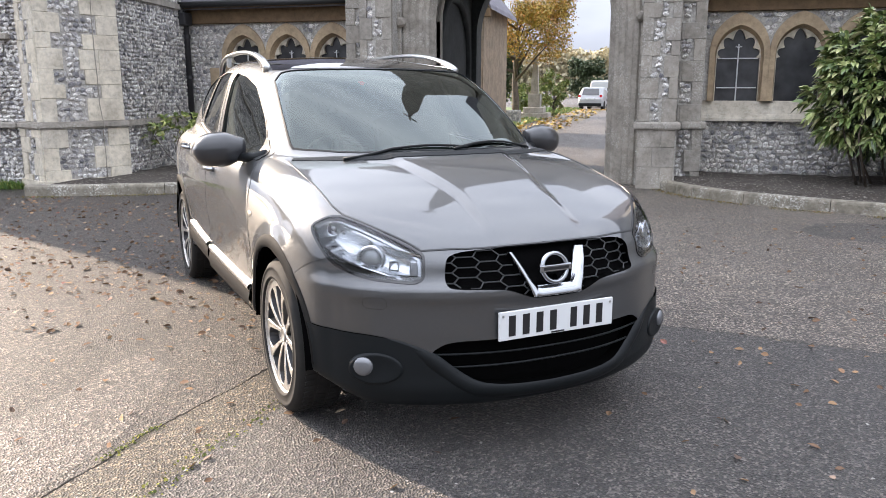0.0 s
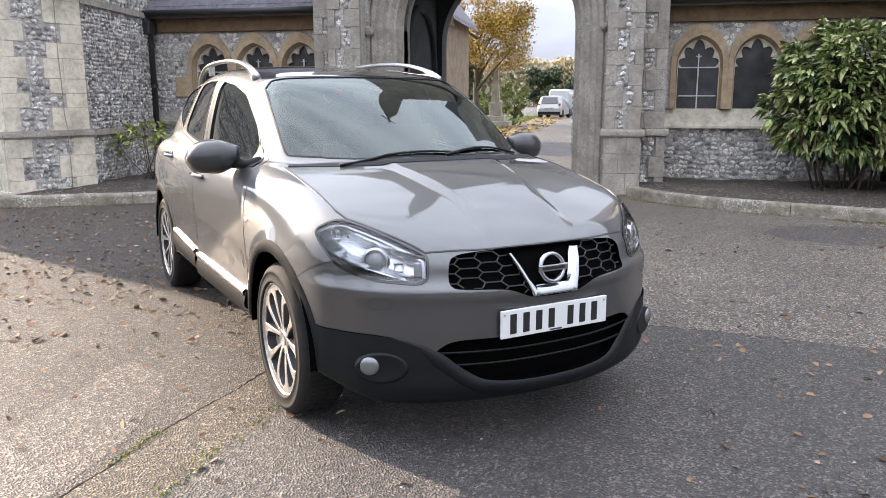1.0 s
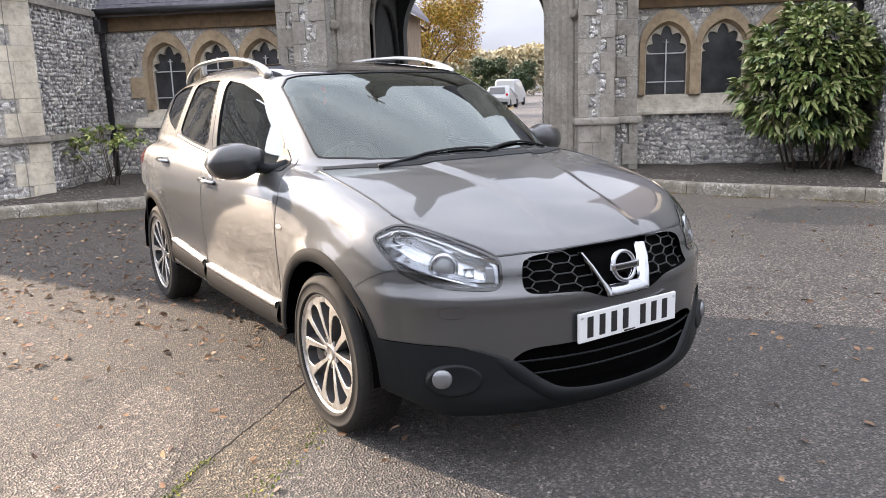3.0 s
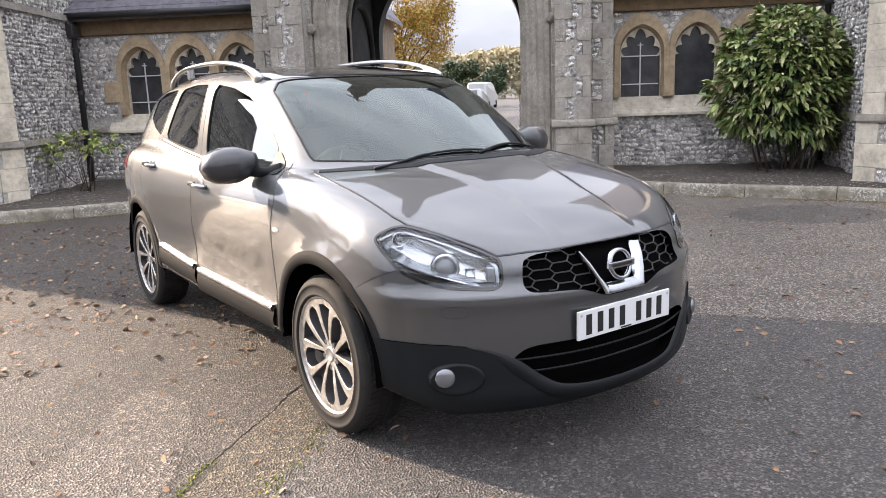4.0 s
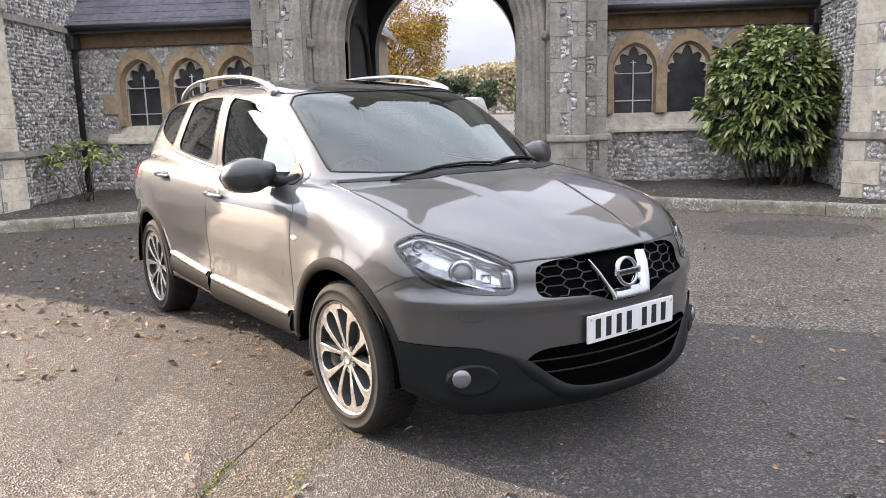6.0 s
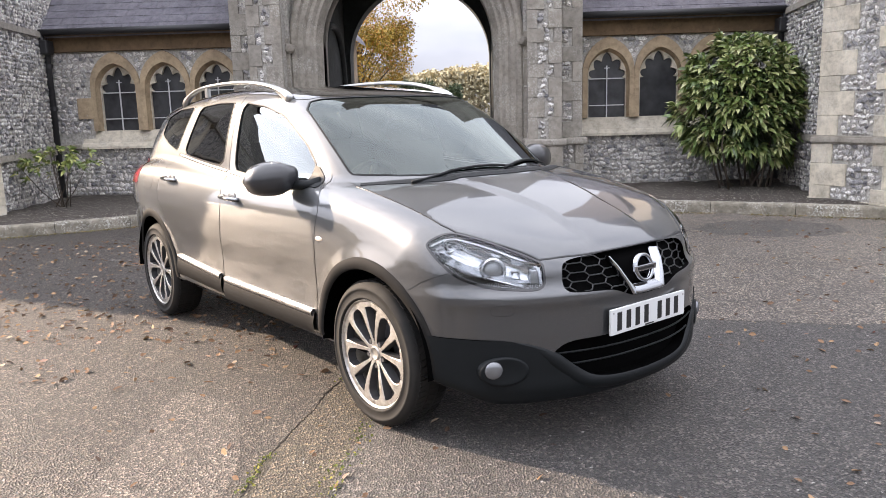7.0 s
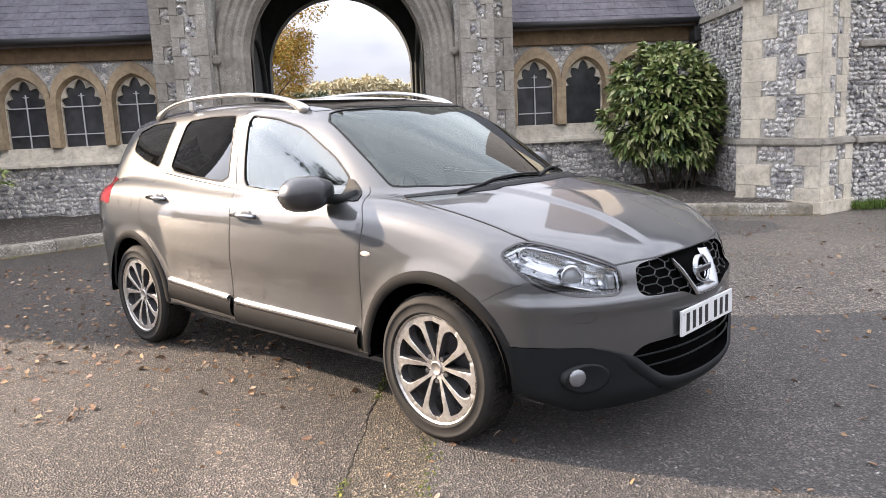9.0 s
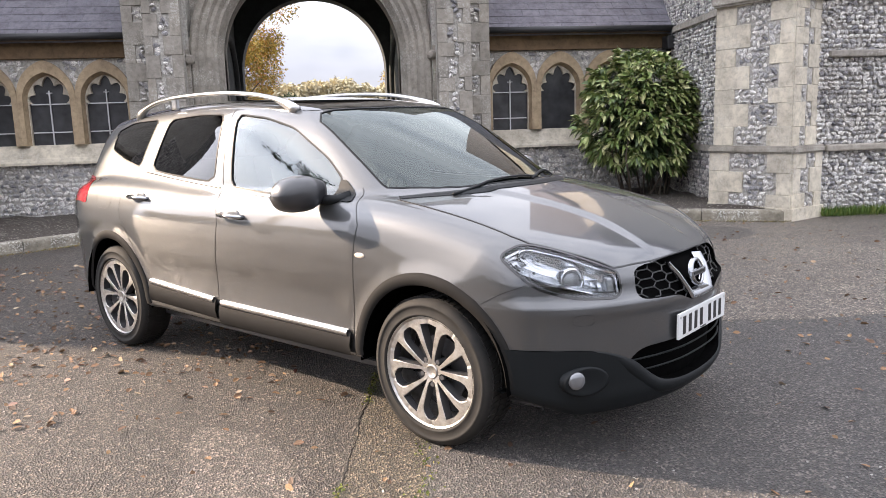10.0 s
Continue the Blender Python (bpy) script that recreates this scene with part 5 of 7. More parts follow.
bm = bmesh.new()
for r0, r1, d in ((0.062, 0.047, 0.012),):
    lathe(bm, [(r1, -0.01), (r1, d * 0.6), ((r0 + r1) / 2, d), (r0, d * 0.6), (r0, -0.01)], 40, Matrix.Translation(badge + Vector((0.012, 0, 0))) @ pose(0, 0, 0, 0, 78, 0))
part("badge_ring", bm, M_CHROME, grille, "chrome ring badge", smooth=True)
part("badge_bar", boxed(badge.x + 0.008, badge.x + 0.026, -0.072, 0.072, 0.722, 0.75, bevel=0.004), M_CHROME, grille)
part("badge_legend", boxed(badge.x + 0.0255, badge.x + 0.0275, -0.055, 0.055, 0.73, 0.742), M_INK, grille)
px = frontal(0, 0.54).x + 0.008
plate = part("number_plate", boxed(px - 0.012, px, -0.26, 0.26, 0.4845, 0.5955, bevel=0.003), M_PLATE, CAR, "white number plate with plain dark bars")
for k in range(7):
    y = 0.205 - (k * 0.061 + (0.033 if k > 3 else 0))
    part("plate_bar", boxed(px - 0.001, px + 0.0012, -y - 0.015, -y + 0.015, 0.5, 0.579), M_INK, plate)
part("plate_maker", boxed(px - 0.001, px + 0.001, -0.03, 0.03, 0.4885, 0.4945), M_INK, plate)
for s in (-1, 1):
    part("plate_screw", boxed(px, px + 0.002, s * 0.245 - 0.004, s * 0.245 + 0.004, 0.575, 0.583), M_SILVER, plate)
for z, lim in ((0.432, 0.485), (0.382, 0.41)):
    bm = bmesh.new()
    tube(bm, [frontal(y, z, 0.012) for y in np.linspace(-lim, lim, 21)], 0.0045, 6)
    part("slat", bm, M_PLASTIC, low, smooth=True)
LIP = [(-0.66, 0.494), (-0.60, 0.482), (-0.54, 0.452), (-0.485, 0.412), (-0.41, 0.346), (-0.33, 0.292), (-0.21, 0.272), (0.0, 0.264)]
part("bumper_lip", ribbon("front", LIP + [(-y, z) for y, z in LIP[-2::-1]], 0.062, 0.006, rise=0.010, smooth_turns=2, taper=12), M_PLASTIC, CAR, "smooth black bumper lip", smooth=True)
# ---- headlamps, fog lamps, washer caps ----
for s, nm in ((-1, "right"), (1, "left")):
    lamp = part("headlamp", skin("headlamp", of("lamp_" + nm), 0.002), M_LENS, CAR, "clear headlamp with a projector lens")
    d = Vector((0.80, s * 0.52, 0.12)).normalized()
    view = "lamp_" + nm
    recess("housing", of(view), tuple(-0.05 * d), M_LAMPSHELL, lamp, "dark lamp housing")
    eye = np.array([[0.2, s * 0.25, 0.78]])

    def in_lamp(x, a, z, depth):
        """A frame just behind the lens, facing outwards."""
        w = np.array([[x, s * a, z]]) - eye
        q = Vector(outward(eye, w / np.linalg.norm(w), 1.4)[0]) - d * depth
        return Matrix.Translation(q) @ d.to_track_quat("Z", "Y").to_matrix().to_4x4()

    # bright trough across the lamp, a thin trim under its top edge and a block at the inboard end
    part("reflector", ribbon(view, lamp_flat([(0.415, -0.775, 0.872), (0.50, -0.725, 0.838), (0.60, -0.655, 0.800), (0.68, -0.565, 0.768), (0.725, -0.52, 0.752)]), 0.104, -0.010, rise=-0.040), M_REFLECTOR, lamp, "bright reflector bowl", smooth=True)
    part("lamp_trim", ribbon(view, lamp_flat([(0.375, -0.792, 0.876), (0.42, -0.728, 0.910), (0.54, -0.632, 0.873), (0.685, -0.512, 0.802), (0.715, -0.505, 0.785), (0.728, -0.51, 0.725)]), 0.015, -0.006, rise=-0.003), M_CHROME, lamp, "bright inner trim", smooth=True)
    mm = in_lamp(0.614, 0.661, 0.782, 0.024)
    part("projector_rim", lathe(bmesh.new(), [(0.034, -0.012), (0.040, 0.006), (0.047, 0.013), (0.053, 0.008), (0.056, -0.05)], 36, mm), M_BEZEL, lamp, smooth=True)
    bm = bmesh.new()
    bmesh.ops.create_uvsphere(bm, u_segments=24, v_segments=12, radius=0.038, matrix=mm @ Matrix.Diagonal((1, 1, 0.40, 1)))
    part("projector_lens", bm, M_PROJECTOR, lamp, smooth=True)
    for x, a, z, r in ((0.452, 0.760, 0.880, 0.026), (0.500, 0.728, 0.868, 0.022)):
        mm = in_lamp(x, a, z, 0.022)
        part("indicator_bowl", lathe(bmesh.new(), [(0.001, -0.018), (r * 0.5, -0.014), (r * 0.85, -0.003), (r, 0.008), (r * 1.08, 0.006), (r * 1.1, -0.02)], 24, mm), M_BEZEL, lamp, smooth=True)
        bm = bmesh.new()
        bmesh.ops.create_uvsphere(bm, u_segments=14, v_segments=8, radius=r * 0.42, matrix=mm)
        part("indicator_bulb", bm, M_PROJECTOR, lamp, smooth=True)
    mm = in_lamp(0.672, 0.592, 0.762, 0.020)
    part("beam_bowl", lathe(bmesh.new(), [(0.001, -0.022), (0.010, -0.020), (0.018, -0.008), (0.023, 0.006), (0.026, 0.004), (0.027, -0.02)], 4, mm @ pose(0, 0, 0, 0, 0, 45)), M_BEZEL, lamp)
    mm = in_lamp(0.722, 0.528, 0.752, 0.020)
    part("beam_block", boxed(-0.022, 0.016, -0.030, 0.030, -0.03, 0.008, bevel=0.006), M_BLOCK, lamp, m=mm)
    part("lamp_bezel", ribbon(view, lamp_flat([(0.375, -0.80, 0.862), (0.42, -0.797, 0.822), (0.50, -0.768, 0.772), (0.595, -0.705, 0.735), (0.655, -0.643, 0.720), (0.735, -0.515, 0.712)]), 0.034, -0.007, rise=-0.004), M_GLOSSBLACK, lamp, "black lower bezel", smooth=True)
    part("lamp_seal", ribbon(view, HEADLAMP, 0.012, 0.004, True, 3, gap=0.009), M_GLOSSBLACK, lamp)
    # fog lamp in an oval hollow
    c = Vector(put((s * 0.665, 0.378), "front"))
    d = Vector((0.86, s * 0.5, 0)).normalized()
    mm = Matrix.Translation(c) @ d.to_track_quat("Z", "Y").to_matrix().to_4x4()
    fog = part("fog_lamp", bmesh.new(), M_PLASTIC, CAR, "round fog lamp in a black hollow")
    bm = lathe(bmesh.new(), [(0.001, 0.016), (0.7, 0.015), (0.88, 0.018), (1.0, 0.016), (1.05, -0.02)], 32, mm @ pose(-0.04 * s * 0, 0, 0) @ Matrix.Diagonal((0.102, 0.060, 1, 1)))
    part("hollow", bm, M_PLASTIC, fog, smooth=True)
    bm = bmesh.new()
    lamp_at = c + Vector((-0.022, s * 0.040, 0.010)) + d * 0.016
    bmesh.ops.create_uvsphere(bm, u_segments=20, v_segments=10, radius=0.038, matrix=Matrix.Translation(lamp_at) @ d.to_track_quat("Z", "Y").to_matrix().to_4x4() @ Matrix.Diagonal((1, 1, 0.4, 1)))
    part("fog_lens", bm, M_FOGLENS, fog, "dark silvery fog lens", smooth=True)
    part("washer_cap", ribbon("front", [(s * 0.703, 0.648), (s * 0.632, 0.652), (s * 0.626, 0.606), (s * 0.70, 0.606)], 0.003, 0.0008, True, 2), M_INK, CAR)

# ---- wheels ----
def wheel(x, s):
    w = thing("wheel", "", "")
    for k in list(w.keys()):
        del w[k]
    w.parent = CAR
    w.matrix_basis = pose(x, s * 0.765, 0.338, -90 * s, 0, 0)     # local z points outwards
    prof = [(0.238, -0.095), (0.262, -0.105), (0.305, -0.106), (0.328, -0.095), (0.337, -0.075), (0.338, 0.0), (0.337, 0.075), (0.328, 0.095), (0.312, 0.104), (0.308, 0.108), (0.300, 0.1085), (0.298, 0.106), (0.285, 0.107), (0.270, 0.106), (0.266, 0.109), (0.260, 0.109), (0.257, 0.104), (0.250, 0.096), (0.238, 0.085)]
    bm = lathe(bmesh.new(), prof, 72)
    tyre = part("tyre", bm, M_RUBBER, w, "dusty black tyre", smooth=True)
    bm = bmesh.new()
    for k in range(72):          # tread blocks
        a = 2 * math.pi * k / 72
        for u in (-0.055, 0.0, 0.055):
            mm = pose(0, 0, 0, 0, 0, math.degrees(a)) @ Matrix.Translation((0.3385, 0, u))
            bmesh.ops.create_cube(bm, size=1.0, matrix=mm @ pose(0, 0, 0, 12 if u else -12, 0, 0) @ Matrix.Diagonal((0.006, 0.022, 0.042, 1)))
    tagged(part("tread", bm, M_RUBBER, w), kind="stuff")
    bm = lathe(bmesh.new(), [(0.243, 0.09), (0.251, 0.099), (0.254, 0.1), (0.252, 0.094), (0.240, 0.07), (0.228, 0.02), (0.225, -0.09)], 72)
    part("rim", bm, M_ALLOY, w, "machined alloy rim", smooth=True)
    bm = lathe(bmesh.new(), [(0.226, -0.05), (0.0005, -0.06)], 48)
    part("backing", bm, M_IRON, w)
    bm = lathe(bmesh.new(), [(0.15, 0.0), (0.15, 0.012), (0.06, 0.012)], 40)
    part("brake_disc", bm, M_ALLOYDARK, w)
    radii = (0.030, 0.045, 0.054, 0.060, 0.070, 0.085, 0.11, 0.14, 0.17, 0.188, 0.200, 0.212, 0.2205, 0.222, 0.230, 0.2445)
    for k in range(5):
        for j in (-1, 1):
            # from a narrow slot to a broad leaf-shaped window, with cut corners at the rim
            bm = bmesh.new()
            rows = []
            for r in radii:
                hv = 0.0 if r < 0.058 or r > 0.221 else 0.003 + (r - 0.058) * 0.275
                hl = float(np.interp(r, (0.044, 0.054, 0.070, 0.11, 0.17, 0.190, 0.205, 0.2205, 0.222), (0.0, 0.015, 0.021, 0.030, 0.043, 0.044, 0.038, 0.020, 0.0)))
                av, al = radians(72 * k + 90) + j * math.asin(hv / r), radians(72 * k + 90 + 36 * j) - j * math.asin(hl / r)
                z = 0.070 + 0.022 * math.sin(math.pi / 2 * min(1, r / 0.2)) + 0.004 * r
                row = [bm.verts.new((r * math.cos(av - j * 0.012), r * math.sin(av - j * 0.012), z - 0.045))]
                for t in (0.0, 0.08, 0.5, 0.92, 1.0):
                    g = av + (al - av) * t
                    row.append(bm.verts.new((r * math.cos(g), r * math.sin(g), z - (0.003 if t in (0.0, 1.0) else 0.0))))
                row.append(bm.verts.new((r * math.cos(al + j * 0.012), r * math.sin(al + j * 0.012), z - 0.045)))
                rows.append(row)
            for a, b in zip(rows, rows[1:]):
                for i in range(6):
                    f = bm.faces.new((a[i], a[i + 1], b[i + 1], b[i]))
                    f.material_index = 0 if 1 <= i <= 4 else 1
            bmesh.ops.recalc_face_normals(bm, faces=bm.faces)
            sp = part("spoke", bm, M_ALLOY, w, "machined alloy spoke")
            sp.data.materials.append(M_ALLOYDARK)
        bm = bmesh.new()
        a = radians(72 * k + 126)
        bmesh.ops.create_cone(bm, cap_ends=True, segments=10, radius1=0.0125, radius2=0.011, depth=0.05, matrix=Matrix.Translation((0.060 * math.cos(a), 0.060 * math.sin(a), 0.052)))
        part("wheel_bolt", bm, M_ALLOYDARK, w)
    bm = lathe(bmesh.new(), [(0.034, 0.045), (0.033, 0.078), (0.028, 0.083), (0.026, 0.080), (0.0005, 0.081)], 28)
    part("hub_cap", bm, M_ALLOY, w, smooth=True)
    return w


for x in (0.0, -2.765):
    for s in (-1, 1):
        wheel(x, s)
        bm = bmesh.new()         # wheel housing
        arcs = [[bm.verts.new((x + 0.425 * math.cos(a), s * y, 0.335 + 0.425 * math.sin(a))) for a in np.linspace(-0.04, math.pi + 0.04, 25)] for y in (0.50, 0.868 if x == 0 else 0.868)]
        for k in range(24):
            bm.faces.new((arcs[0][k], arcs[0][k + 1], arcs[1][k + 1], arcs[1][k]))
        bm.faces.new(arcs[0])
        part("wheel_housing", bm, M_DEEPSHADE, CAR)

# ---- cabin ----
part("floor_pan", boxed(-3.2, 0.5, -0.72, 0.72, 0.24, 0.30), M_IRON, CAR)
bm = bmesh.new()
box(bm, -0.62, -0.20, -0.66, 0.66, 0.75, 1.02, bevel=0.06)
part("dashboard", bm, M_TRIM, CAR)
for x, y in ((-1.15, -0.36), (-1.15, 0.36), (-2.05, -0.38), (-2.05, 0.38), (-2.05, 0.0)):
    bm = bmesh.new()
    box(bm, x - 0.05, x + 0.45, y - 0.24, y + 0.24, 0.55, 0.72, bevel=0.06)
    bmesh.ops.create_cube(bm, size=1.0, matrix=pose(x - 0.10, y, 0.92, 0, -14, 0) @ Matrix.Diagonal((0.14, 0.46, 0.62, 1)))
    bmesh.ops.create_uvsphere(bm, u_segments=16, v_segments=8, radius=1.0, matrix=pose(x - 0.20, y, 1.30) @ Matrix.Diagonal((0.06, 0.14, 0.10, 1)))
    part("seat", bm, M_SEAT, CAR, "dark cloth seat", smooth=True)
bm = bmesh.new()
mm = pose(-0.72, -0.36, 1.0, 0, -65, 0)
tube(bm, [mm @ Vector((0.18 * math.cos(a), 0.18 * math.sin(a), 0)) for a in np.linspace(0, 2 * math.pi, 25)], 0.015, 8)
tube(bm, [mm @ Vector((0.18, 0, 0)), mm @ Vector((-0.18, 0, 0))], 0.02, 6)
part("steering_wheel", bm, M_TRIM, CAR, smooth=True)
bm = bmesh.new()
box(bm, -0.86, -0.82, -0.12, 0.12, 1.38, 1.45, bevel=0.01)
part("rear_view_mirror", bm, M_TRIM, CAR)

# ---- ground, beds and kerbs ----
bm = bmesh.new()
bmesh.ops.create_grid(bm, x_segments=8, y_segments=8, size=500.0)
tagged(part("ground", bm, M_ASPHALT), "worn damp asphalt forecourt with grit and leaves", "ground", kind="structure")


# a newer, smoother patch and a narrow trench strip beside the joint, each a thin skin on the old surface
CRACK = [(-1.86, 1.2), (-1.83, 2.1), (-1.80, 2.65), (-1.74, 3.0), (-1.67, 3.4), (-1.60, 3.8), (-1.5, 4.4), (-1.42, 5.2)]


def skin_sheet(name, label, ring, material, z):
    bm = bmesh.new()
    p = dense(np.array(ring, float), 0.05)
    bm.faces.new([bm.verts.new((x + 0.02 * noise.noise(Vector((x * 9, y * 9, 2))), y + 0.03 * noise.noise(Vector((x * 8, y * 8, 6))), z)) for x, y in p])
    bmesh.ops.recalc_face_normals(bm, faces=bm.faces)
    if bm.faces[:][0].normal.z < 0:
        bmesh.ops.reverse_faces(bm, faces=bm.faces[:])
    return tagged(part(name, bm, material), label, "asphalt", kind="structure")


east = [(x + 0.34, y) for x, y in CRACK]
skin_sheet("asphalt_patch", "darker smoother patch of newer asphalt", [(-1.5, -3.0)] + east[:-1] + [(-1.1, 4.9), (0.6, 4.7), (1.4, 4.52), (2.1, 4.5), (4.0, 4.3), (7.5, 4.0), (7.5, -3.0)], M_PATCH, 0.0020)
skin_sheet("asphalt_old", "paler coarse old asphalt towards the kerb", [(-1.1, 4.93), (0.6, 4.72), (1.4, 4.54), (2.1, 4.52), (4.0, 4.32), (9.5, 3.9), (9.5, 10.5), (2.0, 10.5), (0.4, 12.0), (-4.2, 12.0), (-4.4, 9.8), (-3.6, 7.6)], M_OLD, 0.0012)
skin_sheet("asphalt_worn", "pale worn patch of asphalt beside the trench", [(-2.47, 3.49), (-2.30, 3.44), (-2.10, 3.25), (-1.97, 2.95), (-1.88, 2.5), (-1.89, -2.5), (-2.42, -2.5), (-2.44, 2.8)], M_PALE, 0.0016)
skin_sheet("asphalt_strip", "brown mossy trench strip in the asphalt", [(-1.9, -3.0)] + CRACK + east[::-1] + [(-1.52, -3.0)], M_TRENCH, 0.0022)


M_DAMP = asphalt("damp_asphalt", (1.45, 1.42, 1.42), 0.2, 0.9)
skin_sheet("asphalt_damp", "dark damp patch of asphalt by the kerb", [(1.70, 8.5), (1.95, 8.95), (2.35, 9.12), (2.9, 9.05), (3.35, 8.6), (3.25, 8.15), (2.85, 7.85), (2.35, 7.9), (1.85, 8.1)], M_DAMP, 0.0019)


def soil_material():
    m = mat("dark_soil", (0.03, 0.025, 0.022), 0.95)
    n = tex(m, "ShaderNodeTexNoise", "World", 35.0, Detail=7.0, Roughness=0.7)
    v = tex(m, "ShaderNodeTexVoronoi", "World", 60.0)
    c = ramp(m, n.outputs["Fac"], [(0.3, (0.03, 0.025, 0.021)), (0.6, (0.08, 0.066, 0.054)), (0.8, (0.17, 0.145, 0.12))])
    c = blend(m, ramp(m, v.outputs["Color"], [(0.80, (0, 0, 0)), (0.84, (1, 1, 1))]), c, (0.34, 0.31, 0.27))
    colour(m, c)
    relief(m, n.outputs["Fac"], 0.04, 1.0)
    return m


M_SOIL = soil_material()
M_GRASS = mat("grass_blades", (0.09, 0.15, 0.03), 0.6)
colour(M_GRASS, ramp(M_GRASS, random_of(M_GRASS, "island"), [(0.0, (0.05, 0.10, 0.015)), (0.6, (0.10, 0.18, 0.03)), (1.0, (0.22, 0.24, 0.06))]))
KERB_E = [(2.10, 12.0), (2.22, 11.5), (2.45, 11.05), (2.80, 10.65), (3.25, 10.30), (3.75, 10.02), (4.30, 9.78), (4.85, 9.55), (5.40, 9.28), (5.98, 9.0)]
KERB_W = [(2.10, 12.0), (2.25, 11.4), (2.55, 10.85), (2.95, 10.40), (3.40, 9.98), (3.90, 9.62), (4.45, 9.30), (5.00, 9.02), (5.60, 8.75), (6.10, 8.62)]
for s, line in ((1, KERB_E), (-1, KERB_W)):
    pts = [Vector((CX + s * u, y)) for u, y in line]
    kerb = thing("kerb_east" if s > 0 else "kerb_west", "weathered concrete kerb with lichen specks", "kerb", kind="structure")
    run = dense(np.array([tuple(p) for p in rounded(np.array([tuple(p) for p in pts]), 2, False)]), 0.05, False)
    cum = np.concatenate([[0], np.cumsum(np.linalg.norm(np.diff(run, axis=0), axis=1))])
    n = int(cum[-1] / 0.88)
    for k in range(n):
        lo, hi = cum[-1] * k / n + 0.004, cum[-1] * (k + 1) / n - 0.004
        bm = bmesh.new()
        rows = []
        for t in np.linspace(lo, hi, 5):
            c = np.array([np.interp(t, cum, run[:, 0]), np.interp(t, cum, run[:, 1])])
            e = np.array([np.interp(min(t + 0.03, cum[-1]), cum, run[:, 0]), np.interp(min(t + 0.03, cum[-1]), cum, run[:, 1])]) - np.array([np.interp(max(t - 0.03, 0), cum, run[:, 0]), np.interp(max(t - 0.03, 0), cum, run[:, 1])])
            e /= np.linalg.norm(e)
            inn = np.array([-e[1], e[0]]) * (1 if s > 0 else -1)
            rows.append([bm.verts.new((*(c + inn * w), z)) for w, z in ((0.0, -0.02), (0.005, 0.10), (0.014, 0.128), (0.035, 0.142), (0.13, 0.145), (0.145, 0.13), (0.15, -0.02))])
        for a, b in zip(rows, rows[1:]):
            for i in range(6):
                bm.faces.new((a[i], a[i + 1], b[i + 1], b[i]))
        bm.faces.new(rows[0]), bm.faces.new(rows[-1])
        bmesh.ops.recalc_face_normals(bm, faces=bm.faces)
        for v in bm.verts:
            v.co.z += noise.noise(v.co * 3) * 0.006
        part("kerb_stone", bm, M_KERB, kerb)
    # soil between the kerb and the walls
    bm = bmesh.new()
    inner = [(CX + s * 2.7, WALL), (CX + s * 2.9, WALL), (CX + s * 3.3, WALL), (CX + s * 3.8, WALL), (CX + s * 4.3, WALL), (CX + s * 4.9, WALL), (CX + s * 5.4, WALL), (CX + s * 5.9, WALL), (CX + s * 6.1, 12.5), (CX + s * 6.1, 10.6), (CX + s * 6.1, 10.0)]
    outer = [np.array([np.interp(t, cum, run[:, 0]), np.interp(t, cum, run[:, 1])]) for t in np.linspace(0, cum[-1], 41)]
    inn = [np.array([np.interp(t, np.linspace(0, 1, len(inner)), [p[0] for p in inner]), np.interp(t, np.linspace(0, 1, len(inner)), [p[1] for p in inner])]) for t in np.linspace(0, 1, 41)]
    rows = []
    for a, b in zip(outer, inn):
        row = []
        for t in np.linspace(0, 1, 17):
            p = a + (b - a) * (0.03 + 0.97 * t)
            row.append(bm.verts.new((p[0], p[1], 0.115 + 0.05 * min(1, t * 3) * (1 - 0.3 * t) + 0.035 * noise.noise(Vector((p[0] * 2.5, p[1] * 2.5, 0))) + 0.02 * noise.noise(Vector((p[0] * 9, p[1] * 9, 3))))))
        rows.append(row)
    for a, b in zip(rows, rows[1:]):
        for i in range(16):
            bm.faces.new((a[i], a[i + 1], b[i + 1], b[i]))
    bmesh.ops.recalc_face_normals(bm, faces=bm.faces)
    tagged(part("flower_bed_east" if s > 0 else "flower_bed_west", bm, M_SOIL, smooth=True), "bare dark soil bed flecked with chips", "flower bed", kind="structure")


# ---- leaves ----
def leaf_cloud(name, places, ups, size, seed, shape=0.42, fold=0.25, droop=0.3):
    """Many small pointed leaves: places n x 3, the way each one points n x 3."""
    rg = np.random.default_rng(seed)
    n = len(places)
    d = ups / (np.linalg.norm(ups, axis=1, keepdims=True) + 1e-9)
    side = np.cross(d, np.array([0, 0, 1.0]) + rg.normal(0, 0.5, (n, 3)))
    side /= np.linalg.norm(side, axis=1, keepdims=True) + 1e-9
    nrm = np.cross(side, d)
    L = (size * rg.uniform(0.65, 1.25, n))[:, None]
    W = L * shape
    down = np.array([0, 0, -1.0])
    rows_ = []
    for f, w in ((0.0, 0.0), (0.30, 0.43), (0.66, 0.40), (1.0, 0.0)):
        mid_ = places + d * L * f + down * L * droop * f * f
        rows_.append((mid_ - side * W * w + nrm * W * fold * w, mid_, mid_ + side * W * w + nrm * W * fold * w))
    V_ = np.stack([rows_[0][1], *rows_[1], *rows_[2], rows_[3][1]], 1).reshape(-1, 3)
    b = np.arange(n)[:, None] * 8
    F_ = np.concatenate([b + t for t in ([0, 2, 1], [0, 3, 2], [1, 2, 5], [1, 5, 4], [2, 3, 6], [2, 6, 5], [4, 5, 7], [5, 6, 7])], 0)
    me = bpy.data.meshes.new(name)
    me.from_pydata(V_.tolist(), [], F_.tolist())
    return me


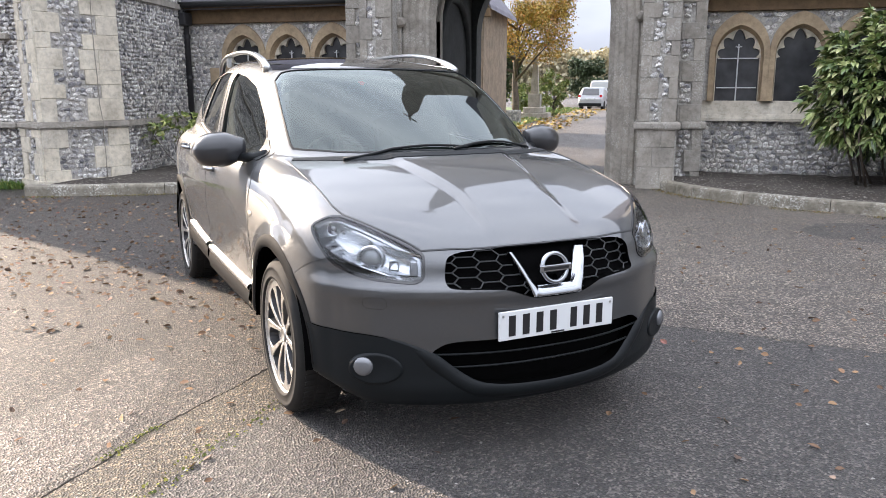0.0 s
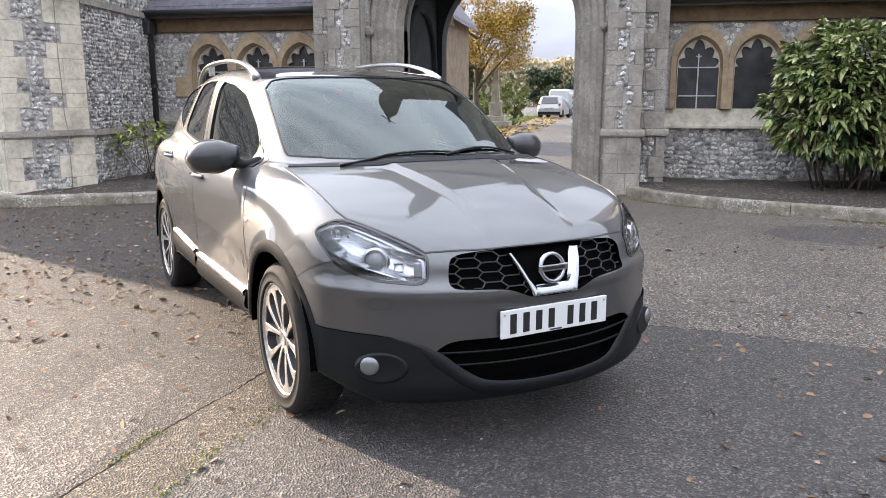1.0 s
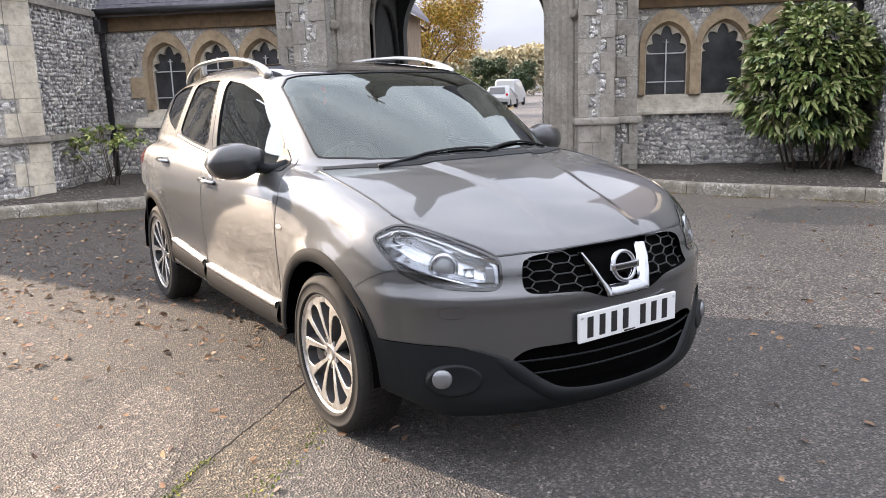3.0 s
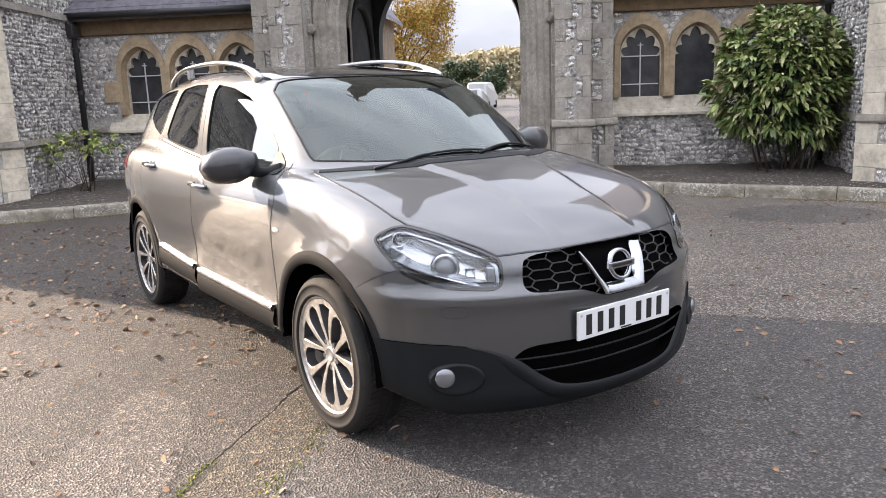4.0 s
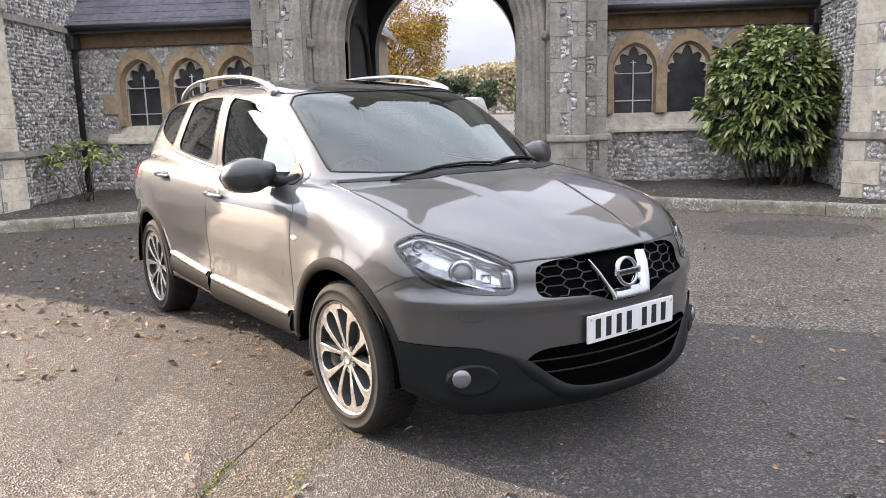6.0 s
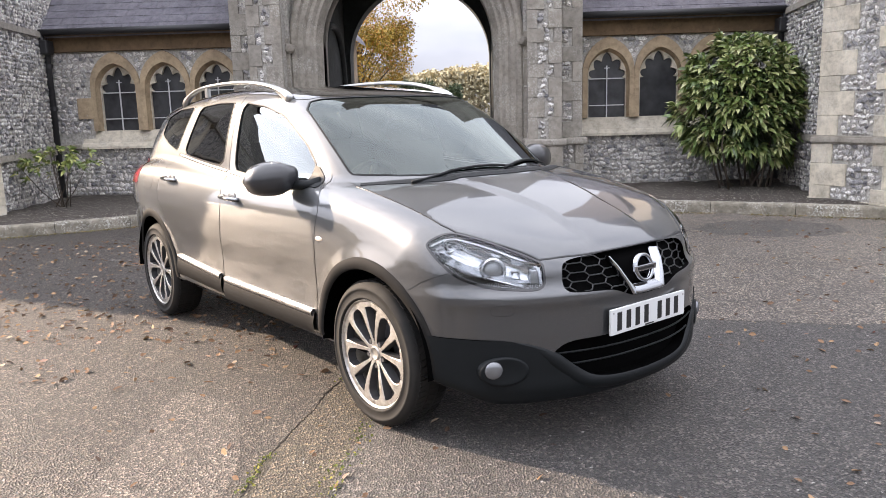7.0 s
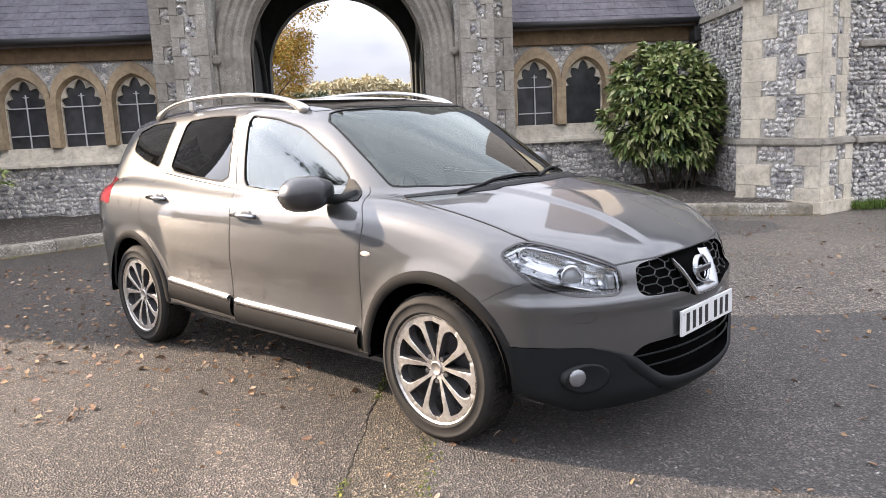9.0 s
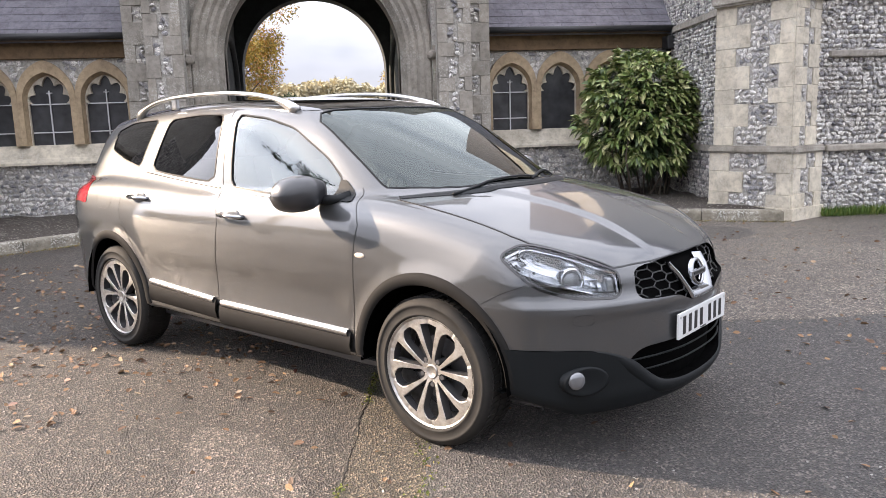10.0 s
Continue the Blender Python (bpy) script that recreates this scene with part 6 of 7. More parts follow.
def leaf_material(name, stops, rough=0.45, through=0.25):
    m = mat(name, (0.08, 0.14, 0.03), rough)
    c = ramp(m, random_of(m, "island"), stops)
    n = tex(m, "ShaderNodeTexNoise", "World", 45.0, Detail=3.0)
    c = blend(m, 0.5, c, ramp(m, n.outputs["Fac"], [(0.35, (0.6, 0.6, 0.5)), (0.6, (1.0, 1.0, 1.0))]), "MULTIPLY")
    colour(m, c)
    shader(m).inputs["Subsurface Weight"].default_value = 0.0
    shader(m).inputs["Transmission Weight"].default_value = 0.0
    return m


M_LAUREL = leaf_material("spotted_laurel_leaf", [(0.0, (0.06, 0.095, 0.03)), (0.3, (0.13, 0.19, 0.055)), (0.6, (0.25, 0.31, 0.105)), (0.85, (0.42, 0.45, 0.20)), (1.0, (0.60, 0.58, 0.33))], 0.34)
# darker copy of the laurel colours, standing for shade between the clumps
M_LAURELSHADE = leaf_material("shaded_laurel_leaf", [(0.0, (0.022, 0.042, 0.018)), (0.7, (0.06, 0.10, 0.035)), (1.0, (0.12, 0.17, 0.06))], 0.4)
M_SHRUB = leaf_material("thin_shrub_leaf", [(0.0, (0.09, 0.14, 0.03)), (0.5, (0.20, 0.26, 0.07)), (1.0, (0.42, 0.42, 0.14))])
M_GOLD = leaf_material("autumn_leaf", [(0.0, (0.16, 0.13, 0.02)), (0.4, (0.34, 0.24, 0.03)), (0.75, (0.45, 0.29, 0.035)), (1.0, (0.45, 0.17, 0.03))], 0.6)
M_HOLM = leaf_material("evergreen_leaf", [(0.0, (0.025, 0.045, 0.018)), (1.0, (0.07, 0.10, 0.04))], 0.6)
# tan leaf colours lightened to stand for distance haze
M_WOOD = leaf_material("hazed_wood_leaf", [(0.0, (0.42, 0.38, 0.27)), (0.5, (0.52, 0.47, 0.32)), (1.0, (0.62, 0.53, 0.34))], 1.0)
M_BARK = stone("bark", (0.13, 0.10, 0.075), (0.06, 0.05, 0.04), 6.0)


def whorls(base_p, way, size, leaves, rg, spread=1.0):
    """Places and directions of leaves that stand round the ends of shoots."""
    P_, D_ = [], []
    for p, d in zip(base_p, way):
        side = np.cross(d, [0.3, 0.2, 1.0])
        side /= np.linalg.norm(side) + 1e-9
        up = np.cross(side, d)
        turn = rg.uniform(0, 2 * np.pi)
        for k in range(leaves):
            a = turn + 2.4 * k
            lean = spread * (0.45 + 0.9 * k / leaves)
            P_.append(p - d * size * 0.5 * k / leaves + rg.normal(0, size * 0.06, 3))
            D_.append(d + (math.cos(a) * side + math.sin(a) * up) * lean + rg.normal(0, 0.12, 3))
    return np.array(P_), np.array(D_)


def laurel(base):
    ob = thing("laurel_shrub", "large glossy spotted laurel shrub against the flint wall", "shrub", pose(*base))
    rg = np.random.default_rng(3)
    rx, ry, h = 1.0, 0.74, 2.24
    tips, ways = [], []
    while len(tips) < 470:
        a, ph = rg.uniform(0, 2 * np.pi), math.asin(rg.uniform(-0.75, 1.0))
        d = np.array([math.cos(a) * math.cos(ph), math.sin(a) * math.cos(ph), math.sin(ph)])
        lump = 1 + 0.20 * noise.noise(Vector((d[0] * 2.4 + 3, d[1] * 2.4, d[2] * 2.4)))
        p = d * rg.uniform(0.80, 1.0) * lump * np.array([rx, ry, h * 0.47]) + np.array([0, 0, h * 0.55])
        # the foot is open, most of all on the east
        if p[2] < 0.2 or (p[2] < 0.95 and rg.random() < 0.10 + 0.6 * (p[0] > 0.35)):
            continue
        tips.append(p)
        ways.append(d * np.array([1, 1, 0.6]) + np.array([0, 0, 0.25]) + rg.normal(0, 0.25, 3))
    ways = [w / np.linalg.norm(w) for w in ways]
    for k in range(0, len(tips), 36):
        top = tips[k]
        foot = np.array([top[0] * 0.4 + rg.normal(0, 0.10), top[1] * 0.3 + rg.normal(0, 0.08), 0.0])
        mid = foot * 0.55 + top * 0.45 + np.array([rg.normal(0, 0.08), rg.normal(0, 0.08), 0.12])
        part("stem", tube(bmesh.new(), [foot, mid, top], [0.018, 0.012, 0.005], 6), M_BARK, ob, smooth=True)
    P_, D_ = whorls(tips, ways, 0.16, 11, rg)
    part("foliage", leaf_cloud("foliage", P_, D_, 0.165, 3, 0.40, 0.22, 0.42), M_LAUREL, ob)
    # inner leaves, coloured dark for the shade inside the shrub
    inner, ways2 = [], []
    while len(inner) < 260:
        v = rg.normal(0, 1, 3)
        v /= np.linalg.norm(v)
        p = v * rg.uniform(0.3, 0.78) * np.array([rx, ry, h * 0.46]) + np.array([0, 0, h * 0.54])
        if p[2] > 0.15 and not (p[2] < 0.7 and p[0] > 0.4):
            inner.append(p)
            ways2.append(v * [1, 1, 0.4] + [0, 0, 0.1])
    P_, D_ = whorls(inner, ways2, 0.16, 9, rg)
    part("inner_foliage", leaf_cloud("inner_foliage", P_, D_, 0.15, 4, 0.40, 0.22, 0.5), M_LAURELSHADE, ob)
    return ob


def thin_shrub(base):
    ob = thing("thin_shrub", "sparse young shrub with pale green leaves", "shrub", pose(*base))
    rg = np.random.default_rng(8)
    tips, ways = [], []
    for k in range(58):
        a, r = rg.uniform(0, 2 * np.pi), rg.random() ** 0.6
        tips.append(np.array([0.68 * r * math.cos(a), 0.36 * r * math.sin(a), 0.80 - 0.16 * r * r + rg.normal(0, 0.10)]))
        w = np.array([math.cos(a) * r, math.sin(a) * r, 0.55]) + rg.normal(0, 0.2, 3)
        ways.append(w / np.linalg.norm(w))
    for k in range(0, 58, 7):
        foot = np.array([rg.normal(0, 0.05), rg.normal(0, 0.04), 0.0])
        part("stem", tube(bmesh.new(), [foot, foot * 0.5 + tips[k] * 0.5 + [0, 0, -0.06], tips[k]], [0.009, 0.006, 0.003], 5), M_BARK, ob, smooth=True)
    P_, D_ = whorls(tips, ways, 0.10, 7, rg, 1.2)
    part("foliage", leaf_cloud("foliage", P_, D_, 0.105, 8, 0.42, 0.2, 0.4), M_SHRUB, ob)
    return ob


laurel((3.25, 11.55, 0.12))
thin_shrub((-7.0, 10.95, 0.14))


def tree(name, label, base, trunk_h, trunk_r, crown, count, size, material, seed, squash=1.0):
    t = thing(name, label, "tree", pose(*base))
    rg = np.random.default_rng(seed)
    bm = bmesh.new()
    tube(bm, [(0, 0, -0.1), (0.03, 0.02, trunk_h * 0.5), (-0.05, 0.05, trunk_h), (0.05, 0.0, trunk_h + crown[2] * 1.1)], [trunk_r * 1.3, trunk_r, trunk_r * 0.8, trunk_r * 0.2], 9)
    ends = []
    for k in range(13):
        a = rg.uniform(0, 2 * np.pi)
        z0 = trunk_h * rg.uniform(0.8, 1.1) + crown[2] * rg.uniform(0, 0.7)
        e = np.array([math.cos(a) * crown[0] * rg.uniform(0.5, 0.95), math.sin(a) * crown[1] * rg.uniform(0.5, 0.95), min(z0 + crown[2] * rg.uniform(0.2, 0.9), trunk_h + crown[2] * 1.8)])
        tube(bm, [(0, 0, z0), tuple(np.array([0, 0, z0]) * 0.45 + e * 0.55 + rg.normal(0, 0.15, 3)), tuple(e)], [trunk_r * 0.45, trunk_r * 0.22, 0.01], 6)
        ends.append(e)
    part("trunk", bm, M_BARK, t, smooth=True)
    P_ = []
    mid = np.array([0, 0, trunk_h + crown[2]])
    clumps = [e for e in ends]
    for _ in range(26):
        v = rg.normal(0, 1, 3)
        v /= np.linalg.norm(v)
        clumps.append(mid + v * np.array(crown) * rg.uniform(0.45, 0.98))
    for c in clumps:
        r = rg.uniform(0.22, 0.40) * min(crown)
        n = count // len(clumps)
        v = rg.normal(0, 1, (n, 3))
        v /= np.linalg.norm(v, axis=1, keepdims=True)
        P_.append(c + v * (r * rg.uniform(0.4, 1.0, (n, 1))) * np.array([1, 1, 0.75]))
    P_ = np.concatenate(P_)
    D_ = rg.normal(0, 1, P_.shape)
    part("crown", leaf_cloud("crown", P_, D_, size, seed, 0.7, droop=0.1), material, t)
    return t


tree("autumn_tree", "half-bare tree with yellow and orange leaves", (-6.0, 37, 0), 1.7, 0.17, (3.1, 3.0, 3.7), 27000, 0.105, M_GOLD, 5)
tree("autumn_tree", "small orange-leaved tree beyond the gate", (3.4, 40, 0), 1.2, 0.12, (1.7, 1.7, 2.1), 6500, 0.14, M_GOLD, 6)
tree("evergreen_tree", "broad dark evergreen tree", (-5.0, 80, 0), 0.4, 0.4, (3.7, 3.4, 2.2), 14000, 0.26, M_HOLM, 7)
tree("evergreen_tree", "dark evergreen beside the lodge", (-8.4, 44, 0), 0.8, 0.2, (2.0, 2.0, 2.2), 3500, 0.25, M_HOLM, 9)
tree("garden_tree", "slim pale green conifer beside the obelisk", (-4.75, 42, 0), 0.1, 0.06, (0.75, 0.7, 1.25), 2600, 0.12, M_SHRUB, 15)
tree("garden_tree", "low green bush behind the obelisk", (-6.1, 43, 0), 0.1, 0.06, (1.1, 0.9, 0.9), 2600, 0.13, M_SHRUB, 16)
tree("garden_tree", "half-bare tree on the far side of the forecourt", (-21.5, 7.4, 0), 7.0, 0.2, (1.9, 1.9, 2.2), 3000, 0.18, M_HOLM, 19)
# far woods as one mass
rg = np.random.default_rng(12)
n = 110000
wx = rg.uniform(-120, 120, n)
top = 9.5 + 2.2 * np.array([noise.noise(Vector((x * 0.13, 1.3, 0))) + 0.6 * noise.noise(Vector((x * 0.5, 4.3, 0))) for x in wx])
wp = np.stack([wx, 165 + rg.uniform(-6, 6, n), top * rg.random(n) ** 0.6], 1)
tagged(part("far_woods", leaf_cloud("far_woods", wp, rg.normal(0, 1, (n, 3)), 0.8, 13, 0.7), M_WOOD), "bare-topped woods on the skyline, coloured pale for haze", "woods", kind="stuff")

# woods round the rest of the grounds
n = 24000
wa = rg.uniform(0, 1, n)
ang = np.pi * (0.86 + 0.94 * wa)
rad = 75 + rg.uniform(-5, 5, n)
top = (7.0 + 2.5 * step(0.98 * np.pi, 1.15 * np.pi, ang)) * (1 + 0.4 * np.array([noise.noise(Vector((a * 9, 8.3, 0))) + 0.6 * noise.noise(Vector((a * 33, 2.3, 0))) for a in ang]))
wp = np.stack([rad * np.cos(ang), rad * np.sin(ang), top * rg.random(n) ** 0.6], 1)
tagged(part("near_woods", leaf_cloud("near_woods", wp, rg.normal(0, 1, (n, 3)), 1.1, 14, 0.7), M_HOLM), "dark belt of trees round the grounds", "woods", kind="stuff")

# ---- beyond the gate: verge, lodge, monument, parked vehicles ----
bm = bmesh.new()
ring = [(-40, 19), (-4.6, 19), (-4.7, 30), (-5.6, 48), (-6.2, 64), (-40, 64)]
prism(bm, ring, -0.1, 0.06)
M_LAWN = stone("lawn", (0.12, 0.19, 0.045), (0.09, 0.10, 0.03), 1.5)
tagged(part("verge", bm, M_LAWN), "grass verge strewn with fallen leaves", "verge", kind="structure")
rgv = np.random.default_rng(77)
n = 7000
gx, gy = rgv.uniform(-9, -4.7, n), rgv.uniform(19, 62, n)
tagged(part("verge_grass", leaf_cloud("verge_grass", np.stack([gx, gy, np.full(n, 0.05)], 1), np.stack([rgv.normal(0, 0.4, n), rgv.normal(0, 0.4, n), np.ones(n)], 1), 0.14, 5, 0.25, droop=0.0), M_GRASS), "rough green grass", "grass", kind="stuff")
bm = bmesh.new()
n = 1500
gx, gy = rgv.uniform(-6.5, -2.8, n), rgv.uniform(22, 60, n)
tagged(part("leaf_drift", leaf_cloud("leaf_drift", np.stack([gx, gy, np.full(n, 0.075)], 1), np.stack([rgv.normal(0, 1, n), rgv.normal(0, 1, n), rgv.normal(0, 0.1, n)], 1), 0.16, 6, 0.6, droop=0.0), M_GOLD), "drift of fallen orange leaves along the verge", "leaves", kind="stuff")

lodge = thing("lodge", "small sandstone lodge with slate eaves behind the gate", "lodge", kind="structure")
part("lodge_wall", boxed(-9.0, -4.75, 23.5, 27.5, 0, 3.9), M_WEATHERED, lodge)
for x0, x1 in ((-5.62, -5.46), (-5.20, -5.06), (-6.2, -6.05)):
    part("slit_window", boxed(x0, x1, 23.47, 23.52, 0.5, 3.3), M_DARK, lodge)
for x in (-5.36, -4.86, -5.85):
    part("corner_post", boxed(x - 0.09, x + 0.09, 23.40, 23.49, 0.0, 3.6, bevel=0.02), M_WEATHERED, lodge)
part("eaves_board", boxed(-9.3, -4.5, 23.25, 23.45, 3.55, 3.78, bevel=0.02), M_TIMBER, lodge)
bm = bmesh.new()
slab(bm, [(-9.5, 3.7), (-6.7, 6.2), (-4.45, 3.75), (-4.5, 3.9), (-6.7, 6.5), (-9.5, 3.9)], 23.2, 27.8)
part("lodge_roof", bm, M_SLATE, lodge)

mon = thing("monument", "grey stone churchyard obelisk on a stepped base", "monument", pose(-5.35, 39, 0.05))
for k, (w, z0, z1) in enumerate(((0.75, 0, 0.28), (0.5, 0.28, 0.55), (0.30, 0.55, 1.2))):
    part("base_step", boxed(-w, w, -w, w, z0, z1, bevel=0.03), M_STONE, mon)
bm = bmesh.new()
prism(bm, [(-0.2, -0.2), (0.2, -0.2), (0.2, 0.2), (-0.2, 0.2)], 1.2, 3.1)
for v in bm.verts:
    if v.co.z > 3:
        v.co.x *= 0.45
        v.co.y *= 0.45
part("shaft", bm, M_STONE, mon)
low = thing("low_wall", "low mossy churchyard wall", "wall", pose(-7.0, 33, 0.05), kind="structure")
part("wall_body", boxed(-1.8, 1.9, -0.2, 0.2, 0, 0.55, bevel=0.03), M_FLINT, low)


def vehicle(name, label, m, size, kind):
    L, Wd, H = size
    v = thing(name, label, "car" if kind == "car" else "van", m)
    pale = mat("pale_paint", (0.33, 0.335, 0.34) if kind == "car" else (0.50, 0.51, 0.52), 0.35, 0.2, 0.6)
    if kind == "car":
        prof = [(-0.5, 0.16), (-0.505, 0.45), (-0.47, 0.62), (-0.40, 0.98), (-0.2, 1.0), (0.05, 0.97), (0.22, 0.66), (0.45, 0.58), (0.5, 0.42), (0.5, 0.16)]
    else:
        prof = [(-0.5, 0.12), (-0.5, 0.95), (-0.46, 1.0), (0.18, 1.0), (0.30, 0.93), (0.42, 0.55), (0.5, 0.45), (0.5, 0.12)]
    bm = bmesh.new()
    rows = []
    for w, inset in ((-1, 0.05), (-0.86, 0.0), (0.86, 0.0), (1, 0.05)):
        rows.append([bm.verts.new((Wd / 2 * (w * (0.80 if z > 0.66 else 1.0)), y * L * (1 - inset), z * H * (1 - (inset if z > 0.5 else 0)))) for y, z in prof])
    n = len(prof)
    for a, b in zip(rows, rows[1:]):
        for i in range(n):
            bm.faces.new((a[i], a[(i + 1) % n], b[(i + 1) % n], b[i]))
    bm.faces.new(rows[0]), bm.faces.new(rows[-1])
    bmesh.ops.recalc_face_normals(bm, faces=bm.faces)
    bmesh.ops.bevel(bm, geom=[e for e in bm.edges], offset=0.03, segments=2, affect="EDGES")
    part("body", bm, pale, v, smooth=False)
    if kind == "car":
        bm = bmesh.new()
        q = [(-0.62, -0.468, 0.66), (0.62, -0.468, 0.66), (0.55, -0.408, 0.93), (-0.55, -0.408, 0.93)]
        bm.faces.new([bm.verts.new((x * Wd / 1.8, y * L - 0.02, z * H)) for x, y, z in q])
        part("rear_window", bm, M_BLACKGLASS, v)
        for s in (-1, 1):
            part("tail_lamp", boxed(s * 0.70 * Wd / 1.8, s * 0.86 * Wd / 1.8, -L * 0.512, -L * 0.49, 0.56 * H, 0.66 * H, bevel=0.01), M_REDLENS, v)
        part("plate_strip", boxed(-0.3, 0.3, -L * 0.512, -L * 0.50, 0.46 * H, 0.52 * H), M_PLATE, v)
        part("bumper", boxed(-Wd * 0.46, Wd * 0.46, -L * 0.515, -L * 0.49, 0.17 * H, 0.30 * H, bevel=0.02), M_PLASTIC, v)
    for x in (-1, 1):
        for y in (-0.32, 0.32):
            bm = bmesh.new()
            bmesh.ops.create_cone(bm, cap_ends=True, segments=24, radius1=0.34, radius2=0.34, depth=0.22, matrix=pose(x * (Wd / 2 - 0.10), y * L, 0.34, 0, 90, 0))
            part("wheel", bm, M_RUBBER, v)
    return v


vehicle("parked_car", "silver hatchback parked on the drive, seen from behind", pose(-3.75, 61, 0, 0, 0, -8), (4.4, 1.82, 1.68), "car")
vehicle("parked_van", "white panel van parked ahead of the silver car", pose(-3.55, 70, 0, 0, 0, -8), (5.2, 2.0, 2.25), "van")

# ---- litter on the forecourt ----
M_LITTER = leaf_material("fallen_leaf", [(0.0, (0.09, 0.06, 0.045)), (0.3, (0.19, 0.115, 0.07)), (0.55, (0.26, 0.155, 0.09)), (0.8, (0.33, 0.215, 0.12)), (0.93, (0.42, 0.34, 0.25)), (1.0, (0.27, 0.10, 0.085))], 0.9)
rg = np.random.default_rng(21)
sets = [(420, -4.5, 4.5, 1.0, 9.0), (1700, -8.0, -2.0, 4.4, 8.6), (380, -5.4, -2.0, 3.6, 6.0), (110, -0.2, 2.6, 1.6, 4.6), (160, 0.5, 5.0, 4.0, 9.5)]
lx, ly = np.concatenate([rg.uniform(a, b, n) for n, a, b, _, _ in sets]), np.concatenate([rg.uniform(c, d, n) for n, _, _, c, d in sets])
n = len(lx)
tilt = rg.normal(0, 0.10, n)
lw = rg.uniform(0, 2 * np.pi, n)
me = leaf_cloud("fallen_leaves", np.stack([lx, ly, np.full(n, 0.005)], 1), np.stack([np.cos(lw), np.sin(lw), np.abs(tilt)], 1), 0.045, 22, 0.64, 0.38, -0.08)
tagged(part("fallen_leaves", me, M_LITTER), "scattered dry brown and orange leaves", "leaves", kind="stuff")
# pale grit chips
n = 1500
gx, gy = rg.uniform(-5, 5.0, n), rg.uniform(1.2, 9, n)
me = leaf_cloud("grit_chips", np.stack([gx, gy, np.full(n, 0.006)], 1), np.stack([rg.normal(0, 1, n), rg.normal(0, 1, n), rg.uniform(0, 0.3, n)], 1), 0.013, 23, 0.8, 0.3, -0.05)
M_CHIP = mat("pale_chip", (0.36, 0.345, 0.32), 0.8)
tagged(part("grit_chips", me, M_CHIP), "pale stone chips and crumbs", "grit", kind="stuff")


def seam(name, label, line, w, material, z):
    bm = bmesh.new()
    p = dense(np.array(line, float), 0.011, False)
    rows = []
    for i, c in enumerate(p):
        d = p[min(i + 1, len(p) - 1)] - p[max(i - 1, 0)]
        d /= np.linalg.norm(d)
        q = np.array([-d[1], d[0]])
        k = w * (0.12 + 1.3 * abs(noise.noise(Vector((c[0] * 7, c[1] * 7, 1)))) + 0.9 * abs(noise.noise(Vector((c[0] * 45, c[1] * 45, 1)))))
        off = 0.035 * noise.noise(Vector((c[0] * 4, c[1] * 4, 5))) + 0.010 * noise.noise(Vector((c[0] * 50, c[1] * 50, 5)))
        rows.append([bm.verts.new((*(c + q * (off + k * t)), z + h )) for t, h in ((-0.5, -0.004), (-0.2, 0.0), (0.2, 0.0), (0.5, -0.004))])
    for a, b in zip(rows, rows[1:]):
        for i in range(3):
            bm.faces.new((a[i], a[i + 1], b[i + 1], b[i]))
    bmesh.ops.recalc_face_normals(bm, faces=bm.faces)
    return tagged(part(name, bm, material), label, "joint", kind="structure")


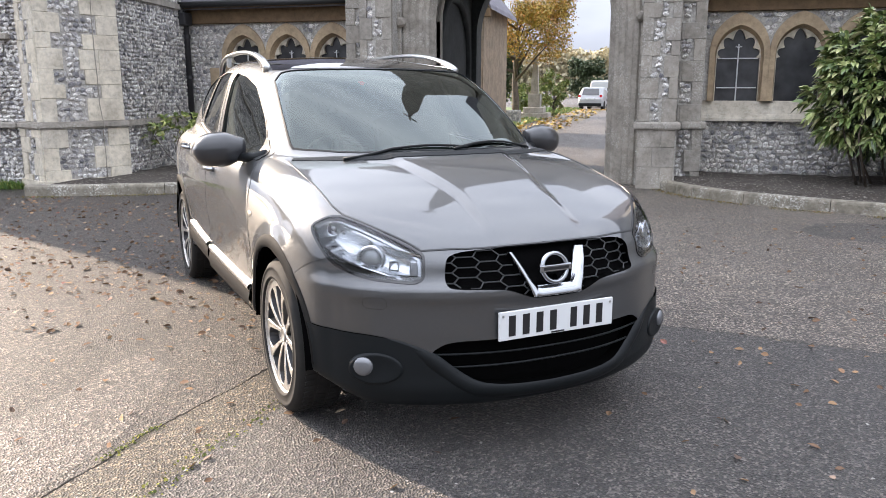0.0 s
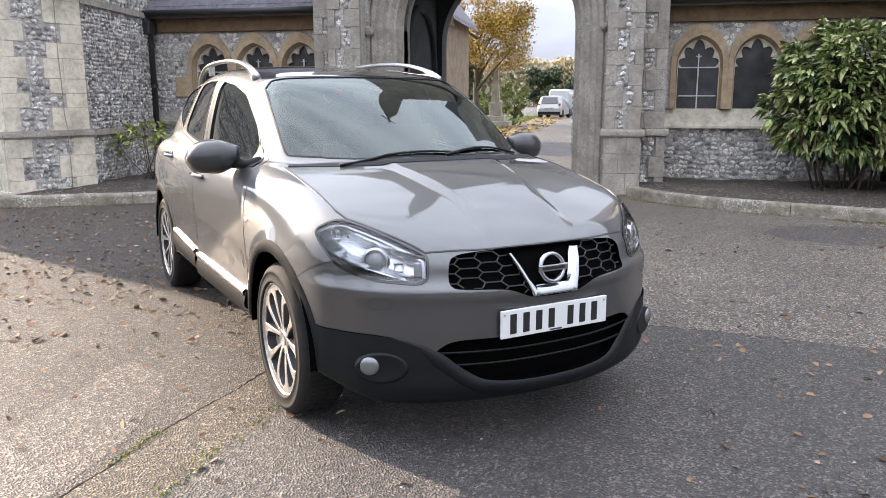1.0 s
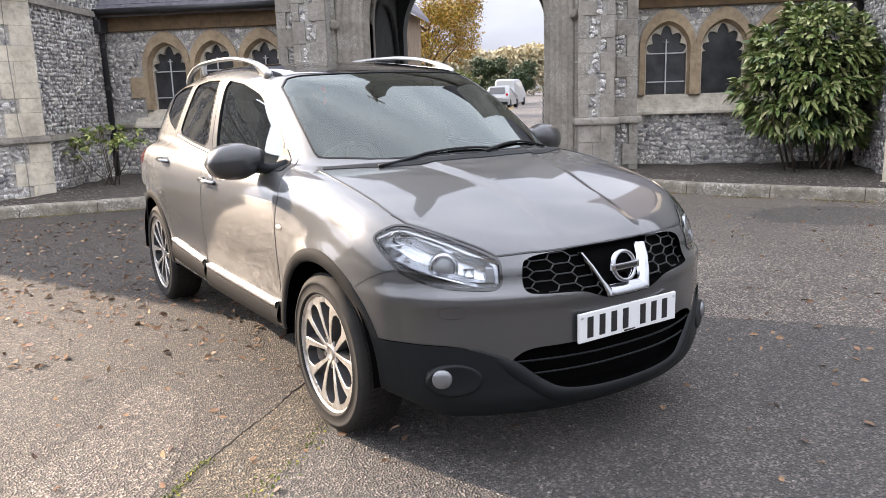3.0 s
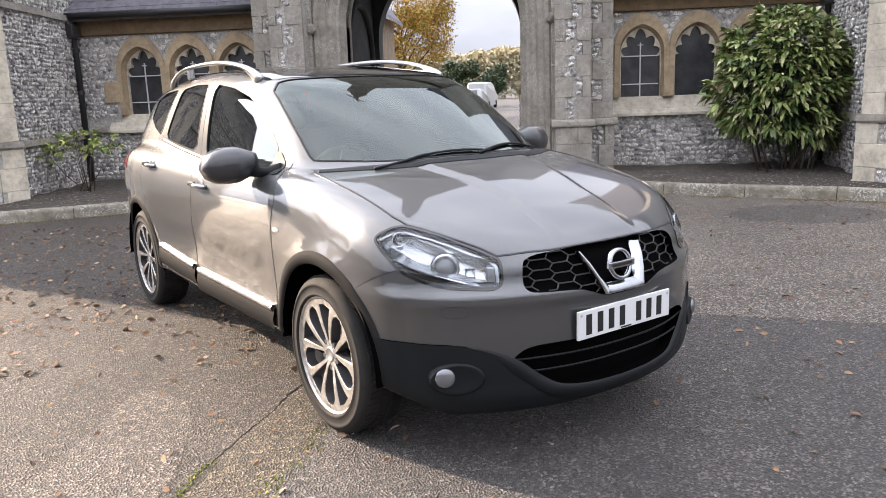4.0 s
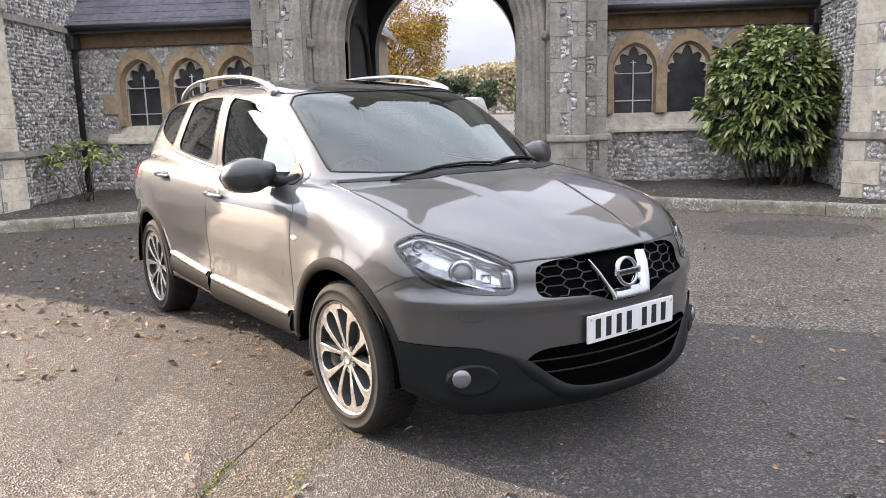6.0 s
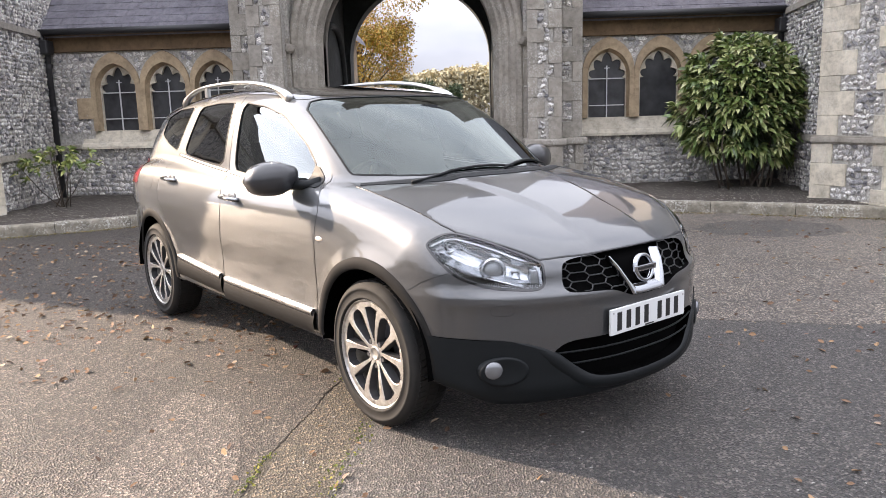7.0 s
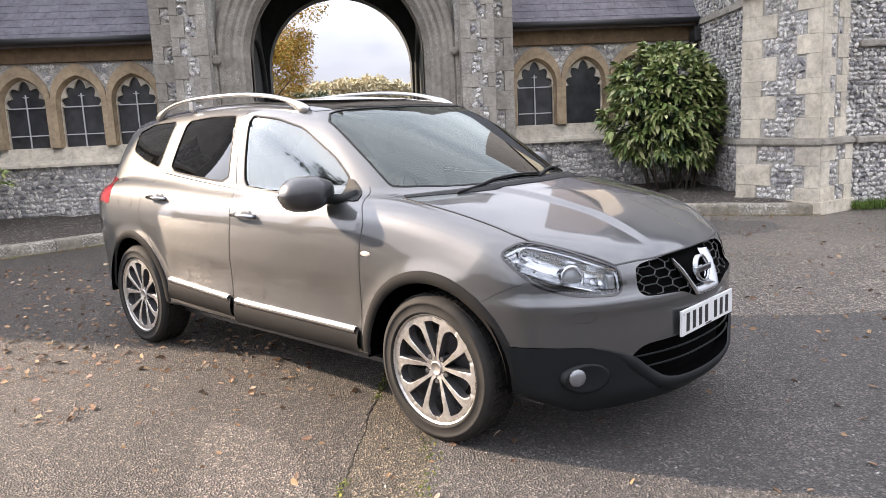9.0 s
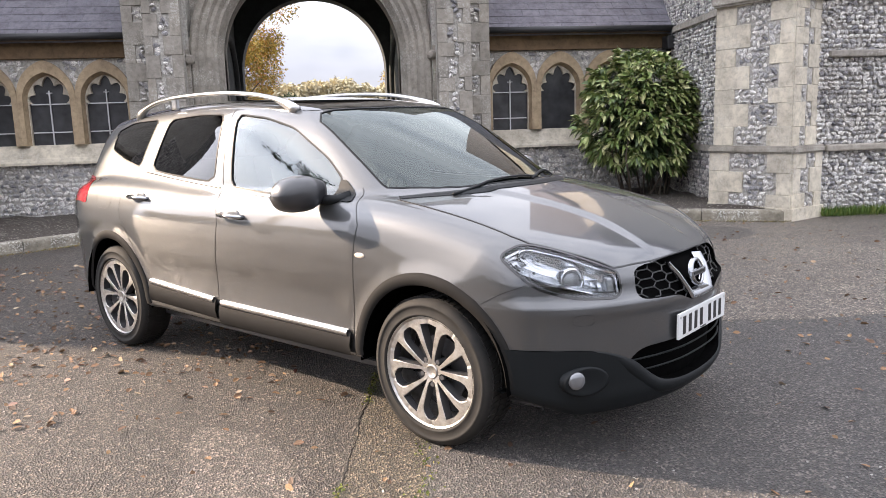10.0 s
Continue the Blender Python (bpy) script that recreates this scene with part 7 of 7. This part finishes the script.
M_CRACK = mat("open_joint", (0.030, 0.026, 0.021), 0.95)
seam("joint", "open cracked joint in the asphalt", CRACK, 0.018, M_CRACK, 0.0045)
M_MOSS = leaf_material("moss", [(0.0, (0.05, 0.07, 0.015)), (0.6, (0.14, 0.16, 0.03)), (1.0, (0.28, 0.26, 0.06))], 0.9)
P_ = []
c = dense(np.array(CRACK, float), 0.004, False)
for q in c:
    if noise.noise(Vector((q[0] * 3, q[1] * 2.2, 7))) > 0.02:
        P_.append((q[0] + rg.normal(0, 0.012), q[1] + rg.normal(0, 0.012), 0.004))
for q in c + np.array([0.34, 0.02]):
    if noise.noise(Vector((q[0] * 2, q[1] * 1.6, 17))) > -0.15 and rg.random() < 0.6:
        P_.append((q[0] + rg.normal(0, 0.03), q[1] + rg.normal(0, 0.03), 0.004))
P_ = np.array(P_)
tagged(part("moss", leaf_cloud("moss", P_, rg.normal(0, 1, P_.shape) * [1, 1, 0.3] + [0, 0, 0.5], 0.014, 31, 0.9, droop=0.0), M_MOSS), "yellow-green moss along the joint", "moss", kind="stuff")
# moss and rotted leaves along the foot of the kerbs
P_ = []
for s, line in ((1, KERB_E), (-1, KERB_W)):
    run = dense(np.array([(CX + s * u, y) for u, y in line]), 0.012, False)
    for q in run:
        if noise.noise(Vector((q[0] * 1.7, q[1] * 1.7, 3))) > -0.25:
            for _ in range(3):
                P_.append((q[0] - s * 0.02 + rg.normal(0, 0.05), q[1] - 0.05 - abs(rg.normal(0, 0.07)), 0.004))
P_ = np.array(P_)
M_ROT = leaf_material("kerb_moss", [(0.0, (0.08, 0.065, 0.03)), (0.5, (0.17, 0.15, 0.06)), (0.85, (0.26, 0.21, 0.09)), (1.0, (0.34, 0.17, 0.07))], 0.9)
tagged(part("kerb_moss", leaf_cloud("kerb_moss", P_, rg.normal(0, 1, P_.shape) * [1, 1, 0.15] + [0, 0, 0.1], 0.024, 51, 0.8, droop=0.0), M_ROT), "brown and yellow moss along the kerb foot", "moss", kind="stuff")
# grass at the feet of the chapels
P_ = []
for s in (-1, 1):
    for _ in range(2600):
        u = rg.uniform(6.65, 9.5)
        P_.append((CX + s * u, 9.30 - abs(rg.normal(0, 0.10)), 0.0))
P_ = np.array(P_)
tagged(part("wall_grass", leaf_cloud("wall_grass", P_, np.stack([rg.normal(0, 0.35, len(P_)), rg.normal(-0.2, 0.35, len(P_)), np.ones(len(P_))], 1), 0.12, 41, 0.12, droop=-0.05), M_GRASS), "green grass tufts at the wall foot", "grass", kind="stuff")
